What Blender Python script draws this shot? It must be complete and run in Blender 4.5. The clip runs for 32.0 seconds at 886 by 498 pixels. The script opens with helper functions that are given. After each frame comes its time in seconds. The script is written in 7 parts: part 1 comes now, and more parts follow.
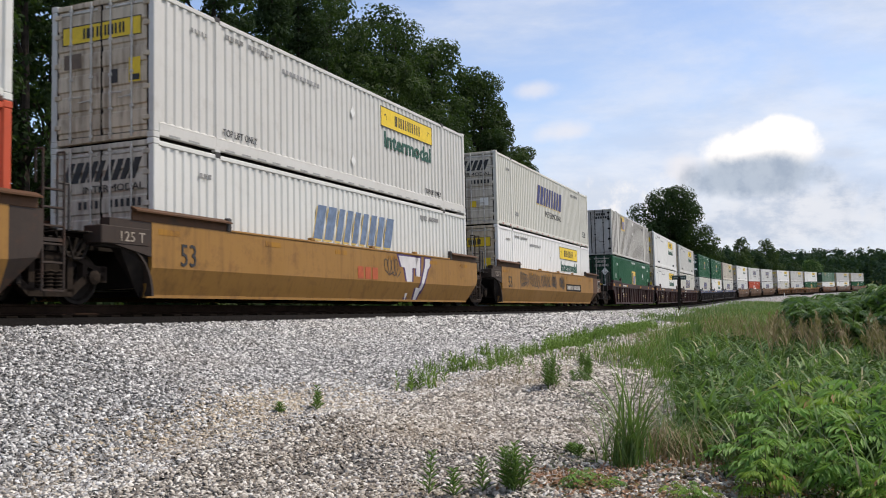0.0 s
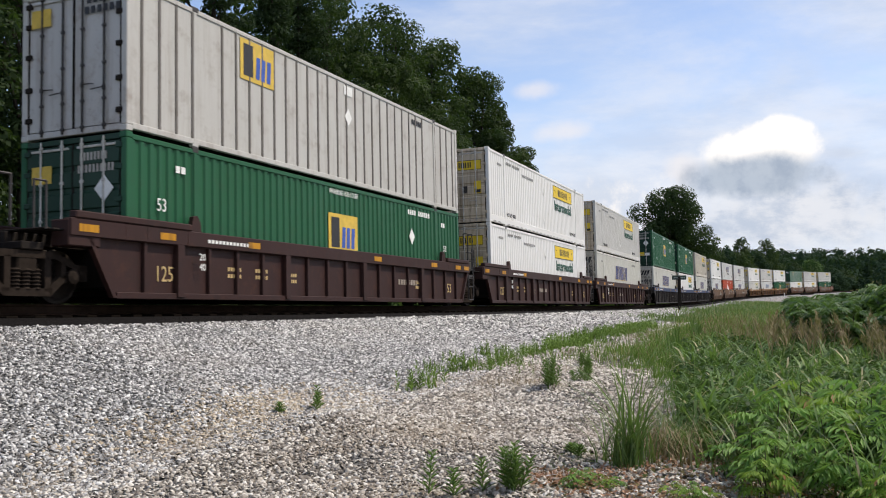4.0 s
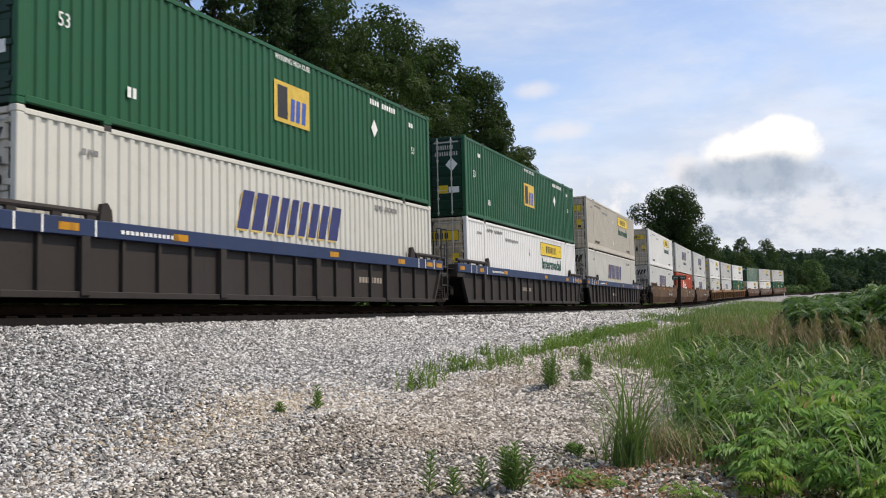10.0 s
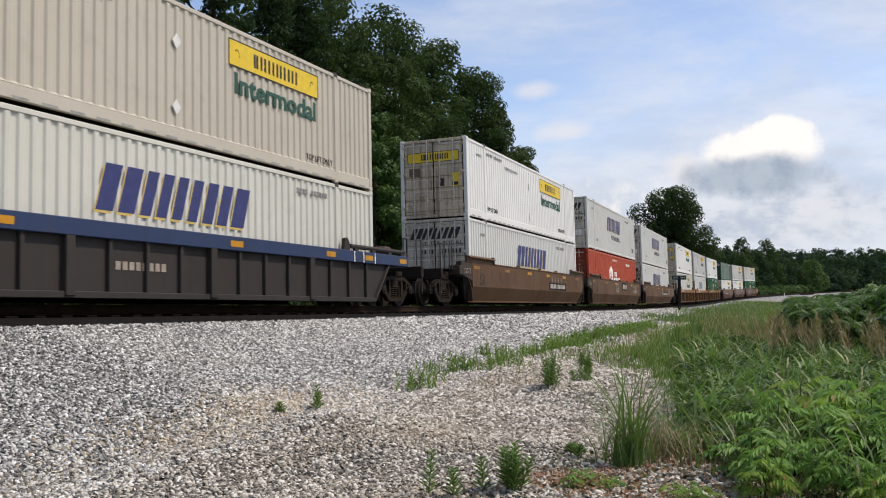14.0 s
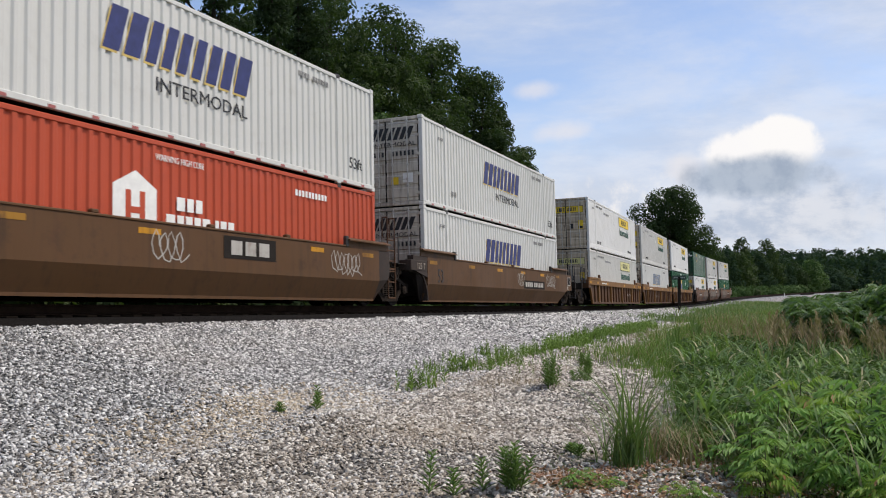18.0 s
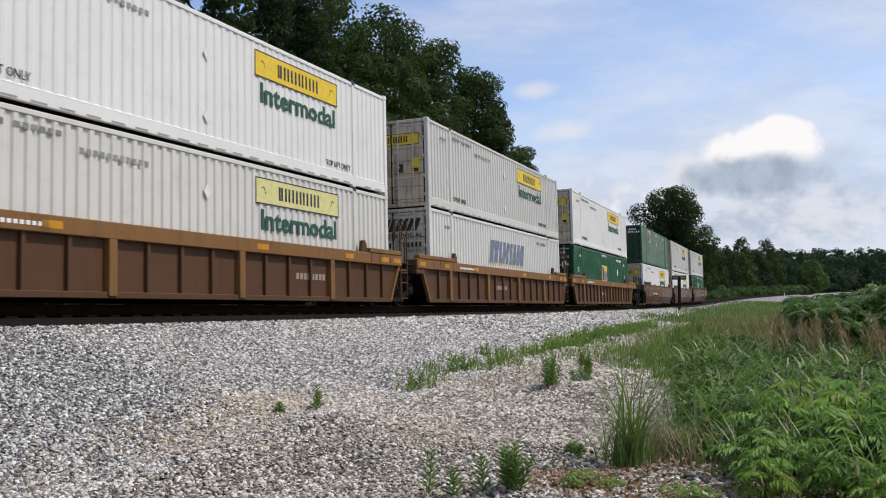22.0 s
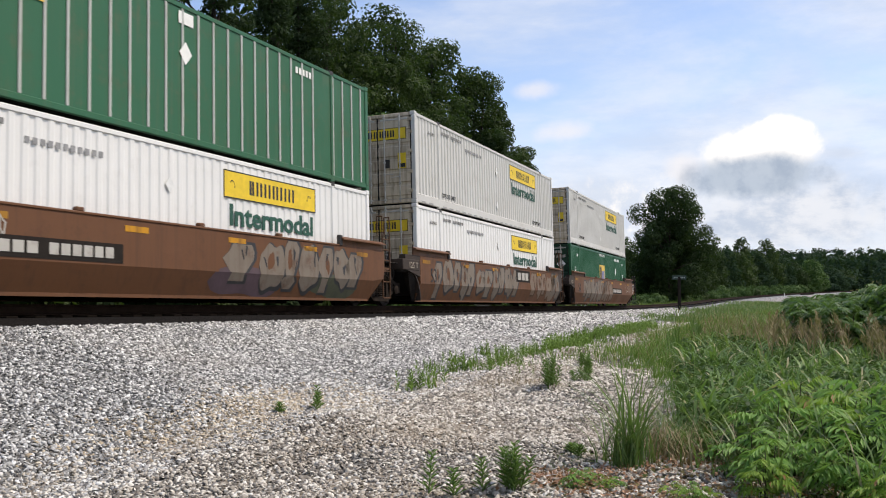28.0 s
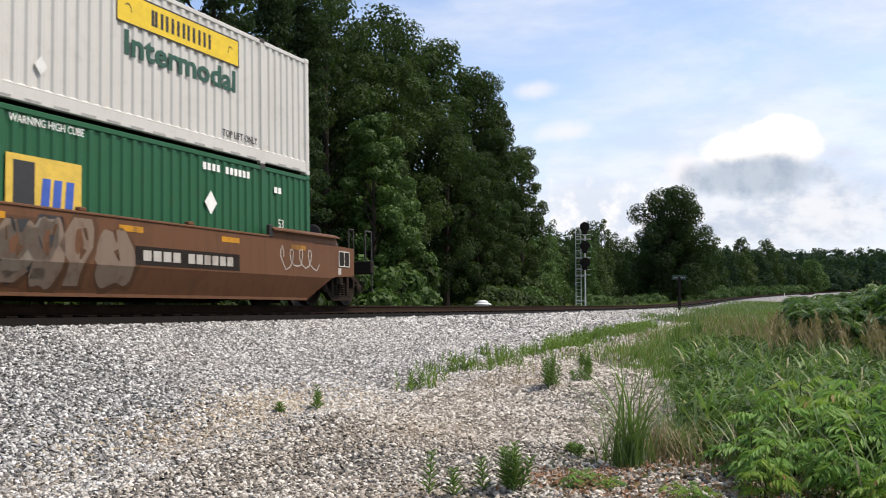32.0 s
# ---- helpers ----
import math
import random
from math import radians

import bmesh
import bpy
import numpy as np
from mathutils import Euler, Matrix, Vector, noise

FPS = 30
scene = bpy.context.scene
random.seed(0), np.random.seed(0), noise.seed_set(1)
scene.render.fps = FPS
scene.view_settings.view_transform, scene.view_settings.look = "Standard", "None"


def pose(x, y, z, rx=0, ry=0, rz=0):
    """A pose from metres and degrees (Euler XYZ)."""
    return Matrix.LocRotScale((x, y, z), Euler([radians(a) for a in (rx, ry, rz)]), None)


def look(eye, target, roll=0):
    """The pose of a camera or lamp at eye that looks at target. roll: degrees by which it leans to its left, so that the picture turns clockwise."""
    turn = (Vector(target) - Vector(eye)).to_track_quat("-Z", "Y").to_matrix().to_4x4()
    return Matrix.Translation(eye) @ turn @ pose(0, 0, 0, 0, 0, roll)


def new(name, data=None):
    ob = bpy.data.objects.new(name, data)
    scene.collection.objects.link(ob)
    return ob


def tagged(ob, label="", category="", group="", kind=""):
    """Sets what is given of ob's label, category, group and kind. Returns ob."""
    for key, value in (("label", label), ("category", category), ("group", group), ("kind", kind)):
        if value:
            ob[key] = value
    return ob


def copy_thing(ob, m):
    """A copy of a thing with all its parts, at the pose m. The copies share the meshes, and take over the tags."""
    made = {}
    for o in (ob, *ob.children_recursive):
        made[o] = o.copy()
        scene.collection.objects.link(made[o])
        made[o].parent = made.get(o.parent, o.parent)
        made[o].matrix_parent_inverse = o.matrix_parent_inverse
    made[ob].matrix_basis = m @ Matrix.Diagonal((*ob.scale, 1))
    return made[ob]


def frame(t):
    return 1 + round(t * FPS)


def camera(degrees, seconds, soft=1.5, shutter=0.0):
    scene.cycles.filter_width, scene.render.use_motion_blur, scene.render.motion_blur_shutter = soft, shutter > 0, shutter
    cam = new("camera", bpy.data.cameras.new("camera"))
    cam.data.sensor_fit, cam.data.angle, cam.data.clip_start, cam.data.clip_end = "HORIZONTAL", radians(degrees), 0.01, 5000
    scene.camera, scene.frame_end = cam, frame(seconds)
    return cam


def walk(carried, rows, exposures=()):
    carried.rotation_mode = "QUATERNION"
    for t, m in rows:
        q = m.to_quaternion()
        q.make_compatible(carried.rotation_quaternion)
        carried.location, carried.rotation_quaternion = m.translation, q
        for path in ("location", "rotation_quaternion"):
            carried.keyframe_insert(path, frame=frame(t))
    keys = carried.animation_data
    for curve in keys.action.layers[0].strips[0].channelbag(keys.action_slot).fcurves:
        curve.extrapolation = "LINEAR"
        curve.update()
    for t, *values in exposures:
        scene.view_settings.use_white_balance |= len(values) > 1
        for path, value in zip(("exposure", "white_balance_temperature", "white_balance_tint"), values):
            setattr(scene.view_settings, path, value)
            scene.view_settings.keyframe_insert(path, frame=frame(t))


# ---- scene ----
cam = camera(51.87, 32.0, soft=1.0, shutter=0.12)
eye = Vector((0, 0, -0.028))
aim = Vector((math.cos(radians(24.335)) * math.cos(radians(3.74)), math.sin(radians(24.335)) * math.cos(radians(3.74)), math.sin(radians(3.74))))
walk(cam, [(0, look(eye, eye + aim * 50, 0.12)), (32.0, look(eye, eye + aim * 50, 0.12))],
     exposures=[(t, e, k, 11) for t, e, k in ((0, -0.07, 6850), (8, -0.04, 7000), (16, -0.17, 6880), (20, -0.20, 6720), (25, -0.17, 6720), (28, 0.03, 6950), (32, 0.12, 7050))])

# ---- the line of the track: curvature and grade along it, x runs away along the rails ----
LAT = 13.177          # the centre line's distance from the camera
TILT = radians(-1.475)
SG = np.linspace(-120, 460, 581)
_k = np.interp(SG, [-20, 25, 60, 100, 160, 250, 380], [0.000503, 0.001444, 0.00035, 0.000016, -0.00131, -0.001618, -0.00107])
_k[SG < -20] = 0.0
_g = np.interp(SG, [-20, 60, 130, 250, 380], [-0.0016, 0.00569, 0.01972, 0.02628, 0.02642])
_g[SG < -20] = 0.0


def integral(a):
    c = np.concatenate([[0.0], np.cumsum((a[1:] + a[:-1]) / 2)])
    return c - np.interp(0, SG, c)


TH = integral(_k)
TX, TY, TZ = integral(np.cos(TH)), integral(np.sin(TH)) + LAT, integral(_g)


def track(s):
    return np.interp(s, SG, TX), np.interp(s, SG, TY), np.interp(s, SG, TZ), np.interp(s, SG, TH)


def line_y(x):
    return np.interp(x, TX, TY) + np.maximum(x - TX[-1], 0) * math.tan(TH[-1])


def line_z(x):
    return np.interp(x, TX, TZ)


def on_track(s0, s1, z=0.0):
    """Pose of a rigid thing whose two bearing points stand at s0 and s1."""
    a, b = track(s0), track(s1)
    dx, dy, dz = b[0] - a[0], b[1] - a[1], b[2] - a[2]
    turn = Euler((TILT, -math.atan2(dz, math.hypot(dx, dy)), math.atan2(dy, dx))).to_matrix().to_4x4()
    return Matrix.Translation(((a[0] + b[0]) / 2, (a[1] + b[1]) / 2, (a[2] + b[2]) / 2)) @ turn @ Matrix.Translation((0, 0, z))


_tt = np.linspace(0, 32, 641)
_v = np.interp(_tt, [0, 8, 16, 24, 32], [10.983, 10.671, 10.705, 10.429, 10.521])
_S = np.concatenate([[0.0], np.cumsum((_v[1:] + _v[:-1]) / 2 * 0.05)])


def travelled(t):
    return float(np.interp(t, _tt, _S))


# centre of each load along the track at the start
LOADS = [2.03, 21.38, 41.0, 64.28, 83.73, 102.92, 126.21, 145.55, 164.88, 188.47, 207.76, 227.28, 250.85, 269.98, 289.24, 312.43, 331.72, 351.28]

# ---- sky and sun ----
SUN_EL, SUN_AZ = radians(56), radians(-62)       # azimuth counted from +x towards +y
world = bpy.data.worlds.new("sky")
scene.world = world
world.use_nodes = True
wn, wl = world.node_tree.nodes, world.node_tree.links
wn.clear()


def wnode(kind, **kw):
    n = wn.new(kind)
    for k, v in kw.items():
        if k == "op":
            n.operation = v
        else:
            n.inputs[k].default_value = v
    return n


def build_sky():
    out = wnode("ShaderNodeOutputWorld")
    bg = wnode("ShaderNodeBackground", Strength=0.116)
    sky = wnode("ShaderNodeTexSky")
    sky.sky_type, sky.sun_disc = "NISHITA", False
    sky.sun_elevation, sky.sun_rotation = SUN_EL, math.pi / 2 - SUN_AZ
    sky.air_density, sky.dust_density, sky.ozone_density = 1.0, 1.0, 2.0
    co = wnode("ShaderNodeTexCoord")
    sep = wn.new("ShaderNodeSeparateXYZ")
    wl.new(co.outputs["Generated"], sep.inputs[0])

    def calc(op, a, b=0.0, c=0.0):
        n = wnode("ShaderNodeMath", op=op)
        for sock, v in zip(n.inputs, (a, b, c)):
            if isinstance(v, (int, float)):
                sock.default_value = v
            else:
                wl.new(v, sock)
        return n.outputs[0]

    def rng(v, lo, hi, a=0.0, b=1.0, soft=True):
        n = wn.new("ShaderNodeMapRange")
        n.interpolation_type = "SMOOTHSTEP" if soft else "LINEAR"
        for k, x in (("From Min", lo), ("From Max", hi), ("To Min", a), ("To Max", b)):
            n.inputs[k].default_value = x
        wl.new(v, n.inputs["Value"])
        return n.outputs[0]

    def puff(scale, detail=6.0, rough=0.58, stretch=(1.0, 1.0, 1.0), shift=(0, 0, 0), distort=0.0):
        mp = wn.new("ShaderNodeMapping")
        mp.inputs["Scale"].default_value, mp.inputs["Location"].default_value = stretch, shift
        wl.new(co.outputs["Generated"], mp.inputs["Vector"])
        n = wnode("ShaderNodeTexNoise", Scale=scale, Detail=detail, Roughness=rough, Distortion=distort)
        wl.new(mp.outputs[0], n.inputs["Vector"])
        return n.outputs["Fac"]

    def mix(f, a, b):
        n = wn.new("ShaderNodeMixRGB")
        for sock, v in zip(n.inputs, (f, a, b)):
            if isinstance(v, tuple):
                sock.default_value = (*v, 1)
            elif isinstance(v, (int, float)):
                sock.default_value = v
            else:
                wl.new(v, sock)
        return n.outputs[0]

    # bearing and height on a plane ahead, where the single clouds stand
    ahead = calc("MAXIMUM", sep.outputs["X"], 0.05)
    u, w = calc("DIVIDE", sep.outputs["Y"], ahead), calc("DIVIDE", sep.outputs["Z"], ahead)
    coarse, fine = puff(11.0, 7.0, 0.6), puff(34.0, 5.0, 0.6)
    ragged = calc("ADD", calc("MULTIPLY_ADD", coarse, 3.0, -1.5), calc("MULTIPLY_ADD", fine, 1.0, -0.5))

    def cloud(u0, w0, a, b, wild=1.0, lo=1.25, hi=0.7):
        dx = calc("DIVIDE", calc("SUBTRACT", u, u0), a)
        dy = calc("DIVIDE", calc("SUBTRACT", w, w0), b)
        d = calc("SQRT", calc("ADD", calc("MULTIPLY", dx, dx), calc("MULTIPLY", dy, dy)))
        return rng(calc("MULTIPLY_ADD", ragged, wild, d), lo, hi)

    # blue sky under a thin veil that thickens towards the horizon and the sun's side
    lift = wn.new("ShaderNodeMixRGB")
    lift.blend_type = "MULTIPLY"
    lift.inputs[0].default_value = 1.0
    lift.inputs[2].default_value = (1.75, 1.7, 1.8, 1)
    wl.new(sky.outputs[0], lift.inputs[1])
    veil = calc("ADD", puff(2.3, 8.0, 0.6, (1, 1, 3.0), (0, 0, 0), 0.3), rng(sep.outputs["Z"], 0.36, 0.05, -0.02, 0.16, False))
    veil = calc("ADD", veil, rng(u, 0.45, 0.0, -0.06, 0.10, False))
    body = mix(rng(puff(6.5, 8.0, 0.6, (1, 1, 3.4), (0.4, 0.2, 0.1)), 0.36, 0.64), (5.3, 6.3, 8.2), (7.0, 7.6, 8.8))
    c = mix(calc("MULTIPLY", rng(veil, 0.40, 0.72), 0.86), lift.outputs[0], body)
    # heaped cloud low down
    heap = mix(rng(calc("ADD", coarse, calc("MULTIPLY_ADD", fine, 0.5, -0.25)), 0.40, 0.60), (8.7, 8.8, 9.2), (5.7, 6.5, 7.9))
    for u0, w0, a, b in ((0.272, 0.112, 0.085, 0.042), (0.235, 0.090, 0.07, 0.030)):
        c = mix(calc("MULTIPLY", cloud(u0, w0, a, b, 0.8, 1.35, 0.5), 0.85), c, heap)
    bank = mix(rng(calc("ADD", puff(17.0, 6.0, 0.6, (1, 1, 2.2)), calc("MULTIPLY_ADD", fine, 0.5, -0.25)), 0.36, 0.62), (4.6, 5.4, 6.8), (7.1, 7.5, 8.3))
    c = mix(calc("MULTIPLY", cloud(0.060, 0.100, 0.100, 0.040, 0.7, 1.4, 0.5), 0.85), c, bank)
    # small scraps
    for u0, w0, a, b in ((0.335, 0.255, 0.035, 0.012), (0.296, 0.202, 0.040, 0.014), (0.166, 0.152, 0.022, 0.015)):
        c = mix(calc("MULTIPLY", cloud(u0, w0, a, b, 0.6, 1.3, 0.2), 0.55), c, (8.3, 8.1, 8.3))
    c = mix(calc("MULTIPLY", cloud(0.008, 0.158, 0.026, 0.008, 0.5, 1.3, 0.2), 0.5), c, (5.4, 6.1, 7.4))
    # one tall cumulus, bright above, with a flat grey base
    c = mix(cloud(0.084, 0.166, 0.056, 0.033, 0.5, 1.15, 0.8), c, (9.3, 9.4, 9.7))
    c = mix(cloud(0.068, 0.180, 0.036, 0.023, 0.42, 1.15, 0.8), c, (9.4, 9.5, 9.7))
    c = mix(calc("MULTIPLY", cloud(0.088, 0.139, 0.066, 0.023, 0.40, 1.3, 0.65), 0.97), c, mix(rng(fine, 0.35, 0.65), (3.2, 4.0, 5.3), (4.3, 5.1, 6.3)))
    wl.new(c, bg.inputs["Color"])
    wl.new(bg.outputs[0], out.inputs["Surface"])


build_sky()
sun_data = bpy.data.lights.new("sun", "SUN")
sun_data.energy, sun_data.angle, sun_data.color = 3.7, radians(0.6), (1.0, 0.93, 0.82)
sun = new("sun", sun_data)
sun_dir = Vector((math.cos(SUN_AZ) * math.cos(SUN_EL), math.sin(SUN_AZ) * math.cos(SUN_EL), math.sin(SUN_EL)))
sun.matrix_world = look((0, 0, 60), Vector((0, 0, 60)) - sun_dir)

# ---- materials ----
MATS = {}


class NT:
    """Small help to write node trees."""

    def __init__(self, name):
        self.m = bpy.data.materials.new(name)
        self.m.use_nodes = True
        self.n, self.l = self.m.node_tree.nodes, self.m.node_tree.links
        self.b = self.n["Principled BSDF"]
        self.co = self.n.new("ShaderNodeTexCoord")

    def put(self, sock, v):
        if hasattr(v, "links") or hasattr(v, "is_output"):
            self.l.new(v, sock)
        else:
            sock.default_value = v

    def noise(self, scale, detail=4.0, rough=0.55, vec=None, stretch=None):
        t = self.n.new("ShaderNodeTexNoise")
        t.inputs["Scale"].default_value, t.inputs["Detail"].default_value, t.inputs["Roughness"].default_value = scale, detail, rough
        v = vec or self.co.outputs["Object"]
        if stretch:
            mp = self.n.new("ShaderNodeMapping")
            mp.inputs["Scale"].default_value = stretch
            self.l.new(v, mp.inputs["Vector"])
            v = mp.outputs[0]
        self.l.new(v, t.inputs["Vector"])
        return t.outputs["Fac"]

    def ramp(self, v, lo, hi, a=0.0, b=1.0):
        r = self.n.new("ShaderNodeMapRange")
        r.inputs["From Min"].default_value, r.inputs["From Max"].default_value = lo, hi
        r.inputs["To Min"].default_value, r.inputs["To Max"].default_value = a, b
        self.l.new(v, r.inputs["Value"])
        return r.outputs[0]

    def mix(self, f, a, b, mode="MIX"):
        x = self.n.new("ShaderNodeMixRGB")
        x.blend_type = mode
        for sock, v in zip(x.inputs, (f, a, b)):
            self.put(sock, (*v, 1) if isinstance(v, tuple) and len(v) == 3 else v)
        return x.outputs[0]

    def math(self, op, a, b=0.0):
        x = self.n.new("ShaderNodeMath")
        x.operation = op
        self.put(x.inputs[0], a)
        self.put(x.inputs[1], b)
        return x.outputs[0]

    def bump(self, h, strength=0.3, dist=0.02):
        x = self.n.new("ShaderNodeBump")
        x.inputs["Strength"].default_value, x.inputs["Distance"].default_value = strength, dist
        self.l.new(h, x.inputs["Height"])
        self.l.new(x.outputs[0], self.b.inputs["Normal"])

    def done(self, color, rough=0.6, metal=0.0, spec=0.5):
        self.put(self.b.inputs["Base Color"], (*color, 1) if isinstance(color, tuple) and len(color) == 3 else color)
        self.put(self.b.inputs["Roughness"], rough)
        self.b.inputs["Metallic"].default_value = metal
        self.b.inputs["Specular IOR Level"].default_value = spec
        return self.m


def paint(name, col, dirt=(0.16, 0.12, 0.09), amount=0.35, rough=0.5, streak=0.5, rust=0.0):
    """Weathered paint: clouded tone, streaks that run down, specks of rust."""
    if name in MATS:
        return MATS[name]
    t = NT(name)
    big = t.noise(0.45, 3)
    st = t.noise(1.0, 5, 0.65, stretch=(5.5, 5.5, 0.35))
    fine = t.noise(26, 3)
    c = t.mix(t.ramp(big, 0.35, 0.7, 0.0, 0.22), col, tuple(x * 0.72 for x in col))
    c = t.mix(t.math("MULTIPLY", t.ramp(st, 0.5, 0.8), streak * amount * 1.6), c, dirt)
    patch = t.noise(1.7, 7, 0.7)
    c = t.mix(t.math("MULTIPLY", t.ramp(patch, 0.54, 0.72), amount), c, dirt)
    if rust:
        rn = t.noise(3.3, 8, 0.75)
        c = t.mix(t.math("MULTIPLY", t.ramp(rn, 0.54, 0.66), rust), c, (0.12, 0.045, 0.02))
        pale = t.noise(0.9, 8, 0.72, stretch=(1, 1, 2.2))
        c = t.mix(t.math("MULTIPLY", t.ramp(pale, 0.55, 0.72), rust * 0.45), c, tuple(min(1, x * 1.3 + 0.01) for x in col))
    c = t.mix(t.ramp(fine, 0.3, 0.7, 0.0, 0.10), c, tuple(x * 0.8 for x in col))
    t.bump(t.noise(9, 4), 0.06, 0.02)
    MATS[name] = t.done(c, t.ramp(big, 0.3, 0.7, rough - 0.08, rough + 0.12), 0.0, 0.28)
    return MATS[name]


def door_paint(name, col, dirt, heavy):
    """Grimy door: bare paint under dark runs and blotches."""
    if name in MATS:
        return MATS[name]
    t = NT(name)
    runs = t.noise(1.0, 5, 0.6, stretch=(0.6, 7.0, 0.5))
    blot = t.noise(0.9, 6, 0.65)
    c = t.mix(t.math("MULTIPLY", t.ramp(t.math("MULTIPLY", runs, t.ramp(blot, 0.3, 0.65, 0.7, 1.25)), 0.46, 0.72), heavy), col, dirt)
    c = t.mix(t.math("MULTIPLY", t.ramp(t.noise(0.7, 3), 0.4, 0.7), 0.35), c, tuple(x * 0.6 for x in col))
    rust = t.noise(1.0, 6, 0.7, stretch=(1.0, 3.5, 1.1))
    c = t.mix(t.math("MULTIPLY", t.ramp(rust, 0.60, 0.72), heavy * 1.2), c, (0.11, 0.05, 0.025))
    t.bump(t.noise(9, 4), 0.06, 0.02)
    MATS[name] = t.done(c, 0.55)
    return MATS[name]


def plain(name, col, rough=0.6, metal=0.0, var=0.25, scale=6.0, spec=0.5):
    if name in MATS:
        return MATS[name]
    t = NT(name)
    n = t.noise(scale, 6, 0.65)
    c = t.mix(t.ramp(n, 0.3, 0.7), tuple(x * (1 - var) for x in col), tuple(min(1, x * (1 + var)) for x in col))
    t.bump(t.noise(scale * 5, 4), 0.08, 0.01)
    MATS[name] = t.done(c, rough, metal, spec)
    return MATS[name]


def leafy(name, a, b, trans=0.25, dry=None, gloss=0.35):
    """Leaf surface: every clump or leaf has a tone of its own."""
    if name in MATS:
        return MATS[name]
    t = NT(name)
    g = t.n.new("ShaderNodeNewGeometry")
    c = t.mix(g.outputs["Random Per Island"], a, b)
    n = t.noise(0.22, 3)
    c = t.mix(t.ramp(n, 0.35, 0.65, 0, 0.5), c, tuple(x * 0.6 for x in a))
    if dry:
        c = t.mix(t.ramp(g.outputs["Random Per Island"], 0.9, 0.93), c, dry)
    t.put(t.b.inputs["Base Color"], c)
    t.b.inputs["Roughness"].default_value = 0.75 - 0.5 * gloss
    t.b.inputs["Specular IOR Level"].default_value = gloss
    tr = t.n.new("ShaderNodeBsdfTranslucent")
    t.l.new(t.mix(0.5, c, (0.13, 0.25, 0.035)), tr.inputs["Color"])
    ms = t.n.new("ShaderNodeMixShader")
    ms.inputs[0].default_value = trans
    t.l.new(t.b.outputs[0], ms.inputs[1])
    t.l.new(tr.outputs[0], ms.inputs[2])
    t.l.new(ms.outputs[0], t.n["Material Output"].inputs["Surface"])
    MATS[name] = t.m
    return t.m


STEEL = plain("dark_steel", (0.045, 0.04, 0.038), 0.6, 0.3)
BLACK = plain("grimy_black", (0.017, 0.013, 0.0105), 0.85, 0, 0.3, 6.0, 0.2)
ROD = plain("galvanised_rod", (0.50, 0.475, 0.43), 0.5, 0.1)
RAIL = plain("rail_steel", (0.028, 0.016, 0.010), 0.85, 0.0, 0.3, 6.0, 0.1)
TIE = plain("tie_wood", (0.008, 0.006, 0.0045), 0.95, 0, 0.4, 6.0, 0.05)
WHITE = plain("white_mark", (0.78, 0.78, 0.75), 0.6, 0, 0.08)
DIMINK = plain("worn_black_mark", (0.20, 0.20, 0.195), 0.7, 0, 0.5, 9.0)
INK = plain("black_mark", (0.02, 0.02, 0.022), 0.6, 0, 0.2)
GREENINK = plain("green_mark", (0.01, 0.07, 0.045), 0.6, 0, 0.2)
NAVY = plain("navy_mark", (0.022, 0.03, 0.13), 0.6, 0, 0.25)
FADED = plain("faded_blue_mark", (0.115, 0.165, 0.255), 0.7, 0, 0.35)
GOLD = plain("gold_mark", (0.55, 0.4, 0.12), 0.6, 0, 0.2)
YELLOW = plain("yellow_sign", (0.72, 0.5, 0.02), 0.55, 0, 0.12)
PALEYEL = plain("pale_yellow_sign", (0.62, 0.58, 0.25), 0.55, 0, 0.12)
AMBER = paint("amber_reflector", (0.52, 0.24, 0.012), (0.09, 0.045, 0.02), 0.8, 0.5, 0.6, 0.2)
DIMAMBER = paint("grimy_reflector", (0.33, 0.16, 0.02), (0.07, 0.03, 0.018), 0.9, 0.6, 0.6, 0.3)
BLUEINK = plain("blue_mark", (0.03, 0.09, 0.4), 0.6, 0, 0.15)
NAMETAN = plain("tan_sign", (0.62, 0.42, 0.06), 0.6, 0, 0.15)
TAG = paint("silver_spray", (0.185, 0.152, 0.120), (0.09, 0.05, 0.03), 0.9, 0.6, 0.5, 0.45)
CREAM = paint("cream_spray", (0.19, 0.140, 0.105), (0.11, 0.06, 0.035), 0.9, 0.6, 0.5, 0.3)
DULLWHITE = paint("dull_white_mark", (0.45, 0.43, 0.39), (0.16, 0.10, 0.07), 0.7, 0.6, 0.5, 0.3)
REDINK = plain("red_mark", (0.4, 0.03, 0.02), 0.6)


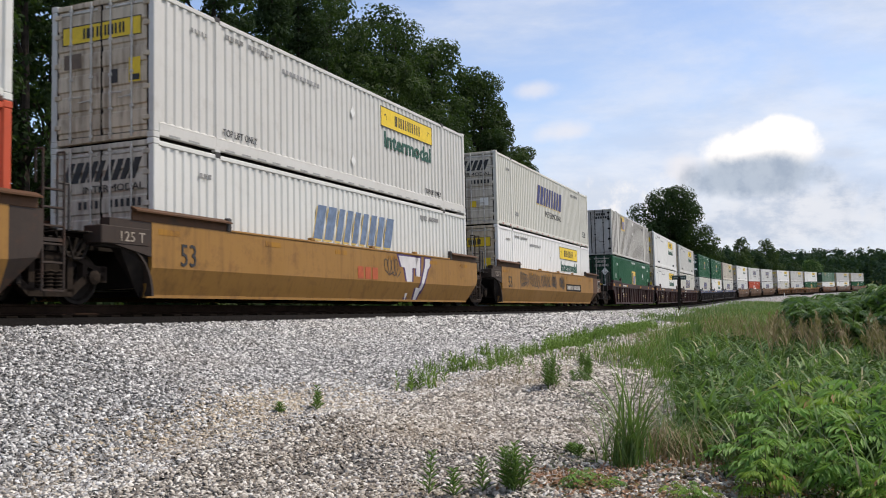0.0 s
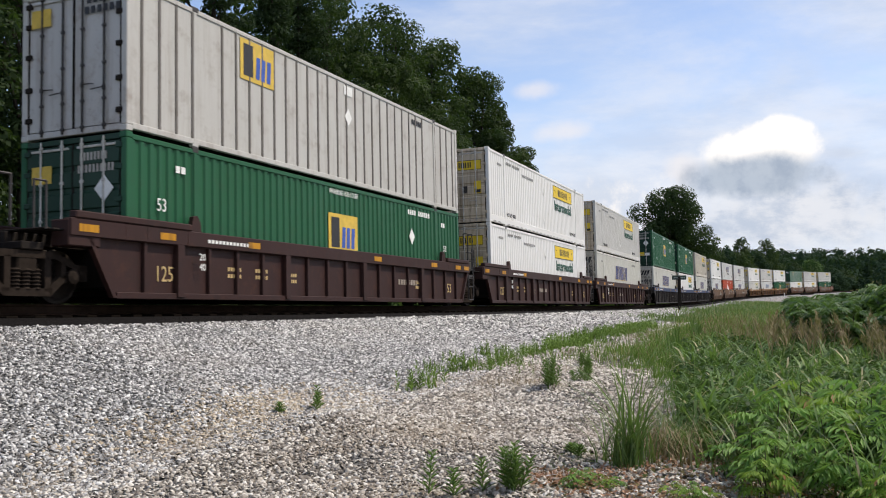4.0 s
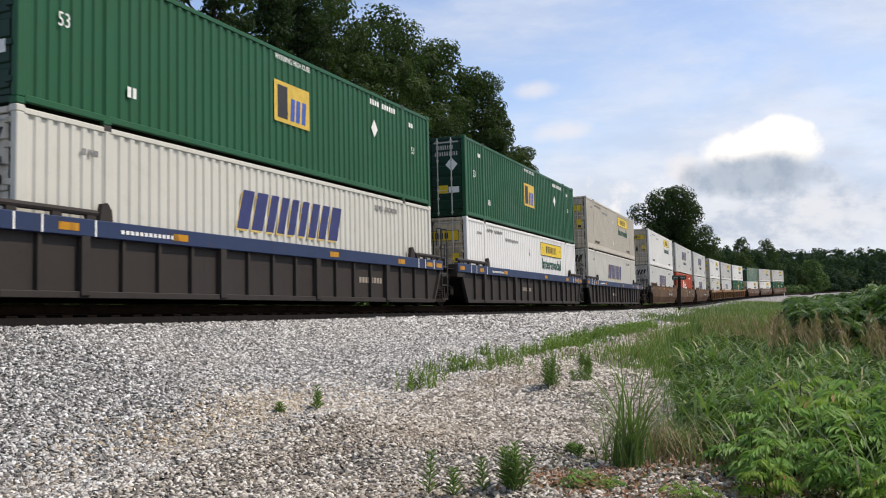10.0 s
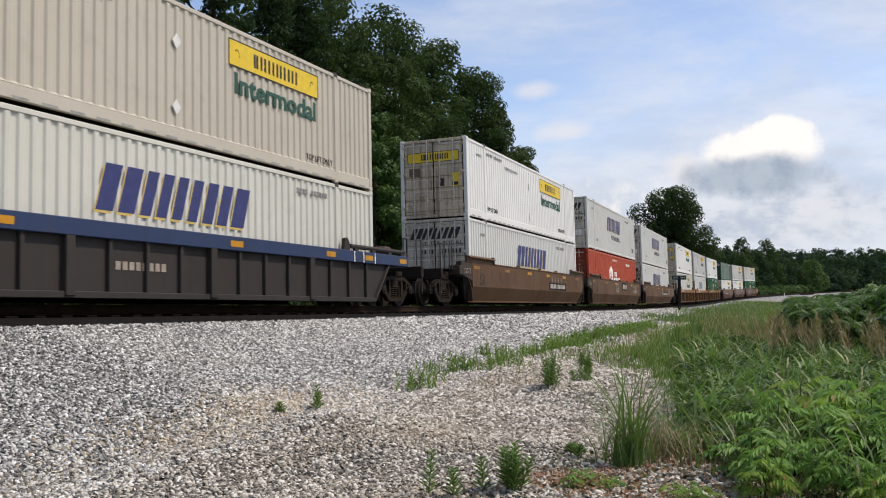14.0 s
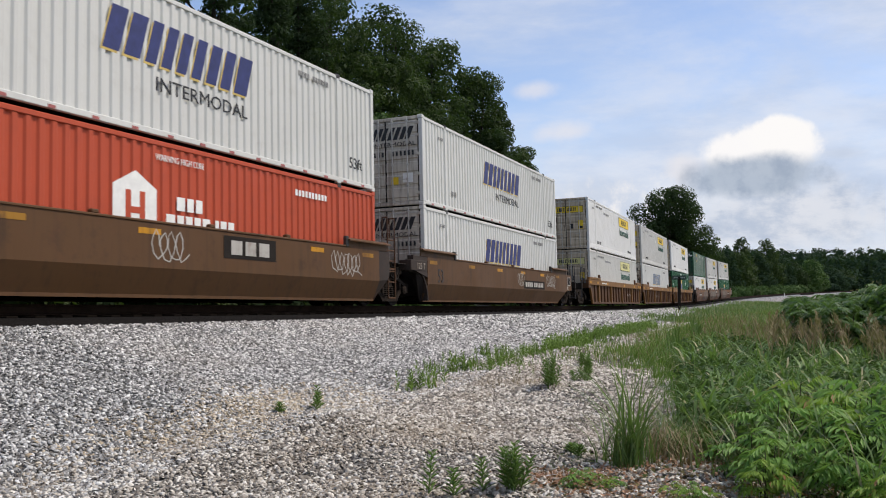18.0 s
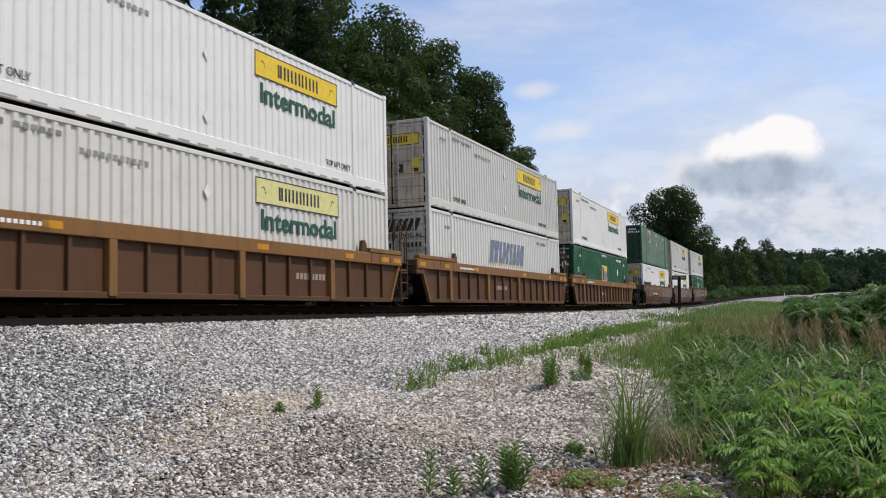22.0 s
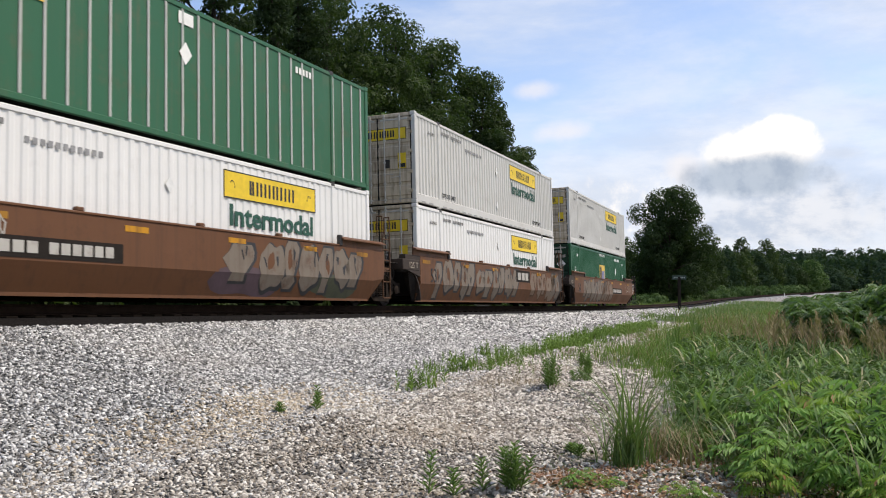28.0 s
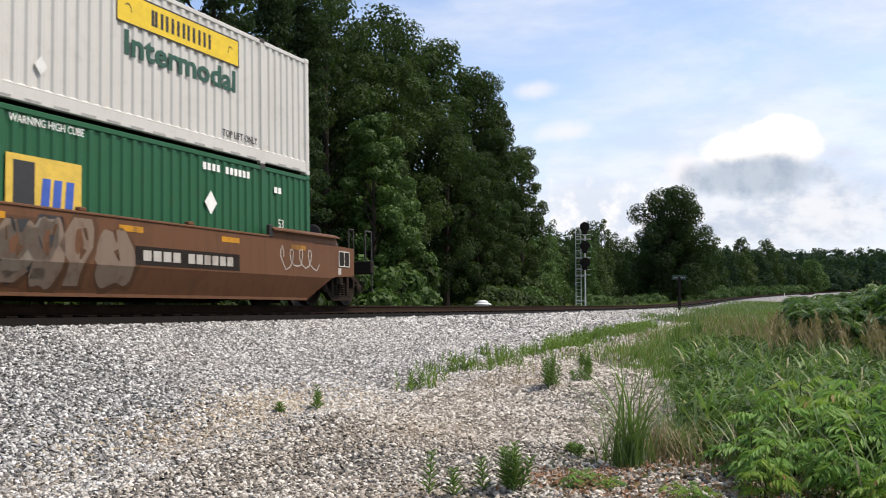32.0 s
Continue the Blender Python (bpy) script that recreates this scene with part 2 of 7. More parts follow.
# ---- geometry ----
class G:
    """Collects boxes, prisms and tubes for one mesh."""

    def __init__(self):
        self.v, self.f = [], []

    def add(self, v, f):
        o = len(self.v)
        self.v += [tuple(p) for p in v]
        self.f += [tuple(i + o for i in q) for q in f]
        return self

    def box(self, x0, x1, y0, y1, z0, z1):
        v = [(x, y, z) for x in (x0, x1) for y in (y0, y1) for z in (z0, z1)]
        return self.add(v, [(0, 1, 3, 2), (4, 6, 7, 5), (0, 4, 5, 1), (2, 3, 7, 6), (0, 2, 6, 4), (1, 5, 7, 3)])

    def rbox(self, x0, x1, y0, y1, z0, z1, b=0.02):
        """A box with chamfered edges."""
        lo, hi = (x0, y0, z0), (x1, y1, z1)
        v, ids = [], {}
        for sx in (0, 1):
            for sy in (0, 1):
                for sz in (0, 1):
                    for ax in range(3):
                        p = [(lo, hi)[s][i] + (b if s == 0 else -b) * (i != ax) for i, s in enumerate((sx, sy, sz))]
                        ids[(sx, sy, sz, ax)] = len(v)
                        v.append(p)
        f = []
        for ax in range(3):
            i, j = (ax + 1) % 3, (ax + 2) % 3
            for s in (0, 1):
                q = []
                for a, c in ((0, 0), (1, 0), (1, 1), (0, 1)):
                    k = [0, 0, 0]
                    k[ax], k[i], k[j] = s, a, c
                    q.append(ids[(*k, ax)])
                f.append(q if s else q[::-1])
            for a in (0, 1):
                for c in (0, 1):
                    k0, k1 = [0, 0, 0], [0, 0, 0]
                    k0[i], k0[j], k1[i], k1[j] = a, c, a, c
                    k1[ax] = 1
                    q = [ids[(*k0, i)], ids[(*k1, i)], ids[(*k1, j)], ids[(*k0, j)]]
                    f.append(q if (a == c) else q[::-1])
        for sx in (0, 1):
            for sy in (0, 1):
                for sz in (0, 1):
                    q = [ids[(sx, sy, sz, a)] for a in range(3)]
                    f.append(q if (sx + sy + sz) % 2 else q[::-1])
        return self.add(v, f)

    def prism(self, poly, axis, lo, hi):
        """A flat outline (two coordinates) drawn out along axis 'x', 'y' or 'z'."""
        n = len(poly)

        def at(q, h):
            return {"x": (h, q[0], q[1]), "y": (q[0], h, q[1]), "z": (q[0], q[1], h)}[axis]

        v = [at(q, lo) for q in poly] + [at(q, hi) for q in poly]
        return self.add(v, [tuple(range(n))[::-1], tuple(range(n, 2 * n))] + [(i, (i + 1) % n, n + (i + 1) % n, n + i) for i in range(n)])

    def tube(self, a, b, r, n=8, r2=None):
        a, b = Vector(a), Vector(b)
        q = (b - a).to_track_quat("Z", "Y")
        r2 = r if r2 is None else r2
        ring = [(math.cos(2 * math.pi * i / n), math.sin(2 * math.pi * i / n)) for i in range(n)]
        v = [a + q @ Vector((c * r, s * r, 0)) for c, s in ring] + [b + q @ Vector((c * r2, s * r2, 0)) for c, s in ring]
        return self.add(v, [tuple(range(n))[::-1], tuple(range(n, 2 * n))] + [(i, (i + 1) % n, n + (i + 1) % n, n + i) for i in range(n)])

    def bend(self, pts, r, n=6):
        for a, b in zip(pts[:-1], pts[1:]):
            self.tube(a, b, r, n)
        return self

    def lathe(self, prof, axis="y", n=24, at=(0, 0, 0)):
        """Turned form; prof holds (radius, along) pairs."""
        v, f = [], []
        for r, h in prof:
            for i in range(n):
                c, s = math.cos(2 * math.pi * i / n) * r, math.sin(2 * math.pi * i / n) * r
                v.append({"y": (at[0] + c, at[1] + h, at[2] + s), "z": (at[0] + c, at[1] + s, at[2] + h), "x": (at[0] + h, at[1] + c, at[2] + s)}[axis])
        for k in range(len(prof) - 1):
            for i in range(n):
                j = (i + 1) % n
                f.append((k * n + i, k * n + j, (k + 1) * n + j, (k + 1) * n + i))
        f.append(tuple(range(n))[::-1])
        f.append(tuple(range((len(prof) - 1) * n, len(prof) * n)))
        return self.add(v, f)

    def mesh(self, name, mat, smooth=False):
        me = bpy.data.meshes.new(name)
        me.from_pydata(self.v, [], self.f)
        if mat:
            me.materials.append(mat)
        if smooth:
            me.shade_smooth()
        me.update()
        return me


def thing(name, label, category, group="", kind="", m=None):
    ob = new(name)
    ob.empty_display_size = 0.3
    tagged(ob, label, category, group, kind)
    if m is not None:
        ob.matrix_world = m
    return ob


def part(name, g, mat, parent, label="", smooth=False):
    ob = new(name, g if isinstance(g, bpy.types.Mesh) else g.mesh(name, mat, smooth))
    ob.parent = parent
    if label:
        ob["label"] = label
    if name.endswith("_row") or name == "stencil_line":
        ob["kind"] = "stuff"
    return ob


def again(ob, m):
    """The same part once more at another pose, on the same mesh."""
    c = ob.copy()
    scene.collection.objects.link(c)
    c.matrix_local = m
    return c


LETTERS = {}


def letters(name, text, size, mat, parent, at, axis="side", depth=0.004, squeeze=1.0, label="", slant=0.0, width=0.0, bold=False):
    """Writing as thin solid letters; side: read on the face that looks to -y, end: on the face that looks to -x."""
    key = (text, size, mat.name, squeeze, slant, width)
    if key not in LETTERS:
        cu = bpy.data.curves.new("w", "FONT")
        cu.body, cu.size, cu.extrude, cu.resolution_u, cu.shear = text, size, depth, 2, slant
        cu.offset = 0.018 if bold else 0.0
        tmp = new("w", cu)
        dg = bpy.context.evaluated_depsgraph_get()
        me = bpy.data.meshes.new_from_object(tmp.evaluated_get(dg))
        bpy.data.objects.remove(tmp)
        bpy.data.curves.remove(cu)
        me.materials.clear()
        me.materials.append(mat)
        if width:
            xs = [q.co.x for q in me.vertices]
            squeeze = width / (max(xs) - min(xs))
        me.transform(Matrix.Diagonal((squeeze, 1, 1, 1)))
        LETTERS[key] = me
    ob = new(name, LETTERS[key])
    ob.parent = parent
    if label:
        ob["label"] = label
    ob.matrix_local = Matrix.Translation(at) @ (pose(0, 0, 0, 90, 0, 0) if axis == "side" else pose(0, 0, 0, 90, 0, -90))
    return ob


# ---- the ground ----
TOE_X = [-40, 6, 12, 17, 24, 35, 55, 75, 120]
TOE_Z = [-1.6, -1.5, -1.32, -1.1, -0.95, -0.75, -0.42, -0.4, -0.4]


def ground_z(x, y):
    """Height of the ground: ballast bed, its slopes, the verge on the camera's side and the woods' side."""
    q = y - line_y(x)
    z0 = line_z(x)
    toe = np.interp(x, TOE_X, TOE_Z) + z0
    near = np.where(q > -6.8, z0 - 0.20 - 0.07 * np.clip((-1.7 - q) / 0.6, 0, 1) + (toe - z0 + 0.27) * np.clip((-2.35 - q) / 4.45, 0, 1), toe + np.clip((-6.8 - q), 0, 60) * -0.028)
    far = z0 - 0.20 - 0.97 * np.clip((q - 2.35) / 2.2, 0, 1) + 0.9 * np.clip((q - 6) / 5, 0, 1) + np.clip(q - 9, 0, 200) * 0.02
    z = np.where(q < 0, near, far) + 16 * np.clip((x - 415) / 300, 0, 1) ** 1.3
    # soft bumps away from the bed
    w = np.clip((np.abs(q) - 3.5) / 4, 0, 1)
    return z + w * (0.05 * np.sin(x * 0.9 + y * 0.4) * np.cos(y * 0.8 - x * 0.2) + 0.03 * np.sin(2.3 * x + 1.1) * np.sin(1.9 * y))


def build_ground():
    xs = np.concatenate([np.arange(-400, -20, 20), np.arange(-20, 0, 2), np.arange(0, 30, 0.4), np.arange(30, 80, 1.5), np.arange(80, 470, 6), np.arange(470, 3200, 120)])
    qs = np.concatenate([-np.arange(1500, 60, -90)[:], -np.arange(60, 16, -3), -np.arange(16, 7.2, -0.4), [-7.2, -7, -6.8, -6.5, -6, -5, -4, -3, -2.35, -1.5, 0, 1.5, 2.35, 3, 4, 5, 6, 7, 8, 9, 11, 14, 18, 25, 40, 70, 120, 250, 500, 900, 1500]])
    X, Q = np.meshgrid(xs, qs, indexing="ij")
    Y = Q + line_y(X)
    Z = ground_z(X, Y)
    v = np.stack([X, Y, Z], -1).reshape(-1, 3)
    n = len(qs)
    i, j = np.meshgrid(np.arange(len(xs) - 1), np.arange(n - 1), indexing="ij")
    a = (i * n + j).ravel()
    me = bpy.data.meshes.new("ground")
    me.from_pydata(v.tolist(), [], np.stack([a, a + n, a + n + 1, a + 1], -1).tolist())
    me.shade_smooth()
    # earth, gravel and grass by their distance from the line
    t = NT("gravel_and_verge")
    at = t.n.new("ShaderNodeAttribute")
    at.attribute_name = "across"
    qv = at.outputs["Fac"]
    vor = t.n.new("ShaderNodeTexVoronoi")
    vor.inputs["Scale"].default_value = 17.0
    t.l.new(t.co.outputs["Object"], vor.inputs["Vector"])
    bw = t.n.new("ShaderNodeSeparateColor")
    t.l.new(vor.outputs["Color"], bw.inputs[0])
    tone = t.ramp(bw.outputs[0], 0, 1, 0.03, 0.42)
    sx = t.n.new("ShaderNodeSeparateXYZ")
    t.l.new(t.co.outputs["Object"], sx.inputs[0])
    # gravel toned down close by, painting the shaded gaps between the loose stones
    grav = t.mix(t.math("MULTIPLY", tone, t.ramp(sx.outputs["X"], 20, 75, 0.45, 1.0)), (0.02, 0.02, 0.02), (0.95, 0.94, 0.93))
    brown = t.mix(t.ramp(t.noise(0.5, 5), 0.45, 0.62), grav, (0.33, 0.27, 0.20))
    side = t.ramp(t.math("ADD", qv, t.ramp(t.noise(0.6, 4), 0, 1, -2, 2)), -6.2, -7.4)
    c = t.mix(t.math("MULTIPLY", side, 0.7), grav, brown)
    earth = t.mix(t.noise(3, 6), (0.12, 0.08, 0.045), (0.26, 0.17, 0.10))
    grass = t.mix(t.ramp(t.noise(1.5, 7, 0.7), 0.35, 0.65), (0.022, 0.040, 0.010), (0.085, 0.115, 0.03))
    wild = t.mix(t.ramp(t.noise(0.8, 5), 0.30, 0.55), earth, grass)
    # the green verge comes closer to the rails farther along
    ax = t.n.new("ShaderNodeSeparateXYZ")
    t.l.new(t.co.outputs["Object"], ax.inputs[0])
    verge = t.math("SUBTRACT", t.math("ADD", qv, t.ramp(t.noise(0.9, 5), 0, 1, -1.2, 1.2)), t.math("SUBTRACT", t.ramp(ax.outputs["X"], 26, 50, 0, 4.3), t.ramp(ax.outputs["X"], 130, 190, 0, 8.0)))
    c = t.mix(t.ramp(verge, -9.9, -10.8), c, wild)
    c = t.mix(t.ramp(qv, 4.2, 5.2), c, wild)
    # oil-stained bed, painted nearly black to hold the shade under the train too
    oil_and_shade = t.math("MULTIPLY", t.ramp(qv, -2.74, -2.6), t.ramp(qv, 2.5, 2.15))
    c = t.mix(oil_and_shade, c, t.mix(t.noise(7, 5), (0.003, 0.0025, 0.002), (0.010, 0.008, 0.007)))
    t.bump(vor.outputs["Distance"], 0.5, 0.04)
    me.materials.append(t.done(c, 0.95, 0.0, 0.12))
    attr = me.attributes.new("across", "FLOAT", "POINT")
    attr.data.foreach_set("value", Q.ravel().astype(np.float32))
    ob = new("ground", me)
    tagged(ob, "grey crushed-stone ballast bank running down into a weedy verge", "ground", kind="structure")


build_ground()


def build_track():
    """Rails and ties."""
    tr = thing("railway_track", "single railway track of worn brown rails on wooden ties", "railway track", kind="structure")
    for side, nm in ((-0.78, "rail"), (0.78, "rail")):
        g = G()
        ss = np.concatenate([np.arange(-80, 60, 4.0), np.arange(60, 450, 8.0)])
        prof = [(-0.07, -0.18), (0.07, -0.18), (0.07, -0.165), (0.012, -0.145), (0.012, -0.045), (0.036, -0.035), (0.036, -0.006), (0.028, 0.0), (-0.028, 0.0), (-0.036, -0.006), (-0.036, -0.035), (-0.012, -0.045), (-0.012, -0.145), (-0.07, -0.165)]
        n, v, f = len(prof), [], []
        for s in ss:
            x, y, z, th = track(s)
            for a, h in prof:
                q = side + a
                l2, z2 = q * math.cos(TILT) - h * math.sin(TILT), h * math.cos(TILT) + q * math.sin(TILT)
                v.append((x - math.sin(th) * l2, y + math.cos(th) * l2, z + z2))
        for k in range(len(ss) - 1):
            for i in range(n):
                j = (i + 1) % n
                f.append((k * n + i, (k + 1) * n + i, (k + 1) * n + j, k * n + j))
        g.add(v, f)
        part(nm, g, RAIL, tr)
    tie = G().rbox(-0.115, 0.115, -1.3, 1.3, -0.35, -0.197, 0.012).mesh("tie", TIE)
    for k in range(150):
        s = -8 + k * 0.55
        o = part("tie", tie, None, tr)
        o.matrix_local = on_track(s - 0.1, s + 0.1)
    g = G()
    for k in range(560):
        s = -8 + (150 + k) * 0.62
        if s > 430:
            break
        m = on_track(s - 0.1, s + 0.1)
        h = G().box(-0.115, 0.115, -1.3, 1.3, -0.35, -0.197)
        g.add([m @ Vector(q) for q in h.v], h.f)
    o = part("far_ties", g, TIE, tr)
    o["kind"] = "stuff"


build_track()

# ---- containers ----
CL, CW, CH = 16.15, 1.3, 2.9      # length, half width, height
DOORSTEEL = door_paint("door_silver", (0.60, 0.50, 0.37), (0.13, 0.078, 0.04), 0.7)


def corrugated(side, z0, z1, x0, x1, pitch=0.27, deep=0.036, y=1.282):
    """A pressed wall between x0 and x1."""
    g = G()
    prof, x = [], x0
    n = max(1, round((x1 - x0) / pitch))
    p = (x1 - x0) / n
    for k in range(n):
        for a, d in ((0, 0), (0.36, 0), (0.5, 1), (0.86, 1)):
            prof.append((x0 + (k + a) * p, d))
    prof.append((x1, 0))
    v, f = [], []
    for xx, d in prof:
        yy = side * (y - deep * d)
        v += [(xx, yy, z0), (xx, yy, z1)]
    for k in range(len(prof) - 1):
        q = (2 * k, 2 * k + 2, 2 * k + 3, 2 * k + 1)
        f.append(q if side < 0 else q[::-1])
    return g.add(v, f)


def slanted(g, x, z, w, h, lean):
    """A leaning block on the side face."""
    g.prism([(x, z), (x + w, z), (x + w + lean * h, z + h), (x + lean * h, z + h)], "y", -CW + 0.0135, -CW + 0.017)


def plate(x0, x1, z0, z1, y=-CW + 0.014, d=0.005):
    return G().box(x0, x1, y - d, y, z0, z1)


def end_plate(y0, y1, z0, z1, d=0.004, x=-CL / 2 - 0.006):
    return G().box(x - d, x, y0, y1, z0, z1)


def bars(widths, gap, x, z, h, end=False, y=0.0):
    """A row of small bars in place of writing."""
    g = G()
    for w in widths:
        if w > 0:
            if end:
                g.box(-CL / 2 - 0.014, -CL / 2 - 0.009, x - w, x, z, z + h)
            else:
                g.box(x, x + w, -CW + 0.008, -CW + 0.012, z, z + h)
        x += (abs(w) + gap) * (-1 if end else 1)
    return g


def diamond(x, z, r=0.17):
    return G().prism([(x - r, z), (x, z - r * 1.25), (x + r, z), (x, z + r * 1.25)], "y", -CW + 0.006, -CW + 0.012)


def swoosh_block(parent, x0, z0, h, ink, under=None):
    """The haulier's mark: plain leaning blocks with a pale edge."""
    lean = 0.3
    for mat, dx, dz, nm in ([(under, -0.05, -0.05, "mark_edge")] if under else []) + [(ink, 0, 0, "mark")]:
        for a, w in ((0.0, 0.42), (0.54, 0.42), (1.10, 0.30), (1.54, 0.30), (1.98, 0.30), (2.44, 0.30), (2.90, 0.34), (3.38, 0.34), (3.86, 0.46)):
            g = G()
            slanted(g, x0 + a + dx, z0 + dz, w, h, lean)
            if mat is under:
                g.v = [(q[0], q[1] + 0.003, q[2]) for q in g.v]
            part(nm, g, mat, parent)


def yellow_sign(parent, x0, z0, w, h, mat):
    sg = part("sign", plate(x0, x0 + w, z0, z0 + h), mat, parent, "yellow name panel with a dark edge")
    y = -CW + 0.0085
    g = G()
    for a, b, c, d in ((0, w, 0, 0.025), (0, w, h - 0.025, h), (0, 0.025, 0, h), (w - 0.025, w, 0, h)):
        g.box(x0 + a, x0 + b, y - 0.004, y, z0 + c, z0 + d)
    part("border", g, INK, sg)
    g = G()
    x = x0 + w * 0.25
    for k, ww in enumerate((0.17, 0.22, 0.24, 0.22, 0.25, 0.24)):
        g.box(x, x + 0.075, y - 0.004, y, z0 + h * 0.24, z0 + h * 0.76)
        g.box(x + ww - 0.075, x + ww, y - 0.004, y, z0 + h * 0.24, z0 + h * 0.76)
        x += ww + 0.09
    part("name_row", g, INK, sg)
    g = G()
    for sgn, cx in ((1, x0 + w * 0.08), (-1, x0 + w * 0.92)):
        for k in range(5):
            a0, a1 = k * 0.5, k * 0.5 + 0.35
            r = 0.10
            zc = z0 + h * 0.5
            g.prism([(cx + sgn * r * math.cos(a0), zc + r * 1.6 * math.sin(a0) - 0.06), (cx + sgn * r * math.cos(a1), zc + r * 1.6 * math.sin(a1) - 0.06), (cx + sgn * (r - 0.02) * math.cos(a1), zc + (r - 0.02) * 1.6 * math.sin(a1) - 0.06), (cx + sgn * (r - 0.02) * math.cos(a0), zc + (r - 0.02) * 1.6 * math.sin(a0) - 0.06)][::sgn], "y", y - 0.004, y)
    part("scroll", g, INK, sg)


BODY = {}


def frame_parts(c, body, door, ribbed=False, lip=True, deep=0.036):
    """What all boxes share: rails, posts, castings, floor, roof, walls, doors."""
    h = CL / 2
    zb = 0.30 if lip else 0.17
    for s in (-1, 1):
        if ribbed:
            g = G().box(-h + 0.16, h - 0.16, *sorted((s * 1.255, s * 1.272)), 0.17, CH - 0.13)
            wall = part("side_wall", g, body, c)
            for k in range(32):
                if k in (4, 27):
                    continue
                x = -h + 0.42 + k * (CL - 0.84) / 31
                g = G().rbox(x - 0.035, x + 0.035, *sorted((s * 1.268, s * 1.293)), 0.17, CH - 0.13, 0.008)
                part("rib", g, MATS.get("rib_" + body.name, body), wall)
        else:
            xs = [-h + 0.15, -6.16, -6.04, 6.04, 6.16, h - 0.15]
            for a, b in ((0, 1), (2, 3), (4, 5)):
                part("side_wall", corrugated(s, zb, CH - 0.135, xs[a], xs[b], deep=deep), body, c)
        part("top_rail", G().rbox(-h + 0.16, h - 0.16, *sorted((s * 1.23, s * 1.296)), CH - 0.14, CH - 0.04, 0.012), body, c)
        br = part("bottom_rail", G().rbox(-h + 0.16, h - 0.16, *sorted((s * 1.2, s * 1.297)), 0.05, zb, 0.012), body, c)
        if lip:
            g = G()
            for k in range(26):
                x = -h + 0.6 + k * (CL - 1.2) / 25
                if abs(abs(x) - 6.1) > 0.25:
                    g.box(x - 0.17, x + 0.17, *sorted((s * 1.29, s * 1.2985)), 0.07, 0.11)
            part("slot_row", g, MATS.get("slot_" + body.name, plain("slot_shade", (0.3, 0.3, 0.29), 0.7)), br)
            part("ledge", G().prism([(s * 1.297, zb), (s * 1.25, zb + 0.05), (s * 1.25, zb)] if s > 0 else [(s * 1.297, zb), (s * 1.25, zb), (s * 1.25, zb + 0.05)], "x", -h + 0.16, h - 0.16), body, br)
        for x in (-6.1, 6.1):
            part("post", G().rbox(x - 0.055, x + 0.055, *sorted((s * 1.22, s * 1.299)), 0.015, CH - 0.005, 0.012), body, c)
            for z in (0.0, CH - 0.12):
                part("casting", G().rbox(x - 0.1, x + 0.1, *sorted((s * 1.2, s * 1.302)), z, z + 0.12, 0.014), STEEL if z else body, c)
        for x in (-h + 0.08, h - 0.08):
            part("corner_post", G().rbox(x - 0.08, x + 0.08, *sorted((s * 1.16, s * 1.3)), 0.118, CH - 0.118, 0.016), body, c)
            for z in (0.0, CH - 0.12):
                part("corner_casting", G().rbox(x - 0.089, x + 0.089, *sorted((s * 1.13, s * 1.304)), z, z + 0.12, 0.015), body, c)
    part("roof", G().box(-h + 0.16, h - 0.16, -1.24, 1.24, CH - 0.10, CH - 0.07), body, c)
    part("floor", G().box(-h + 0.16, h - 0.16, -1.21, 1.21, 0.08, 0.16), BLACK, c)
    part("front_wall", G().box(h - 0.1, h - 0.05, -1.17, 1.17, 0.1, CH - 0.1), body, c)
    part("door_header", G().rbox(-h + 0.01, -h + 0.14, -1.15, 1.15, CH - 0.13, CH - 0.02, 0.012), door, c)
    part("door_sill", G().rbox(-h + 0.01, -h + 0.14, -1.15, 1.15, 0.03, 0.15, 0.012), door, c)
    for s in (-1, 1):
        y0, y1 = sorted((s * 0.025, s * 1.12))
        prof = [(-h + 0.07, 0.17), (-h + 0.032, 0.17)]
        if not ribbed:
            for k in range(6):
                z = 0.26 + k * 0.415
                prof += [(-h + 0.032, z), (-h + 0.004, z + 0.025), (-h + 0.004, z + 0.30), (-h + 0.032, z + 0.335)]
        prof += [(-h + 0.032, CH - 0.15), (-h + 0.07, CH - 0.15)]
        d = part("door", G().prism(prof[::-1], "y", y0, y1), door, c)
        part("gasket", G().box(-h + 0.015, -h + 0.05, *sorted((s * 0.004, s * 0.024)), 0.16, CH - 0.14), BLACK, d)
        part("gasket", G().box(-h + 0.02, -h + 0.05, *sorted((s * 1.121, s * 1.15)), 0.16, CH - 0.14), BLACK, d)
        for k, f in enumerate((0.2, 0.68) if s > 0 else (0.32, 0.8)):
            y = y0 + (y1 - y0) * f
            mat = STEEL if ribbed else ROD
            g = G().tube((-h - 0.014, y, 0.06), (-h - 0.014, y, CH - 0.05), 0.022, 6)
            for z in (0.12, 0.62, 1.3, 2.0, CH - 0.2):
                g.rbox(-h - 0.036, -h + 0.012, y - 0.045, y + 0.045, z, z + 0.06, 0.012)
            part("lock_rod", g, mat, d)
            z = 0.86 + 0.1 * k
            g = G().tube((-h - 0.04, y, z), (-h - 0.04, y - 0.3 if f > 0.5 else y + 0.3, z - 0.02), 0.012, 6)
            part("handle", g.rbox(-h - 0.045, -h + 0.01, y - 0.03, y + 0.03, z - 0.05, z + 0.04, 0.01), mat, d)
        g = G()
        for z in (0.35, 0.95, 1.6, 2.2, 2.6):
            g.rbox(-h - 0.02, -h + 0.03, *sorted((s * 1.04, s * 1.2)), z, z + 0.10, 0.012)
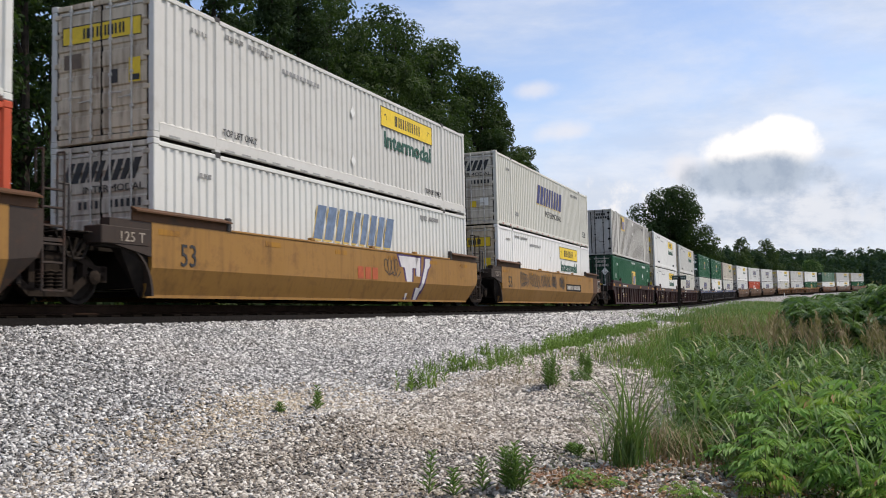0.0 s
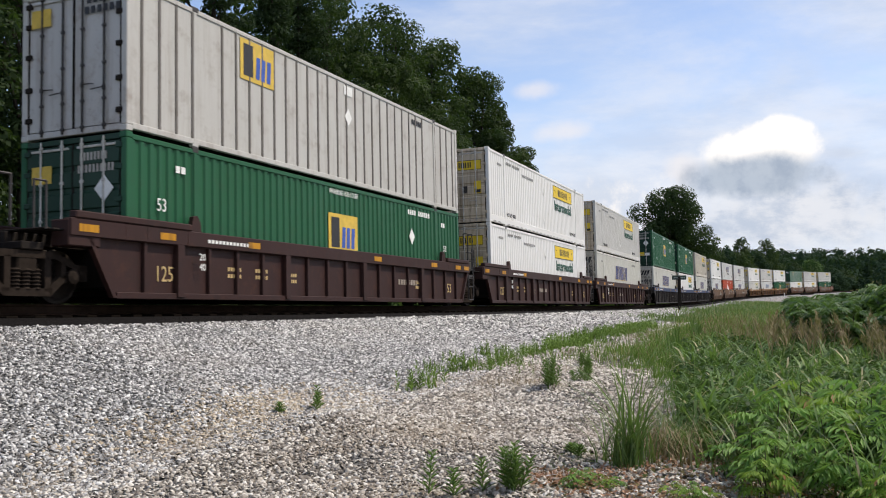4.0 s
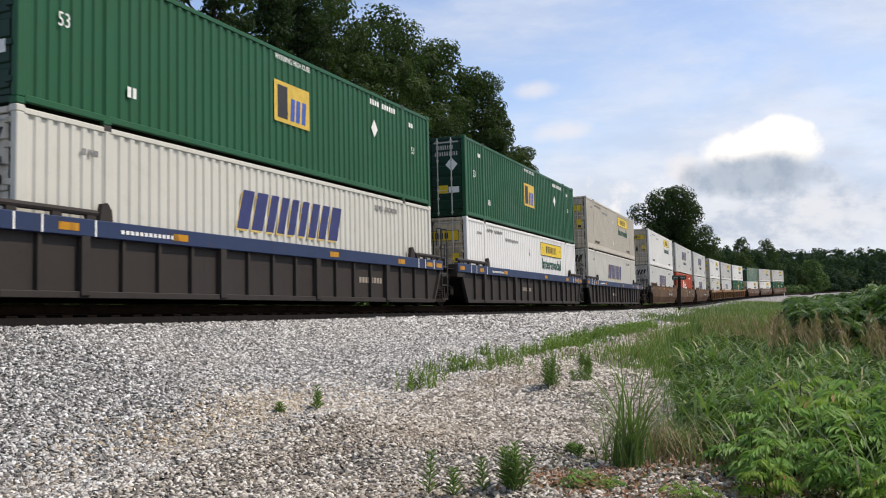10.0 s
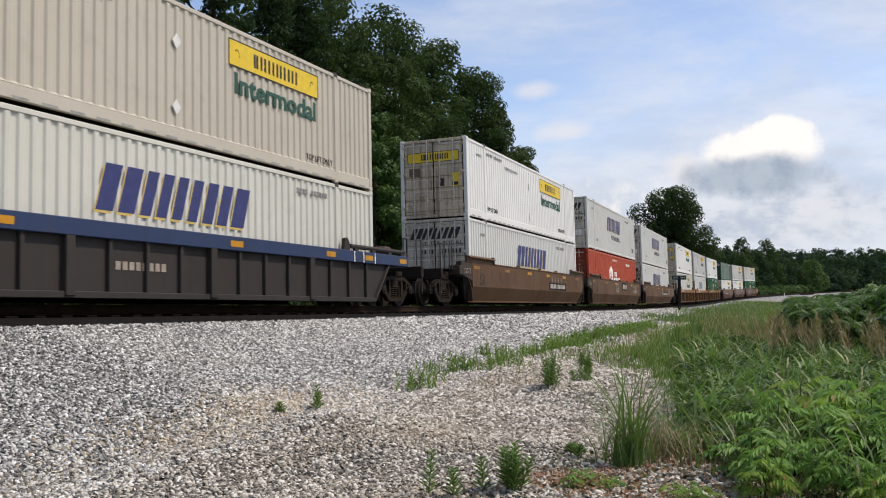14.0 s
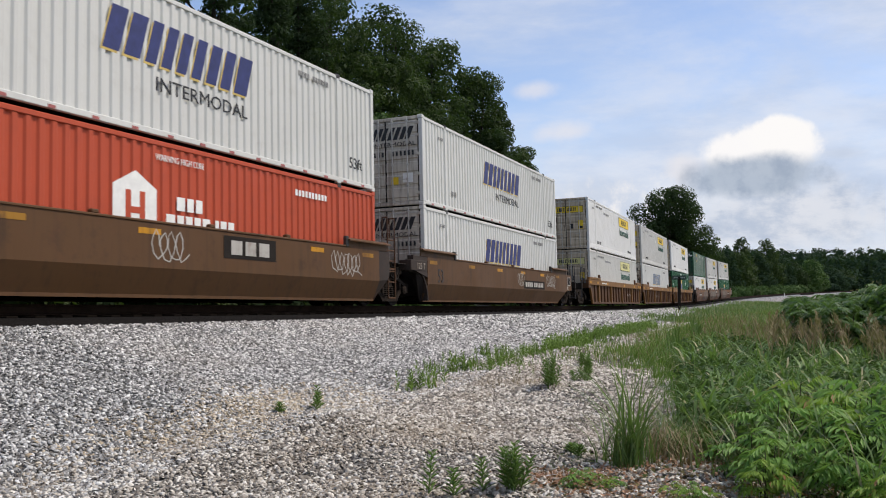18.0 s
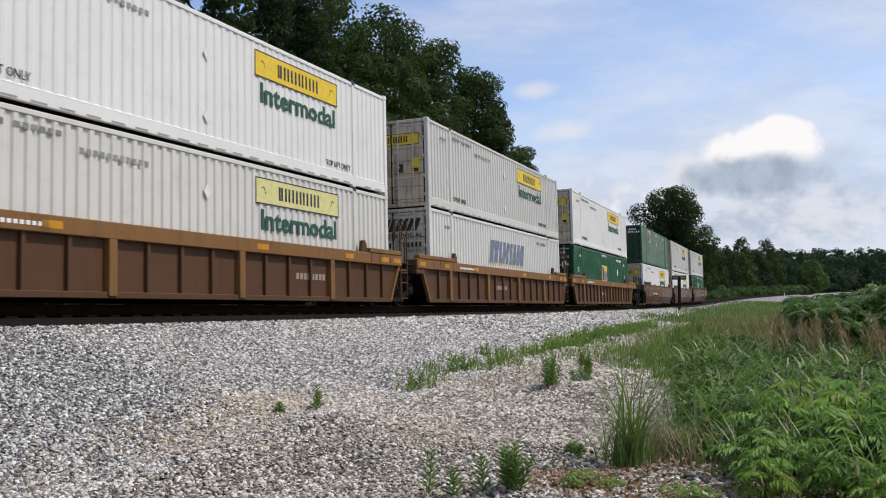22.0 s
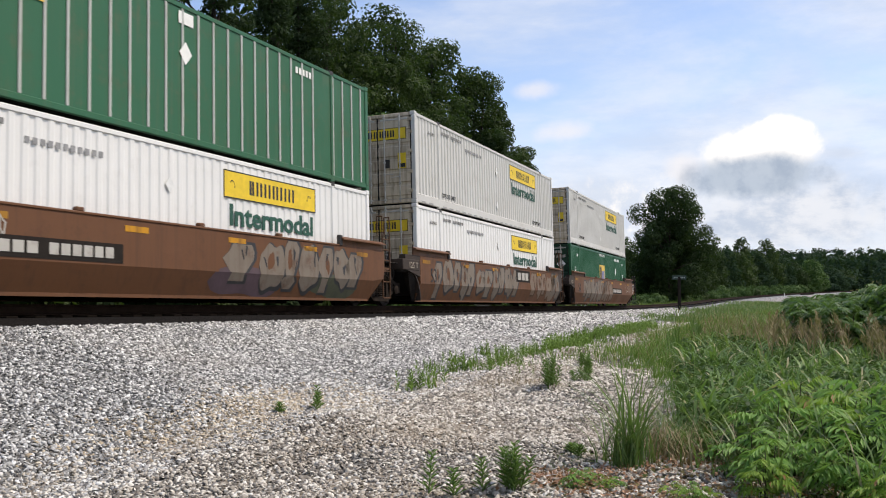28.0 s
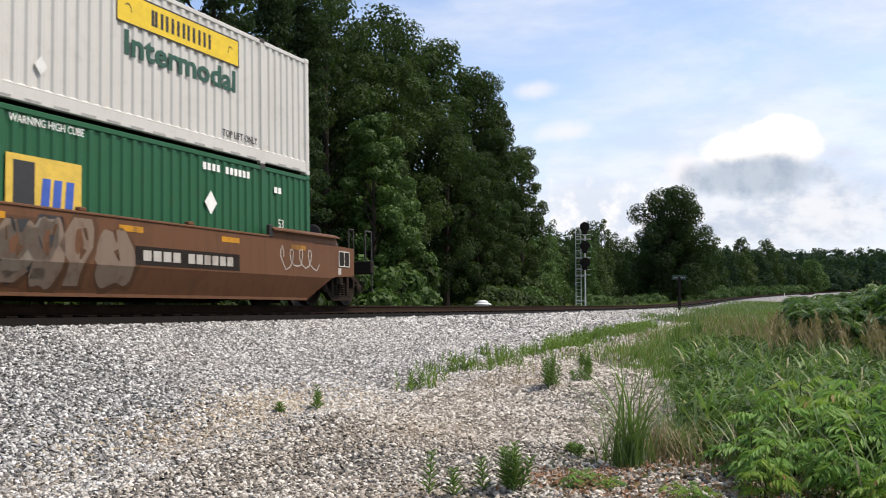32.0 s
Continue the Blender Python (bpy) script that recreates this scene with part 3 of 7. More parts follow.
        part("hinge_row", g, BLACK if ribbed else door, d)
        part("rub_plate", G().rbox(-h - 0.003, -h + 0.03, y0 + 0.08, y1 - 0.08, CH - 0.24, CH - 0.19, 0.008), ROD if not ribbed else door, d)


def door_name(c, z, h, mat, ink, split=True):
    g = G()
    g.box(-CL / 2 - 0.004, -CL / 2 + 0.004, 0.03, 1.0, z, z + h)
    g.box(-CL / 2 - 0.004, -CL / 2 + 0.004, -1.0, -0.03, z, z + h)
    sg = part("door_sign", g, mat, c, "yellow name band across both doors")
    g = G()
    for y in (0.46, 0.32, 0.12, -0.08, -0.26, -0.45):
        for dy in (0.0, 0.085):
            g.box(-CL / 2 - 0.009, -CL / 2 - 0.004, y - dy - 0.05, y - dy, z + 0.09, z + h - 0.08)
    for y0, y1, z0, z1 in ((-1.0, 1.0, 0, 0.018), (-1.0, 1.0, h - 0.018, h), (-1.0, -0.982, 0.018, h - 0.018), (0.982, 1.0, 0.018, h - 0.018)):
        g.box(-CL / 2 - 0.009, -CL / 2 - 0.004, y0, y1, z + z0, z + z1)
    part("name_row", g, ink, sg)


def box_yp(tone):
    """White lift-from-the-top box with a yellow panel and green writing."""
    cols = {"bright": (0.74, 0.735, 0.715), "worn": (0.58, 0.57, 0.54), "beige": (0.52, 0.475, 0.40), "pale": (0.62, 0.61, 0.57)}
    body = paint("white_box_" + tone, cols[tone], (0.30, 0.27, 0.23), {"bright": 0.10, "worn": 0.22, "beige": 0.25, "pale": 0.2}[tone], 0.45, 0.5, 0.06)
    c = thing("container", "white corrugated intermodal container with yellow name panel", "container", "containers on the train")
    frame_parts(c, body, DOORSTEEL, deep=0.022 if tone == "bright" else 0.034)
    yellow_sign(c, 1.55, 2.0, 3.68, 0.6, PALEYEL if tone == "pale" else YELLOW)
    letters("lettering", "Intermodal", 0.64, GREENINK, c, (1.72, -CW + 0.012, 1.43), width=3.35, label="dark green lettering", bold=True)
    for x in (-5.9, 4.65):
        letters("lettering", "TOP LIFT ONLY", 0.22, INK, c, (x, -CW + 0.012, 0.40), width=1.25)
    part("stencil_line", bars([0.12] * 4 + [-0.1] + [0.12] * 6, 0.05, -5.8, 2.52, 0.1), DIMINK, c)
    part("stencil_line", bars([0.1] * 11, 0.06, -3.6, 2.3, 0.11), plain("grey_mark", (0.25, 0.25, 0.25)), c)
    part("stencil_line", bars([0.06] * 5, 0.05, -6.95, 2.35, 0.09), DIMINK, c)
    for z in (0.72, 2.05):
        part("placard", diamond(-0.14, z, 0.13), plain("worn_placard", (0.70, 0.70, 0.68), 0.5, 0, 0.12), c, "white diamond placard")
    door_name(c, 2.04, 0.38, PALEYEL if tone == "pale" else YELLOW, INK)
    part("warning_sticker", end_plate(-0.98, -0.7, 1.12, 1.6), YELLOW, c)
    part("warning_mark", G().box(-CL / 2 - 0.0135, -CL / 2 - 0.0105, -0.96, -0.72, 1.15, 1.27), INK, c)
    part("vent_plate", end_plate(-0.42, -0.22, 1.15, 1.42), STEEL, c)
    part("worn_sticker", end_plate(0.5, 0.95, 1.55, 1.85), plain("worn_brown", (0.13, 0.09, 0.06)), c)
    return c


def box_haulier(tone):
    """White box with a leaning mark low on the side."""
    body = paint("haulier_white_" + tone, {"new": (0.63, 0.63, 0.60), "old": (0.60, 0.59, 0.53)}[tone], (0.33, 0.28, 0.2), 0.13 if tone == "new" else 0.2, 0.5, 0.5, 0.05)
    c = thing("container", "white corrugated intermodal container with leaning navy mark", "container", "containers on the train")
    frame_parts(c, body, door_paint("door_grey", (0.60, 0.55, 0.46), (0.14, 0.095, 0.06), 0.6), lip=False)
    return c, body


def haulier_marks(c, high, faded):
    ink = FADED if faded else NAVY
    if high:
        swoosh_block(c, -2.27, 1.42, 0.86, ink, GOLD)
        letters("lettering", "INTERMODAL", 0.40, INK, c, (-0.9, -CW + 0.012, 0.92), width=2.95)
        part("stencil_line", bars([0.08] * 4, 0.05, -5.65, 0.55, 0.16), DIMINK, c)
        letters("lettering", "53ft", 0.42, INK, c, (6.65, -CW + 0.012, 0.5), width=0.7)
        g = G()
        for k in range(16):
            x = -7.4 + k * 0.98
            g.box(x, x + 0.16, -CW - 0.003, -CW + 0.004, 0.06, 0.115)
        part("reflector_row", g, plain("red_tape", (0.35, 0.10, 0.09)), c, "red reflective strips")
    else:
        swoosh_block(c, -2.27, 1.38, 0.86, ink, GOLD)
    part("stencil_line", bars([0.1] * 4 + [-0.1] + [0.1] * 6, 0.03, 4.2, 2.42, 0.13), DIMINK, c)
    part("stencil_line", bars([0.1] * 3, 0.04, -6.7, 2.3, 0.1), DIMINK, c)
    # the doors: leaning blocks above two rows of small bars
    for y, w, lo, hi in ((0.98, 0.17, 0, 1), (0.75, 0.17, 0, 1), (0.52, 0.12, 0, 1), (0.34, 0.12, 0, 1), (0.16, 0.12, 0, 1), (-0.06, 0.14, 0, 1), (-0.27, 0.14, 0, 1), (-0.48, 0.14, 0, 1), (-0.68, 0.16, 0, 1)):
        g = G()
        a, b = y - 0.17 * lo, y - 0.17 * hi
        g.prism([(a, 2.15 + 0.4 * lo), (a - w, 2.15 + 0.4 * lo), (b - w, 2.15 + 0.4 * hi), (b, 2.15 + 0.4 * hi)][::-1], "x", -CL / 2 - 0.006, -CL / 2 + 0.004)
        part("door_mark", g, INK, c, "leaning dark block")
    letters("lettering", "INTERMODAL", 0.2, INK, c, (-CL / 2 - 0.012, 0.45, 1.93), axis="end", width=1.5)
    part("stencil_line", bars([0.07] * 4 + [-0.15] + [0.07] * 6, 0.07, 0.55, 1.62, 0.15, end=True), INK, c)
    part("warning_sticker", end_plate(-0.45, -0.2, 0.7, 0.95), YELLOW, c)
    part("data_plate", end_plate(-0.95, -0.6, 0.75, 1.05), WHITE, c)


def box_green():
    body = paint("green_box", (0.013, 0.096, 0.040), (0.05, 0.07, 0.04), 0.2, 0.45, 0.4, 0.05)
    c = thing("container", "dark green corrugated intermodal container with tan name square", "container", "containers on the train")
    # door green far below the side's tone: the end's shade is in the colour
    frame_parts(c, body, paint("shaded_green_door", (0.007, 0.038, 0.021), (0.03, 0.03, 0.02), 0.35, 0.45), lip=False)
    name_square(c, -0.8, 1.12, 0.98, 1.55)
    letters("lettering", "53", 0.36, WHITE, c, (-7.25, -CW + 0.012, 1.5), squeeze=0.8)
    letters("lettering", "53", 0.3, WHITE, c, (6.7, -CW + 0.012, 1.5), squeeze=0.8)
    letters("lettering", "WARNING HIGH CUBE", 0.19, WHITE, c, (-0.75, -CW + 0.012, 2.60), width=1.55)
    part("stencil_line", bars([0.1] * 4 + [-0.1] + [0.1] * 6, 0.05, 4.0, 2.5, 0.15), WHITE, c)
    part("stencil_line", bars([0.12] * 2, 0.04, 6.55, 2.3, 0.14), WHITE, c)
    part("stencil_line", bars([0.12] * 2, 0.04, -6.7, 2.3, 0.14), WHITE, c)
    part("placard", diamond(4.25, 1.83, 0.2), WHITE, c, "white diamond placard")
    part("stencil_line", bars([0.09, 0.09], 0.05, -5.6, 0.62, 0.2), WHITE, c)
    for k, (y, z, w, h, m) in enumerate(((0.75, 2.05, 0.5, 0.34, NAMETAN), (-0.45, 0.85, 0.35, 0.28, YELLOW), (-0.85, 0.85, 0.4, 0.22, WHITE))):
        part("door_sticker", end_plate(y - w / 2, y + w / 2, z, z + h), m, c)
    g = G().prism([(-0.78, 1.62), (-0.55, 1.87), (-0.78, 2.12), (-1.01, 1.87)], "x", -CL / 2 - 0.014, -CL / 2 - 0.006)
    part("placard", g, WHITE, c, "white diamond placard")
    part("stencil_line", bars([0.05] * 8, 0.035, -0.2, 2.42, 0.15, end=True), DULLWHITE, c)
    part("stencil_line", bars([0.05] * 10, 0.04, -0.15, 2.19, 0.15, end=True), DULLWHITE, c)
    letters("lettering", "53", 0.34, WHITE, c, (-CL / 2 - 0.012, 0.62, 0.85), axis="end")
    return c


def name_square(c, x, z, s, wd):
    sq = part("name_square", plate(x, x + wd, z, z + s), NAMETAN, c, "tan square with a black and a blue block")
    y = -CW + 0.0085
    k = wd / 1.55
    g = G().box(x + 0.14 * k, x + 0.56 * k, y - 0.004, y, z + 0.1, z + s - 0.1)
    part("black_block", g, INK, sq)
    for a in (0.68, 0.92, 1.18):
        g = G().prism([(x + a * k, z + 0.1), (x + (a + 0.17) * k, z + 0.1), (x + (a + 0.21) * k, z + s * 0.66), (x + (a + 0.04) * k, z + s * 0.66)], "y", y - 0.004, y)
        part("blue_block", g, BLUEINK, sq)


def box_ribbed(white):
    nm = "ribbed_white" if white else "ribbed_green"
    body = paint(nm, (0.50, 0.49, 0.46) if white else (0.028, 0.12, 0.06), (0.17, 0.11, 0.07), 0.4 if white else 0.25, 0.5, 0.6, 0.12)
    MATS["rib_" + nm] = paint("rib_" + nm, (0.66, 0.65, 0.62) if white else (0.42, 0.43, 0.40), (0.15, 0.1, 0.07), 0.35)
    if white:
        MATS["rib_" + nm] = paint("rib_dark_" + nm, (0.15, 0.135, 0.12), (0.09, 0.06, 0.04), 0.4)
    c = thing("container", ("weathered white" if white else "dark green") + " flat-sided container with vertical posts", "container", "containers on the train")
    # green doors at half the wall's tone, shade of the end face painted in
    frame_parts(c, body, paint("ribbed_door_" + nm, (0.5, 0.49, 0.47) if white else (0.012, 0.06, 0.03), (0.2, 0.12, 0.07), 0.5, 0.5, 0.6, 0.3), ribbed=True, lip=False)
    name_square(c, -4.55, 1.8, 0.92, 1.33)
    part("placard", diamond(0.33, 1.86, 0.19), WHITE, c, "white diamond placard")
    part("data_plate", plate(0.12, 0.57, 2.45, 2.7), WHITE, c)
    part("stencil_line", bars([0.1] * 5, 0.05, 4.4, 2.45, 0.16), WHITE if not white else INK, c)
    part("door_sticker", end_plate(0.55, 1.05, 2.2, 2.55), NAMETAN, c)
    part("stencil_line", bars([0.1] * 4, 0.05, -0.35, 2.5, 0.14, end=True), INK if white else WHITE, c)
    part("stencil_line", bars([0.1] * 6, 0.05, -0.3, 2.3, 0.14, end=True), INK if white else WHITE, c)
    return c


def box_red():
    body = paint("red_box", (0.46, 0.075, 0.032), (0.22, 0.05, 0.03), 0.25, 0.5, 0.4, 0.05)
    c = thing("container", "orange-red corrugated container with white house-shaped mark", "container", "containers on the train")
    # doors in a halved red that deepens the shade on the end
    frame_parts(c, body, paint("shaded_red_door", (0.22, 0.03, 0.015), (0.08, 0.02, 0.01), 0.4), lip=False)
    y0, y1 = -CW + 0.008, -CW + 0.013
    part("house_mark", G().prism([(-2.0, 1.05), (-0.85, 1.05), (-0.85, 1.9), (-1.42, 2.2), (-2.0, 1.9)], "y", y0, y1), WHITE, c)
    g = G()
    for a, b, z0, z1 in ((-1.68, -1.54, 1.05, 1.82), (-1.31, -1.17, 1.05, 1.82), (-1.54, -1.31, 1.4, 1.52)):
        g.box(a, b, y0 - 0.004, y0 - 0.001, z0, z1)
    part("house_block", g, body, c)
    part("name_row", bars([0.24, 0.2, 0.2], 0.07, -0.27, 1.56, 0.27), WHITE, c)
    part("name_row", bars([0.26, 0.2, 0.2, 0.2, 0.24, -0.05, 0.12, 0.2, 0.2], 0.06, -0.58, 1.2, 0.27), WHITE, c)
    letters("lettering", "WARNING HIGH CUBE", 0.18, WHITE, c, (-0.88, -CW + 0.012, 2.48), width=1.45)
    part("stencil_line", bars([0.1] * 10, 0.05, 4.0, 2.35, 0.15), WHITE, c)
    part("stencil_line", bars([0.12] * 8, 0.06, 0.9, 1.9, 0.2, end=True), plain("dull_pink", (0.4, 0.25, 0.2)), c)
    return c


def make_box(code):
    """A container of the given kind; the first of a kind is built, the next are copied."""
    if code in BODY:
        return copy_thing(BODY[code], Matrix())
    if code.startswith("yp"):
        c = box_yp(code[3:])
    elif code.startswith("sw"):
        c, _ = box_haulier("old" if "old" in code else "new")
        haulier_marks(c, "high" in code, "faded" in code)
    elif code == "green":
        c = box_green()
    elif code == "red":
        c = box_red()
    else:
        c = box_ribbed(code == "ribwhite")
    BODY[code] = c
    return c


# upper and lower box of each car, from the head of the train backwards
STACK = [("sw_high", "red"), ("yp_worn", "sw_low_faded"), ("sw_high_old", "yp_bright"),
         ("ribwhite", "green"), ("yp_bright", "yp_bright"), ("yp_worn", "sw_low_old"),
         ("green", "sw_low_old"), ("green", "yp_bright"), ("yp_beige", "sw_low_old"),
         ("yp_bright", "sw_low"), ("sw_high", "red"), ("sw_high", "sw_low"),
         ("yp_bright", "yp_pale"), ("yp_worn", "sw_low_faded"), ("yp_bright", "green"),
         ("ribgreen", "yp_bright"), ("yp_worn", "yp_bright"), ("yp_worn", "green")]
WORDS = {"yp_bright": "clean white corrugated container with yellow name panel", "yp_worn": "greyed white corrugated container with yellow name panel", "yp_beige": "dusty beige corrugated container with yellow name panel", "yp_pale": "white corrugated container with pale yellow name panel",
         "sw_high": "white corrugated container with large navy slanted mark", "sw_high_old": "off-white corrugated container with large navy slanted mark", "sw_low": "white corrugated container with low navy slanted mark", "sw_low_old": "cream-white corrugated container with navy slanted mark",
         "sw_low_faded": "white corrugated container with faded blue slanted mark", "green": "dark green corrugated container with tan name square",
         "red": "orange-red corrugated container with white house mark", "ribwhite": "weathered white flat-sided container with vertical posts", "ribgreen": "dark green flat-sided container with pale posts"}
BOXES = []          # (object, load index, height of its base)
for _i, (_u, _l) in enumerate(STACK):
    for _code, _z, _where in ((_l, 0.27, " in a well"), (_u, 3.175, " stacked on top")):
        _b = make_box(_code)
        tagged(_b, WORDS[_code] + _where, "container", "containers on the train")
        BOXES.append((_b, _i, _z))

# ---- well cars ----
CARPAINT = {
    "yellow": paint("car_yellow", (0.285, 0.148, 0.038), (0.07, 0.035, 0.016), 0.55, 0.55, 0.6, 0.3),
    "brown": paint("car_brown", (0.10, 0.048, 0.018), (0.032, 0.019, 0.012), 0.6, 0.6, 0.6, 0.3),
    "rusty": paint("car_rusty", (0.128, 0.055, 0.024), (0.045, 0.024, 0.015), 0.6, 0.6, 0.6, 0.4),
    "maroon": paint("car_maroon", (0.036, 0.0145, 0.012), (0.015, 0.0105, 0.0095), 0.5, 0.6, 0.5, 0.2),
    "blue": paint("car_blue", (0.022, 0.04, 0.10), (0.03, 0.026, 0.025), 0.4, 0.55, 0.5, 0.15),
    "orange": paint("car_orange", (0.20, 0.097, 0.030), (0.06, 0.04, 0.02), 0.6, 0.6, 0.5, 0.3),
    "panel_dark": paint("car_panel_dark", (0.035, 0.029, 0.026), (0.016, 0.014, 0.013), 0.5, 0.7),
    "panel_rust": paint("car_panel_rust", (0.088, 0.040, 0.017), (0.04, 0.028, 0.016), 0.6, 0.65, 0.6, 0.3),
}
CARS, TRUCKS = [], []


def deck_end(car, d, start, reach, mat, ladder):
    """What hangs out beyond the well at one end: bolster deck, platform, grab irons, ladder."""
    def X(a):
        return d * a

    def bx(g, a, b, *r):
        return g.rbox(*sorted((X(a), X(b))), *r, 0.012)

    part("end_wall", bx(G(), 8.2, 8.3, -1.3, 1.3, 0.3, 1.25), BLACK, car)
    part("end_deck", bx(G(), 8.25, max(reach, start), -0.62, 0.62, 0.98, 1.2), BLACK, car)
    part("bolster", bx(G(), reach - 0.25, reach + 0.2, -1.2, 1.2, 0.87, 1.0), BLACK, car)
    k = 0
    while start - 0.9 + k * 0.2 < reach - 0.1:
        x = start - 0.9 + k * 0.2
        part("tread", bx(G(), x, x + 0.14, -1.4, 1.4, 1.2, 1.235), BLACK, car)
        k += 1
    if ladder:
        for s in (-1, 1):
            y = s * 1.44
            l = part("ladder", G().tube((X(start + 0.06), y, 0.62), (X(start + 0.06), y, 1.95), 0.024, 6), mat, car)
            part("stile", G().tube((X(start + 0.5), y, 0.62), (X(start + 0.5), y, 1.95), 0.024, 6), mat, l)
            for k in range(5):
                z = 0.64 + k * 0.3
                part("rung", G().rbox(*sorted((X(start + 0.05), X(start + 0.51))), *sorted((y, y - s * 0.07)), z, z + 0.035, 0.006), mat, l)
            for x in (start + 0.06, start + 0.5):
                part("grab_iron", G().bend([(X(x), y, 1.9), (X(x), y, 2.5), (X(x), y - s * 0.16, 2.5), (X(x), y - s * 0.16, 1.95)], 0.02, 5), mat, l)
            part("stirrup", G().bend([(X(start + 0.06), y, 0.62), (X(start + 0.06), y, 0.2), (X(start + 0.5), y, 0.2), (X(start + 0.5), y, 0.62)], 0.022, 5), mat, l)
            for k in range(3):
                part("air_hose", G().bend([(X(start + 0.5 + 0.14 * k), y * 0.86, 1.25 - 0.06 * k), (X(start + 0.62 + 0.14 * k), y * 0.86, 0.86 - 0.05 * k), (X(start + 0.85 + 0.14 * k), y * 0.84, 0.78), (X(start + 1.1 + 0.1 * k), y * 0.84, 1.1)], 0.022, 5), BLACK, l)
            part("brace", G().box(*sorted((X(start - 0.1), X(start + 0.5))), *sorted((y, y - s * 0.05)), 1.0, 1.06), mat, l)
    else:
        for y in (-1.4, 1.4):
            part("grab_iron", G().bend([(X(reach - 0.1), y, 1.2), (X(reach - 0.1), y, 1.98), (X(reach + 0.15), y, 1.98), (X(reach + 0.15), y, 1.2)], 0.02), STEEL, car)


def coupler(car, d, reach, brake):
    def X(a):
        return d * a

    part("coupler", G().rbox(*sorted((X(reach - 0.2), X(reach + 0.55))), -0.14, 0.14, 0.62, 0.88, 0.03), STEEL, car)
    part("end_sill", G().rbox(*sorted((X(reach - 0.12), X(reach + 0.06))), -1.45, 1.45, 0.85, 1.2, 0.02), BLACK, car)
    g = G()
    for y in (-1.4, 1.4):
        g.bend([(X(reach), y, 0.35), (X(reach), y, 2.0), (X(reach - 0.35), y, 2.0), (X(reach - 0.35), y, 1.2)], 0.022)
        g.tube((X(reach), y, 0.4), (X(reach), y * 0.78, 0.4), 0.02, 6)
    part("grab_iron_row", g, STEEL, car)
    g = G()
    g.bend([(X(reach + 0.1), -0.5, 0.8), (X(reach + 0.3), -0.5, 0.5), (X(reach + 0.5), -0.5, 0.45)], 0.025)
    part("air_hose", g, BLACK, car)
    if brake:
        w = part("brake_wheel", G().lathe([(0.26, -0.02), (0.29, 0), (0.26, 0.02), (0.235, 0)], "x", 20, (X(reach + 0.05), 0.5, 2.05)), STEEL, car)
        g = G()
        for k in range(5):
            a = k * 1.2566
            g.tube((X(reach + 0.05), 0.5, 2.05), (X(reach + 0.05), 0.5 + 0.25 * math.cos(a), 2.05 + 0.25 * math.sin(a)), 0.015, 5)
        part("spoke_row", g, STEEL, w)
        part("brake_stand", G().rbox(*sorted((X(reach - 0.12), X(reach + 0.02))), 0.38, 0.62, 1.2, 2.0, 0.02), BLACK, car)
        part("air_tank", G().lathe([(0.02, -0.7), (0.16, -0.66), (0.2, -0.55), (0.2, 0.55), (0.16, 0.66), (0.02, 0.7)], "y", 14, (X(reach - 0.7), 0, 1.62)), plain("brown_tank", (0.07, 0.035, 0.03), 0.6), car)


def ends(end0, end1):
    """Bottom corner, knee and top corner of the side at each end."""
    return (-8.5, -9.1, -9.6), ((7.85, 8.72, 9.85) if end1 else (7.85, 8.4, 8.5))


def plated(s, outline, m, parent, name, y=1.53):
    """A stretch of the broken-back side: outline holds (x, low, high)."""
    knee, v, f = 0.66, [], []
    for x, lo, hi in outline:
        zk = max(lo, knee)
        yb = s * (y - 0.23 * (zk - lo) / (knee - 0.1))
        v += [(x, yb, lo), (x, s * y, zk + 0.001), (x, s * y, hi), (x, s * (y - 0.2), hi), (x, s * (y - 0.2), lo)]
    n = len(outline)
    for i in range(n - 1):
        for k in range(5):
            q = (i * 5 + k, i * 5 + (k + 1) % 5, (i + 1) * 5 + (k + 1) % 5, (i + 1) * 5 + k)
            f.append(q if s > 0 else q[::-1])
    f += [tuple(range(5)) if s < 0 else tuple(range(5))[::-1], tuple((n - 1) * 5 + k for k in range(5))[:: -1 if s < 0 else 1]]
    return part(name, G().add(v, f), m, parent)


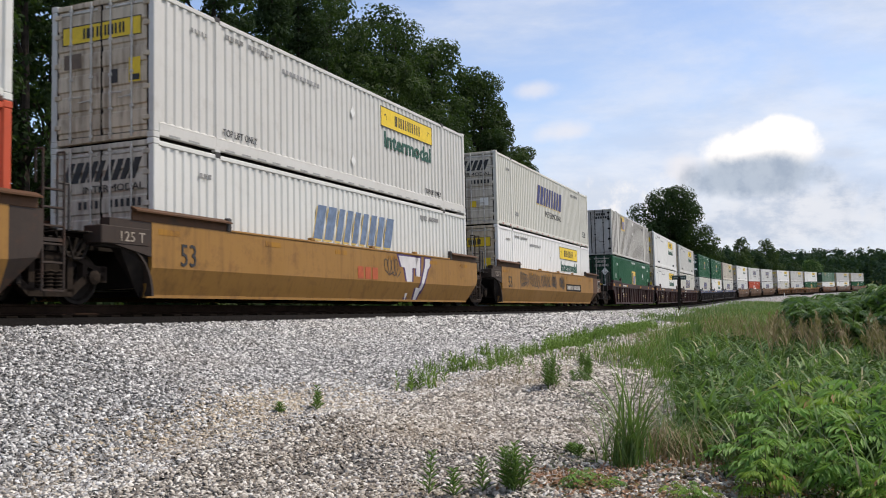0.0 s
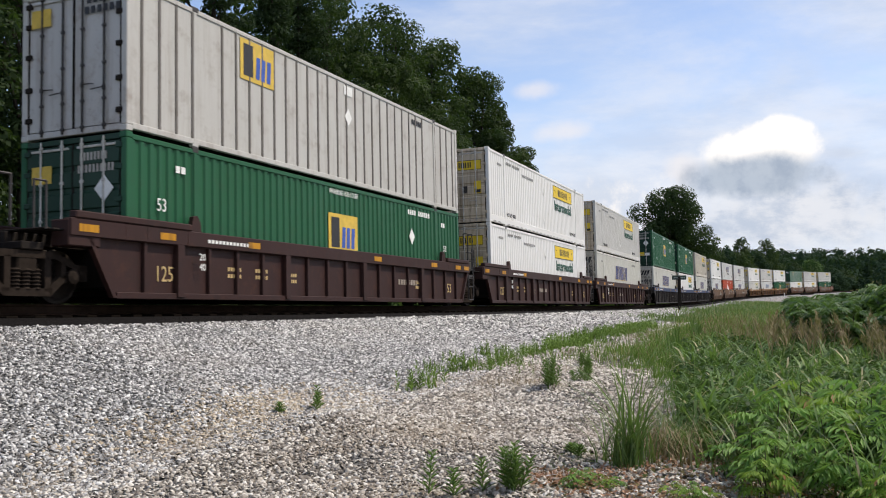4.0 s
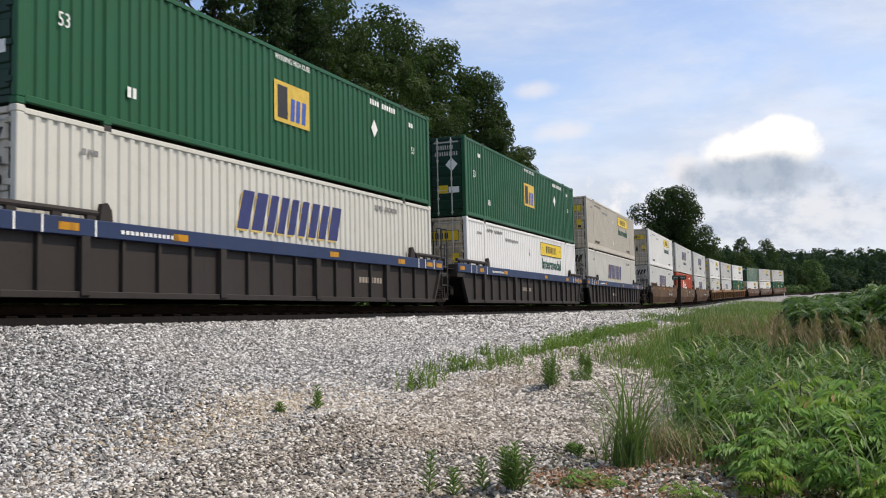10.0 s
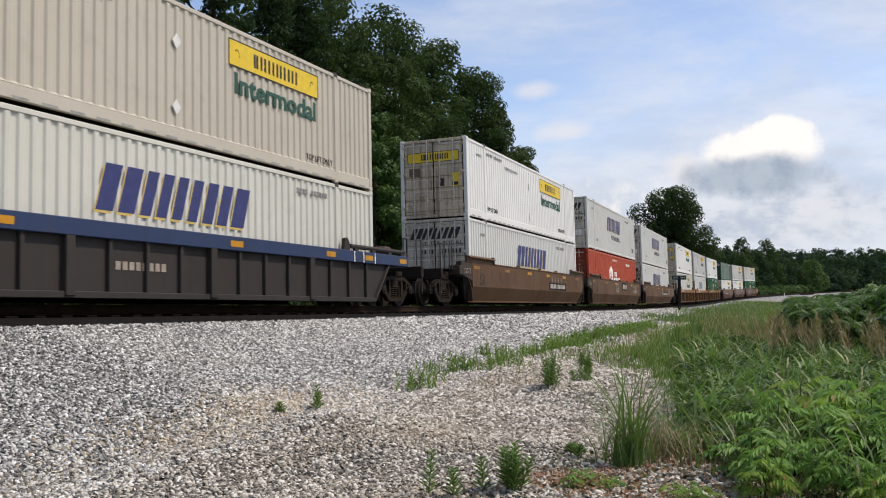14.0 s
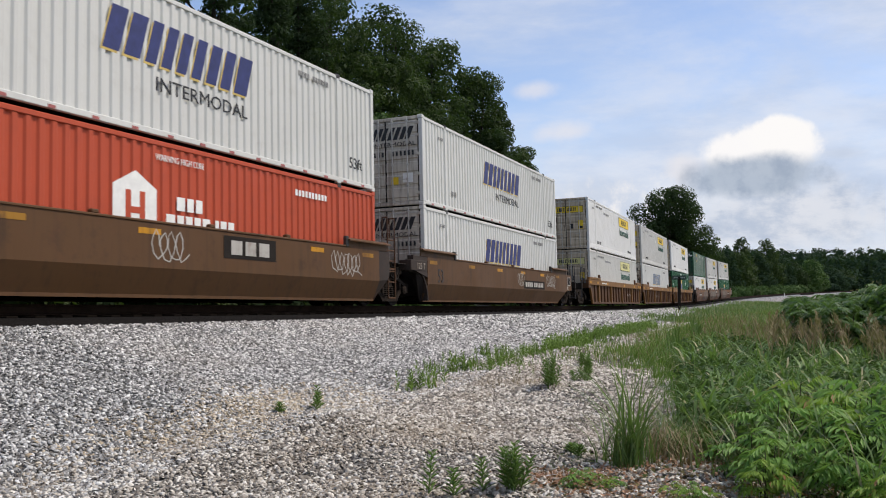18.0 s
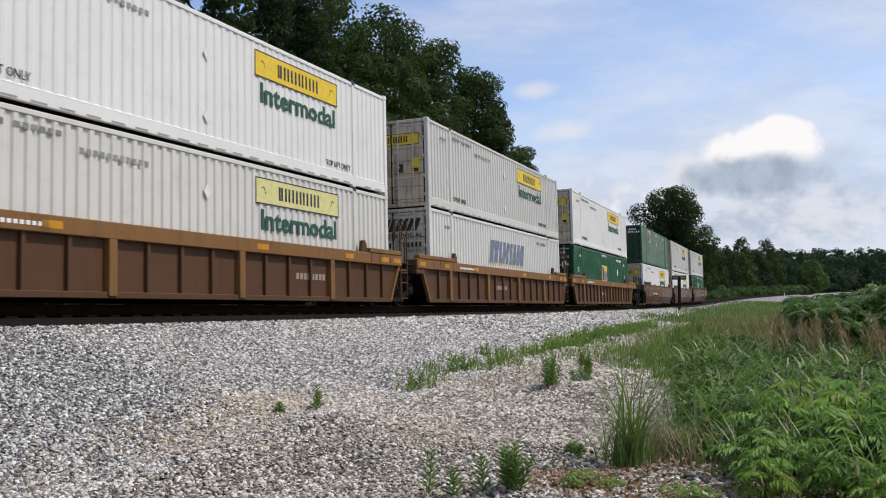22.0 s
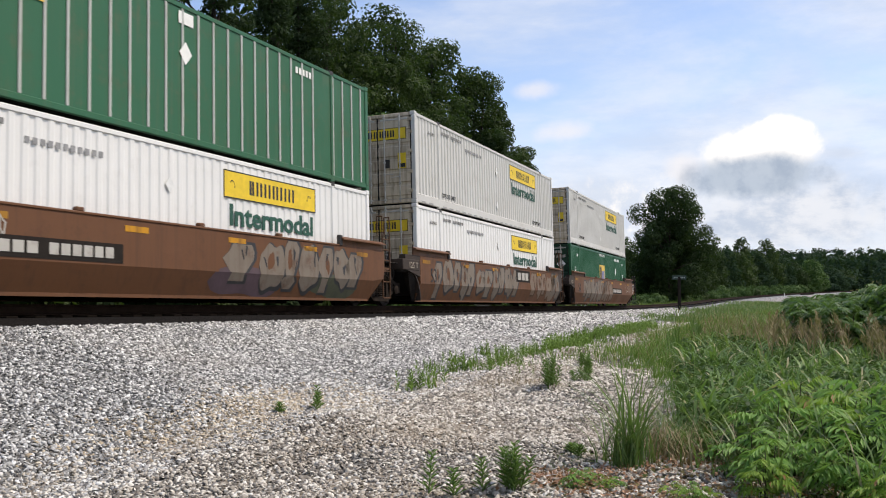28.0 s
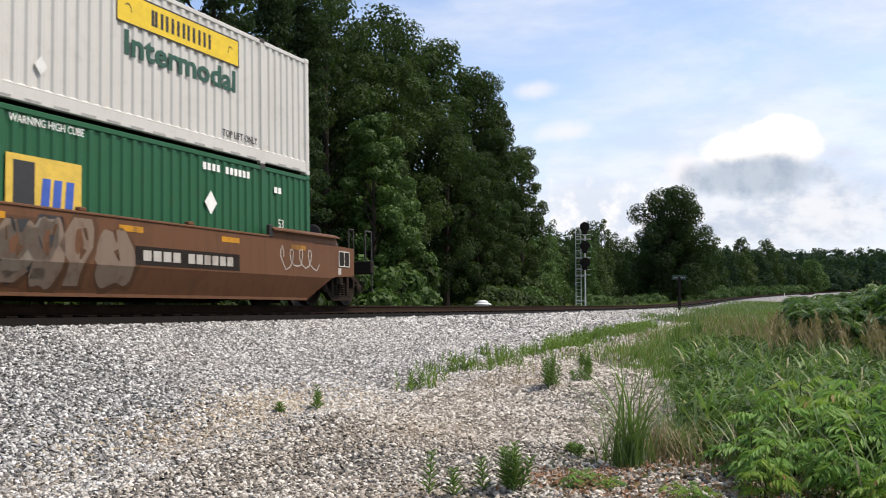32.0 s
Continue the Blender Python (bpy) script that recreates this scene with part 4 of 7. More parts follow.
def smooth_car(tone, reach0, reach1, end0, end1, number):
    """A well car with plain plated sides and raised guards at its ends."""
    m = CARPAINT[tone]
    grey = paint("car_end_grey", (0.042, 0.030, 0.024), (0.018, 0.014, 0.012), 0.6, 0.7, 0.6, 0.4)
    words = {"yellow": "ochre yellow", "brown": "dark rust-brown", "rusty": "rusty brown"}[tone]
    car = thing("well_car", words + " smooth-sided well car with spray-paint tags", "railway car", "well cars of the train")
    (b0, k0, t0), (b1, k1, t1) = ends(end0, end1)
    for s in (-1, 1):
        side = plated(s, [(b0 + 0.12, 0.11, 1.5), (b1, 0.11, 1.5)], m, car, "side_plate")
        plated(s, [(t0, 1.0, 1.34), (k0, 0.98, 1.46), (b0 + 0.12, 0.11, 1.46)], BLACK, side, "lead_wedge", 1.44)
        plated(s, [(k0 - 0.35, 1.06, 1.5), (b0 + 0.12, 0.86, 1.5)], grey, side, "end_plate", 1.522)
        rim = [(k0 + 0.05 + (b0 + 0.1 - k0) * math.sin(a), 0.14 + 0.86 * math.cos(a)) for a in [k * math.pi / 16 for k in range(9)]]
        part("arch_flange", G().prism(rim + [(x + 0.06, z) for x, z in rim[::-1]], "y", *sorted((s * 1.24, s * 1.5))), grey, side)
        if end1:
            plated(s, [(b1, 0.11, 1.5), (k1, 0.66, 1.5), (t1 - 0.9, 0.7, 1.48), (t1, 0.74, 1.46)], CARPAINT["panel_rust"] if tone == "yellow" else m, side, "tail_wedge", 1.522)
        else:
            plated(s, [(b1, 0.11, 1.5), (k1, 0.72, 1.5), (t1, 0.9, 1.5)], m if number % 2 else grey, side, "tail_wedge", 1.522)
        part("top_flange", G().rbox(-6.0, 6.0, *sorted((s * 1.36, s * 1.55)), 1.49, 1.54, 0.012), m, side)
        for x0, x1, d in ((-8.9, -6.05, -1), (6.05, t1 - (0.9 if end1 else 0.1), 1)):
            part("end_guard", G().rbox(x0, x1, *sorted((s * 1.49, s * 1.53)), 1.49, 1.72, 0.01), CARPAINT["panel_rust"] if tone == "yellow" else m, side, "raised steel guard")
            part("guard_lip", G().prism([(s * 1.49, 1.71), (s * 1.64, 1.65), (s * 1.64, 1.68), (s * 1.49, 1.75)], "x", x0, x1), CARPAINT["panel_rust"] if tone == "yellow" else m, side)
        part("end_box", G().rbox(t0 - 0.05, -8.45, *sorted((s * 1.12, s * 1.535)), 1.04, 1.36, 0.015), grey, side)
        for x in (-7.9, -4.4, -1.3, 1.7, 4.6, 7.2):
            part("reflector", G().box(x - 0.3, x + 0.3, *sorted((s * 1.531, s * 1.536)), 1.28, 1.39), DIMAMBER if tone == "yellow" or x < -4 or x > 6 else AMBER, side)
        for x in (-2.6, 0.6, 3.4):
            part("lug", G().rbox(x - 0.09, x + 0.09, *sorted((s * 1.38, s * 1.5)), 1.54, 1.62, 0.02), m, side)
        for x in (-6.05, 6.05):
            part("guard_end", G().rbox(x - 0.07, x + 0.07, *sorted((s * 1.46, s * 1.57)), 1.5, 1.78, 0.02), STEEL, side)
    for x in (-7.6, -5, -2.5, 0, 2.5, 5, 7.6):
        part("cross_beam", G().box(x - 0.2, x + 0.2, -1.33, 1.33, 0.17, 0.265), BLACK, car)
    deck_end(car, -1, 9.6, reach0, m, False)
    deck_end(car, 1, t1, reach1, grey if tone == "yellow" else CARPAINT["panel_rust"], not end1)
    if end0:
        coupler(car, -1, 11.05, False)
    if end1:
        coupler(car, 1, 11.05, True)
        for s in (-1, 1):
            gr = part("end_grille", G().rbox(t1 - 0.78, t1 - 0.28, *sorted((s * 1.522, s * 1.535)), 0.98, 1.34, 0.004), BLACK, car, "dark grille with a pale rim")
            for a, b, c, d in ((-0.8, -0.26, 0.96, 0.985), (-0.8, -0.26, 1.335, 1.36), (-0.8, -0.775, 0.985, 1.335), (-0.285, -0.26, 0.985, 1.335), (-0.54, -0.515, 0.985, 1.335)):
                part("rim", G().box(t1 + a, t1 + b, *sorted((s * 1.522, s * 1.541)), c, d), ROD, gr)
            part("data_plate", G().box(t1 - 0.82, t1 - 0.68, *sorted((s * 1.522, s * 1.528)), 0.76, 0.92), DULLWHITE, car)
    return car


def ribbed_car(tone, reach0, reach1, end0, end1, number):
    """A well car with a top chord and stiffened lower panels."""
    chord = CARPAINT[tone]
    low = CARPAINT[{"maroon": "maroon", "blue": "panel_dark", "orange": "panel_rust"}[tone]]
    words = {"maroon": "dark maroon", "blue": "blue and grimy black", "orange": "orange-brown"}[tone]
    car = thing("well_car", words + " well car with ribbed side panels", "railway car", "well cars of the train")
    top = 1.42
    (b0, k0, t0), (b1, k1, t1) = ends(end0, end1)
    for s in (-1, 1):
        beam = part("top_chord", G().rbox(t0, t1, *sorted((s * 1.36, s * 1.53)), 1.12, top, 0.015), chord, car)
        pts = [(b0, 0.1), (b1, 0.1), (k1, 1.12), (k0, 1.12)]
        panel = part("side_panel", G().prism(pts, "y", *sorted((s * 1.37, s * 1.41))), low, car)
        part("bottom_chord", G().rbox(b0, b1, *sorted((s * 1.36, s * 1.49)), 0.08, 0.2, 0.012), low, panel)
        for xa, xb in ((b0, k0), (b1, k1)):
            part("end_rib", G().prism([(xa, 0.1), (xb, 1.12), (xb - 0.09, 1.12), (xa - 0.09, 0.1)], "y", *sorted((s * 1.39, s * 1.5))), chord if tone == "orange" else low, panel)
        for k in range(17):
            x = -7.75 + k * 0.945
            wide = k % 4 == 1
            part("rib", G().rbox(x - (0.10 if wide else 0.045), x + (0.10 if wide else 0.045), *sorted((s * 1.39, s * (1.525 if wide else 1.485))), 0.12, 1.14, 0.01), chord if wide and tone == "orange" else low, panel)
        for x in (-6.3, 6.3):
            part("guide", G().prism([(x - 0.16, top), (x + 0.16, top), (x + 0.13, top + 0.2), (x + 0.03, top + 0.33), (x - 0.09, top + 0.3)], "y", *sorted((s * 1.38, s * 1.48))), low if tone != "maroon" else chord, beam)
        for x0, x1 in ((t0 + 0.1, -6.5), (6.5, t1 - 0.1)):
            if tone == "blue":
                part("end_rail", G().tube((x0, s * 1.44, top + 0.12), (x1, s * 1.44, top + 0.12), 0.06, 8), low, beam)
                for f in (0.1, 0.4, 0.7, 0.95):
                    x = x0 + (x1 - x0) * f
                    part("rail_foot", G().box(x - 0.1, x + 0.1, *sorted((s * 1.41, s * 1.48)), top - 0.002, top + 0.08), low, beam)
            else:
                part("end_rail", G().rbox(x0, x1, *sorted((s * 1.38, s * 1.55)), top, top + 0.13, 0.02), chord, beam)
        part("end_box", G().rbox(t0 - 0.02, -8.9, *sorted((s * 1.1, s * 1.5)), 0.95, 1.4, 0.02), low, car)
        for x in (-9.2, -7.2, -4.4, 1.5, 5.4, 7.4, t1 - 0.35):
            part("reflector", G().box(x - 0.22, x + 0.22, *sorted((s * 1.531, s * 1.536)), 1.2, 1.33), AMBER, beam)
        for x in (-8.3, -7.75, -6.6, 6.6, 7.1, 7.75):
            part("stripe", G().box(x - 0.02, x + 0.02, *sorted((s * 1.531, s * 1.5345)), 1.13, 1.41), WHITE if tone == "blue" else low, beam)
    for x in (-7.6, -5, -2.5, 0, 2.5, 5, 7.6):
        part("cross_beam", G().box(x - 0.2, x + 0.2, -1.36, 1.36, 0.17, 0.265), BLACK, car)
    deck_end(car, -1, 9.6, reach0, chord if tone == "orange" else STEEL, False)
    deck_end(car, 1, t1, reach1, low if tone == "orange" else STEEL, not end1)
    if end0:
        coupler(car, -1, 11.05, False)
    if end1:
        coupler(car, 1, 11.05, True)
    return car


def truck():
    """A two-axle bogie: cast side frames, springs, bolster and turning wheelsets."""
    t = thing("bogie", "grimy black two-axle bogie with cast side frames", "bogie", "bogies of the train")
    cast = plain("cast_steel", (0.024, 0.0175, 0.0135), 0.9, 0.0, 0.4, 6.0, 0.1)
    for s in (-1, 1):
        ya, yb = sorted((s * 1.02, s * 1.16))
        g = G().prism([(-0.55, 0.74), (0.55, 0.74), (0.95, 0.58), (1.2, 0.56), (1.2, 0.64), (0.98, 0.67), (0.55, 0.86), (-0.55, 0.86), (-0.98, 0.67), (-1.2, 0.64), (-1.2, 0.56), (-0.95, 0.58)], "y", ya, yb)
        g.prism([(-0.46, 0.12), (0.46, 0.12), (0.5, 0.25), (-0.5, 0.25)], "y", ya, yb)
        for d in (-1, 1):
            g.prism([(d * 0.46, 0.12), (d * 0.72, 0.34), (d * 1.18, 0.40), (d * 1.18, 0.50), (d * 0.66, 0.46), (d * 0.42, 0.25)][::d], "y", ya, yb)
            g.prism([(d * 0.34, 0.2), (d * 0.46, 0.2), (d * 0.46, 0.76), (d * 0.34, 0.76)][::d], "y", ya, yb)
            g.prism([(d * 1.08, 0.38), (d * 1.24, 0.38), (d * 1.24, 0.66), (d * 1.08, 0.66)][::d], "y", ya, yb)
            g.prism([(d * 0.68, 0.42), (d * 0.78, 0.42), (d * 0.78, 0.68), (d * 0.68, 0.68)][::d], "y", ya, yb)
        fr = part("side_frame", g, cast, t)
        for x in (-0.2, 0, 0.2):
            part("spring", G().lathe([(0.095 - 0.03 * (k % 2), 0.24 + k * 0.03) for k in range(12)], "z", 10, (x, s * 1.09, 0)), cast, fr)
        for x in (-0.9, 0.9):
            part("bearing_cap", G().lathe([(0.13, 0), (0.13, s * 0.06), (0.06, s * 0.09)], "y", 12, (x, s * 1.16, 0.46)), cast, fr)
    part("bolster", G().rbox(-0.2, 0.2, -1.15, 1.15, 0.5, 0.84, 0.03), cast, t)
    for x in (-0.9, 0.9):
        w = new("wheelset")
        w.parent = t
        w.matrix_local = Matrix.Translation((x, 0, 0.46))
        prof = [(0.08, 0.72), (0.2, 0.70), (0.36, 0.68), (0.49, 0.67), (0.49, 0.70), (0.462, 0.715), (0.458, 0.82), (0.40, 0.82), (0.36, 0.76), (0.2, 0.75), (0.12, 0.80), (0.08, 0.80)]
        for s in (-1, 1):
            part("wheel", G().lathe([(r, s * h) for r, h in prof][::s], "y", 28), plain("wheel_steel", (0.022, 0.016, 0.012), 0.7, 0.0, 0.3, 6.0, 0.2), w)
        part("axle", G().lathe([(0.09, -1.1), (0.09, 1.1)], "y", 12), STEEL, w)
    return t


def on_side(x, z, out):
    """A place on the broken-back side, a little proud of it."""
    return (x, -(1.53 - 0.23 * max(0.0, 0.66 - z) / 0.56) - out, z)


def blot(car, name, mat, x0, w, z0, z1, grow, out, seed):
    """One rounded spray-painted shape that follows the bent side."""
    n, v, f = 16, [], []
    for i in range(n + 1):
        u = i / n
        r = math.sqrt(max(0.0, 1 - abs(2 * u - 1) ** 2.6))
        mid = (z0 + z1) / 2 + 0.05 * math.sin(5 * u + seed)
        hi = min(1.485, mid + ((z1 - z0) / 2 + grow) * r * (1 + 0.13 * math.sin(4 * u * math.pi + seed)))
        lo = max(0.14, mid - ((z1 - z0) / 2 + grow) * r * (1 + 0.13 * math.sin(3 * u * math.pi + 2 * seed)))
        x = x0 - grow + (w + 2 * grow) * u + 0.05 * math.sin(seed)
        kn = min(max(0.66, lo), hi)
        v += [on_side(x, lo, out), on_side(x, kn, out), on_side(x, hi, out)]
    for i in range(n):
        for k in (0, 1):
            f.append((3 * i + k, 3 * i + 3 + k, 3 * i + 4 + k, 3 * i + 1 + k))
    part(name, G().add(v, f), mat, car)


def slab(car, name, mat, rows, grow, out):
    """A sprayed block drawn row by row from its foot (height, from, to)."""
    v, f = [], []
    rows = [(max(0.12, rows[0][0] - grow), rows[0][1], rows[0][2])] + rows[1:-1] + [(min(1.48, rows[-1][0] + grow), rows[-1][1], rows[-1][2])]
    for z, a, b in rows:
        v += [on_side(a - grow, z, out), on_side(b + grow, z, out)]
    for k in range(len(rows) - 1):
        f.append((2 * k, 2 * k + 1, 2 * k + 3, 2 * k + 2))
    part(name, G().add(v, f), mat, car)


def silver_shapes(car, x0, n, kind, seed):
    """Spray-painted tags: a row of rounded blots with dark edges, no letters."""
    rnd = random.Random(seed)
    x = x0
    for k in range(n):
        w = rnd.uniform(0.6, 1.05)
        z0, z1 = rnd.uniform(0.2, 0.5), rnd.uniform(1.26, 1.46)
        fill, edge = (TAG if kind == "silver" else CREAM), (INK if kind != "cream" else CARPAINT["panel_rust"])
        if k % 2:
            blot(car, "tag_edge", edge, x + 0.05, w, z0 - 0.04, z1 - 0.04, 0.06, 0.003, k + seed)
            blot(car, "tag", fill, x, w, z0, z1, 0.0, 0.006, k + seed)
        else:
            ln = rnd.uniform(-0.16, 0.16)
            rows = [(z0, x + 0.1, x + w * 0.6), (z0 + 0.18, x + 0.02 - ln, x + w * 0.72 + ln), (0.67, x + 0.1, x + w * 0.62), (0.95, x - 0.02 + ln, x + w * 0.9), (z1 - 0.16, x + 0.08, x + w + ln * 0.5), (z1, x + 0.2, x + w * 0.85)]
            slab(car, "tag_edge", edge, [(z, a + 0.05, b + 0.05) for z, a, b in rows], 0.06, 0.003)
            slab(car, "tag", fill, rows, 0.0, 0.006)
        for j in range(2):
            zz, xx = rnd.uniform(0.72, 1.1), x + w * rnd.uniform(0.25, 0.75)
            part("tag_line", G().prism([(xx, zz), (xx + 0.035, zz), (xx + 0.035 + rnd.uniform(-0.15, 0.15), zz + rnd.uniform(0.14, 0.3)), (xx + rnd.uniform(-0.1, 0.1), zz + 0.2)], "y", -1.5395, -1.5375), edge, car)
        if rnd.random() < 0.5:
            blot(car, "tag_core", CARPAINT["rusty"], x + w * 0.35, w * 0.28, 0.78, z1 - 0.22, 0.0, 0.0075, k + seed + 1)
        x += w * rnd.uniform(0.85, 1.1)


def scribble(car, x0, w, mat, seed, amp=0.26, wide=0.015, loops=0.75):
    """A thin looping line of spray paint."""
    rnd = random.Random(seed)
    pts = []
    for i in range(34):
        a = i * loops
        pts.append((x0 + w * i / 34 + 0.16 * math.cos(a), -1.537, 1.08 + amp * math.sin(a) * rnd.uniform(0.6, 1.2)))
    v = []
    for i, p in enumerate(pts):
        d = Vector(pts[min(i + 1, 33)]) - Vector(pts[max(i - 1, 0)])
        nrm = Vector((-d.z, 0, d.x)).normalized() * wide
        v += [Vector(p) - nrm, Vector(p) + nrm]
    g = G().add(v, [(2 * i, 2 * i + 2, 2 * i + 3, 2 * i + 1) for i in range(33)])
    part("scrawl", g, mat, car)


TONES = [("smooth", "yellow"), ("ribbed", "maroon"), ("ribbed", "blue"), ("smooth", "brown"), ("ribbed", "orange"), ("smooth", "rusty")]
TRUCK = None


def build_cars():
    global TRUCK
    first = truck()
    TRUCK = first
    for i in range(18):
        kind, tone = TONES[i // 3]
        k = i % 3
        car = (smooth_car if kind == "smooth" else ribbed_car)(tone, 10.35 if k else 10.1, 8.95 if k < 2 else 9.9, k == 0, k == 2, i)
        CARS.append((car, i))
        marks(car, i, kind)
        spots = [LOADS[i] - (10.35 if k else 10.1)]
        if k == 2:
            spots.append(LOADS[i] + 9.75)
        for s in spots:
            t = first if not TRUCKS else copy_thing(first, Matrix())
            TRUCKS.append((t, s))


def marks(car, i, kind):
    y = -1.534 if kind == "smooth" else -1.415

    def row(x, z, n, w, h, mat, gap=0.05, yy=None):
        g = G()
        for k in range(n):
            g.box(x + k * (w + gap), x + k * (w + gap) + w, (yy or y) - 0.005, (yy or y), z, z + h)
        part("stencil_line", g, mat, car)

    if kind == "smooth":
        letters("lettering", "53", 0.62, INK, car, (-7.6, y - 0.004, 0.72), squeeze=0.85)
        letters("lettering", "125 T", 0.26, plain("dull_mark", (0.3, 0.25, 0.2)), car, (-9.25, -1.541, 1.1), width=0.62)
        if i % 3 != 1:
            x = 1.75 if i == 2 else (-4.75 if i == 15 else 1.8)
            part("number_plate", G().box(x, x + 3.1, y - 0.004, y + 0.001, 0.7, 1.04), BLACK, car, "dark panel with pale bars")
            row(x + 0.2, 0.78, 4, 0.21, 0.19, DULLWHITE, 0.06, y - 0.004)
            row(x + 1.45, 0.78, 6, 0.19, 0.19, DULLWHITE, 0.055, y - 0.004)
        if i in (10, 16):
            x = 0.9 if i == 10 else 1.3
            part("name_plate", G().box(x, x + 1.9, y - 0.004, y + 0.001, 0.95, 1.42), BLACK, car, "dark panel with pale blocks")
            row(x + 0.25, 1.03, 3, 0.38, 0.3, DULLWHITE, 0.12, y - 0.004)
        if i == 1:
            row(-0.42, 0.7, 3, 0.32, 0.32, plain("orange_stencil", (0.36, 0.07, 0.02)), 0.1)
            scribble(car, 1.2, 0.9, INK, 3)
            # a white two-legged shape with dark violet edge
            vio = plain("violet_edge", (0.05, 0.02, 0.1))
            for mat, e, o, nm in ((vio, 0.10, 0.003, "tag_edge"), (plain("white_spray", (0.56, 0.54, 0.54), 0.6, 0, 0.12, 3.0), 0.0, 0.006, "tag")):
                slab(car, nm, mat, [(0.14, 2.82, 2.86), (0.7, 2.62, 2.98), (1.1, 2.48, 3.02), (1.11, 2.26, 3.3), (1.36, 2.12, 3.42), (1.43, 2.08, 3.46)], e, o)
                slab(car, nm, mat, [(0.14, 3.42, 3.6), (0.5, 3.36, 3.74), (0.9, 3.3, 3.56), (1.43, 3.24, 3.6)], e, o)
                slab(car, nm, mat, [(0.45, 3.6, 3.78), (0.66, 3.66, 3.86), (1.1, 3.9, 4.14), (1.2, 3.94, 4.32), (1.43, 3.98, 4.36)], e, o)
        if i == 2:
            for q, (xa, wa) in enumerate(((-5.9, 1.0), (-4.6, 1.7), (-2.7, 1.5), (-0.9, 0.7), (0.5, 0.9))):
                scribble(car, xa, wa, INK, 5 + q, 0.31, 0.026, 1.15)
        if i == 9:
            scribble(car, 2.2, 2.2, DULLWHITE, 6)
            scribble(car, -6.5, 4.0, INK, 9)
        if i in (10, 11):
            scribble(car, -1.2 if i == 10 else 1.0, 0.9, DULLWHITE, 7 + i)
            scribble(car, 5.3, 1.5, DULLWHITE, 8 + i, 0.31, 0.016, 1.3)
        if i == 15:
            for q, (tint, xa, wa) in enumerate(((plain("violet_haze", (0.075, 0.045, 0.055), 0.7, 0, 0.3, 2.0), 0.8, 2.6), (plain("green_haze", (0.05, 0.055, 0.03), 0.7, 0, 0.3, 2.0), 4.6, 2.4))):
                blot(car, "spray_haze", tint, xa, wa, 0.16, 0.75, 0.0, 0.0015 + 0.001 * q, q)
            silver_shapes(car, 1.35, 7, "silver", 2)
            scribble(car, -5.8, 2.0, DULLWHITE, 12)
        if i == 16:
            silver_shapes(car, -7.3, 11, "silver", 4)
            silver_shapes(car, 3.3, 5, "cream", 6)
            silver_shapes(car, 6.5, 2, "silver", 5)
        if i == 17:
            silver_shapes(car, -6.4, 9, "silver", 8)
            silver_shapes(car, -1.2, 4, "cream", 9)
            scribble(car, 6.4, 1.6, DULLWHITE, 15)
    else:
        tan = plain("tan_mark", (0.5, 0.36, 0.16), 0.7)
        if TONES[i // 3][1] == "maroon":
            letters("lettering", "53", 0.42, tan, car, (6.65, y - 0.004, 0.42), squeeze=0.9)
            letters("lettering", "125T", 0.42, tan, car, (-7.45, y - 0.004, 0.42), squeeze=0.85)
            for x, z in ((-5.2, 0.55), (-4.2, 0.55), (-3.0, 0.5), (4.2, 0.5)):
                for dz in (0, 0.14):
                    row(x, z + dz, 5, 0.07, 0.08, tan, 0.03)
            letters("lettering", "20", 0.2, WHITE, car, (-6.28, -1.536, 0.86))
            letters("lettering", "40", 0.2, WHITE, car, (-6.28, -1.536, 0.66))
        row(-1.9 if i % 3 else 3.0, 0.6, 8, 0.12, 0.15, plain("dull_mark", (0.3, 0.25, 0.2)), 0.05)
        row(-6.0, 1.22, 12, 0.08, 0.07, WHITE, 0.04, -1.531)


build_cars()


# ---- movement of the train ----
def motions():
    steps = [k * 0.5 for k in range(65)]
    for ob, i, z in BOXES:
        walk(ob, [(t, on_track(LOADS[i] - travelled(t) - 8.5, LOADS[i] - travelled(t) + 8.5, z)) for t in steps])
    for ob, i in CARS:
        walk(ob, [(t, on_track(LOADS[i] - travelled(t) - 9.5, LOADS[i] - travelled(t) + 9.5)) for t in steps])
    for ob, s in TRUCKS:
        walk(ob, [(t, on_track(s - travelled(t) - 0.9, s - travelled(t) + 0.9)) for t in steps])
        for w in [c for c in ob.children if c.name.startswith("wheelset")]:
            x = w.location.x
            walk(w, [(k / 30, Matrix.Translation((x, 0, 0.46)) @ Matrix.Rotation(-travelled(k / 30) / 0.46, 4, "Y")) for k in range(961)])

# ---- trackside things ----
def lay(x, y, dz=0.0):
    return float(ground_z(np.array(x), np.array(y))) + dz


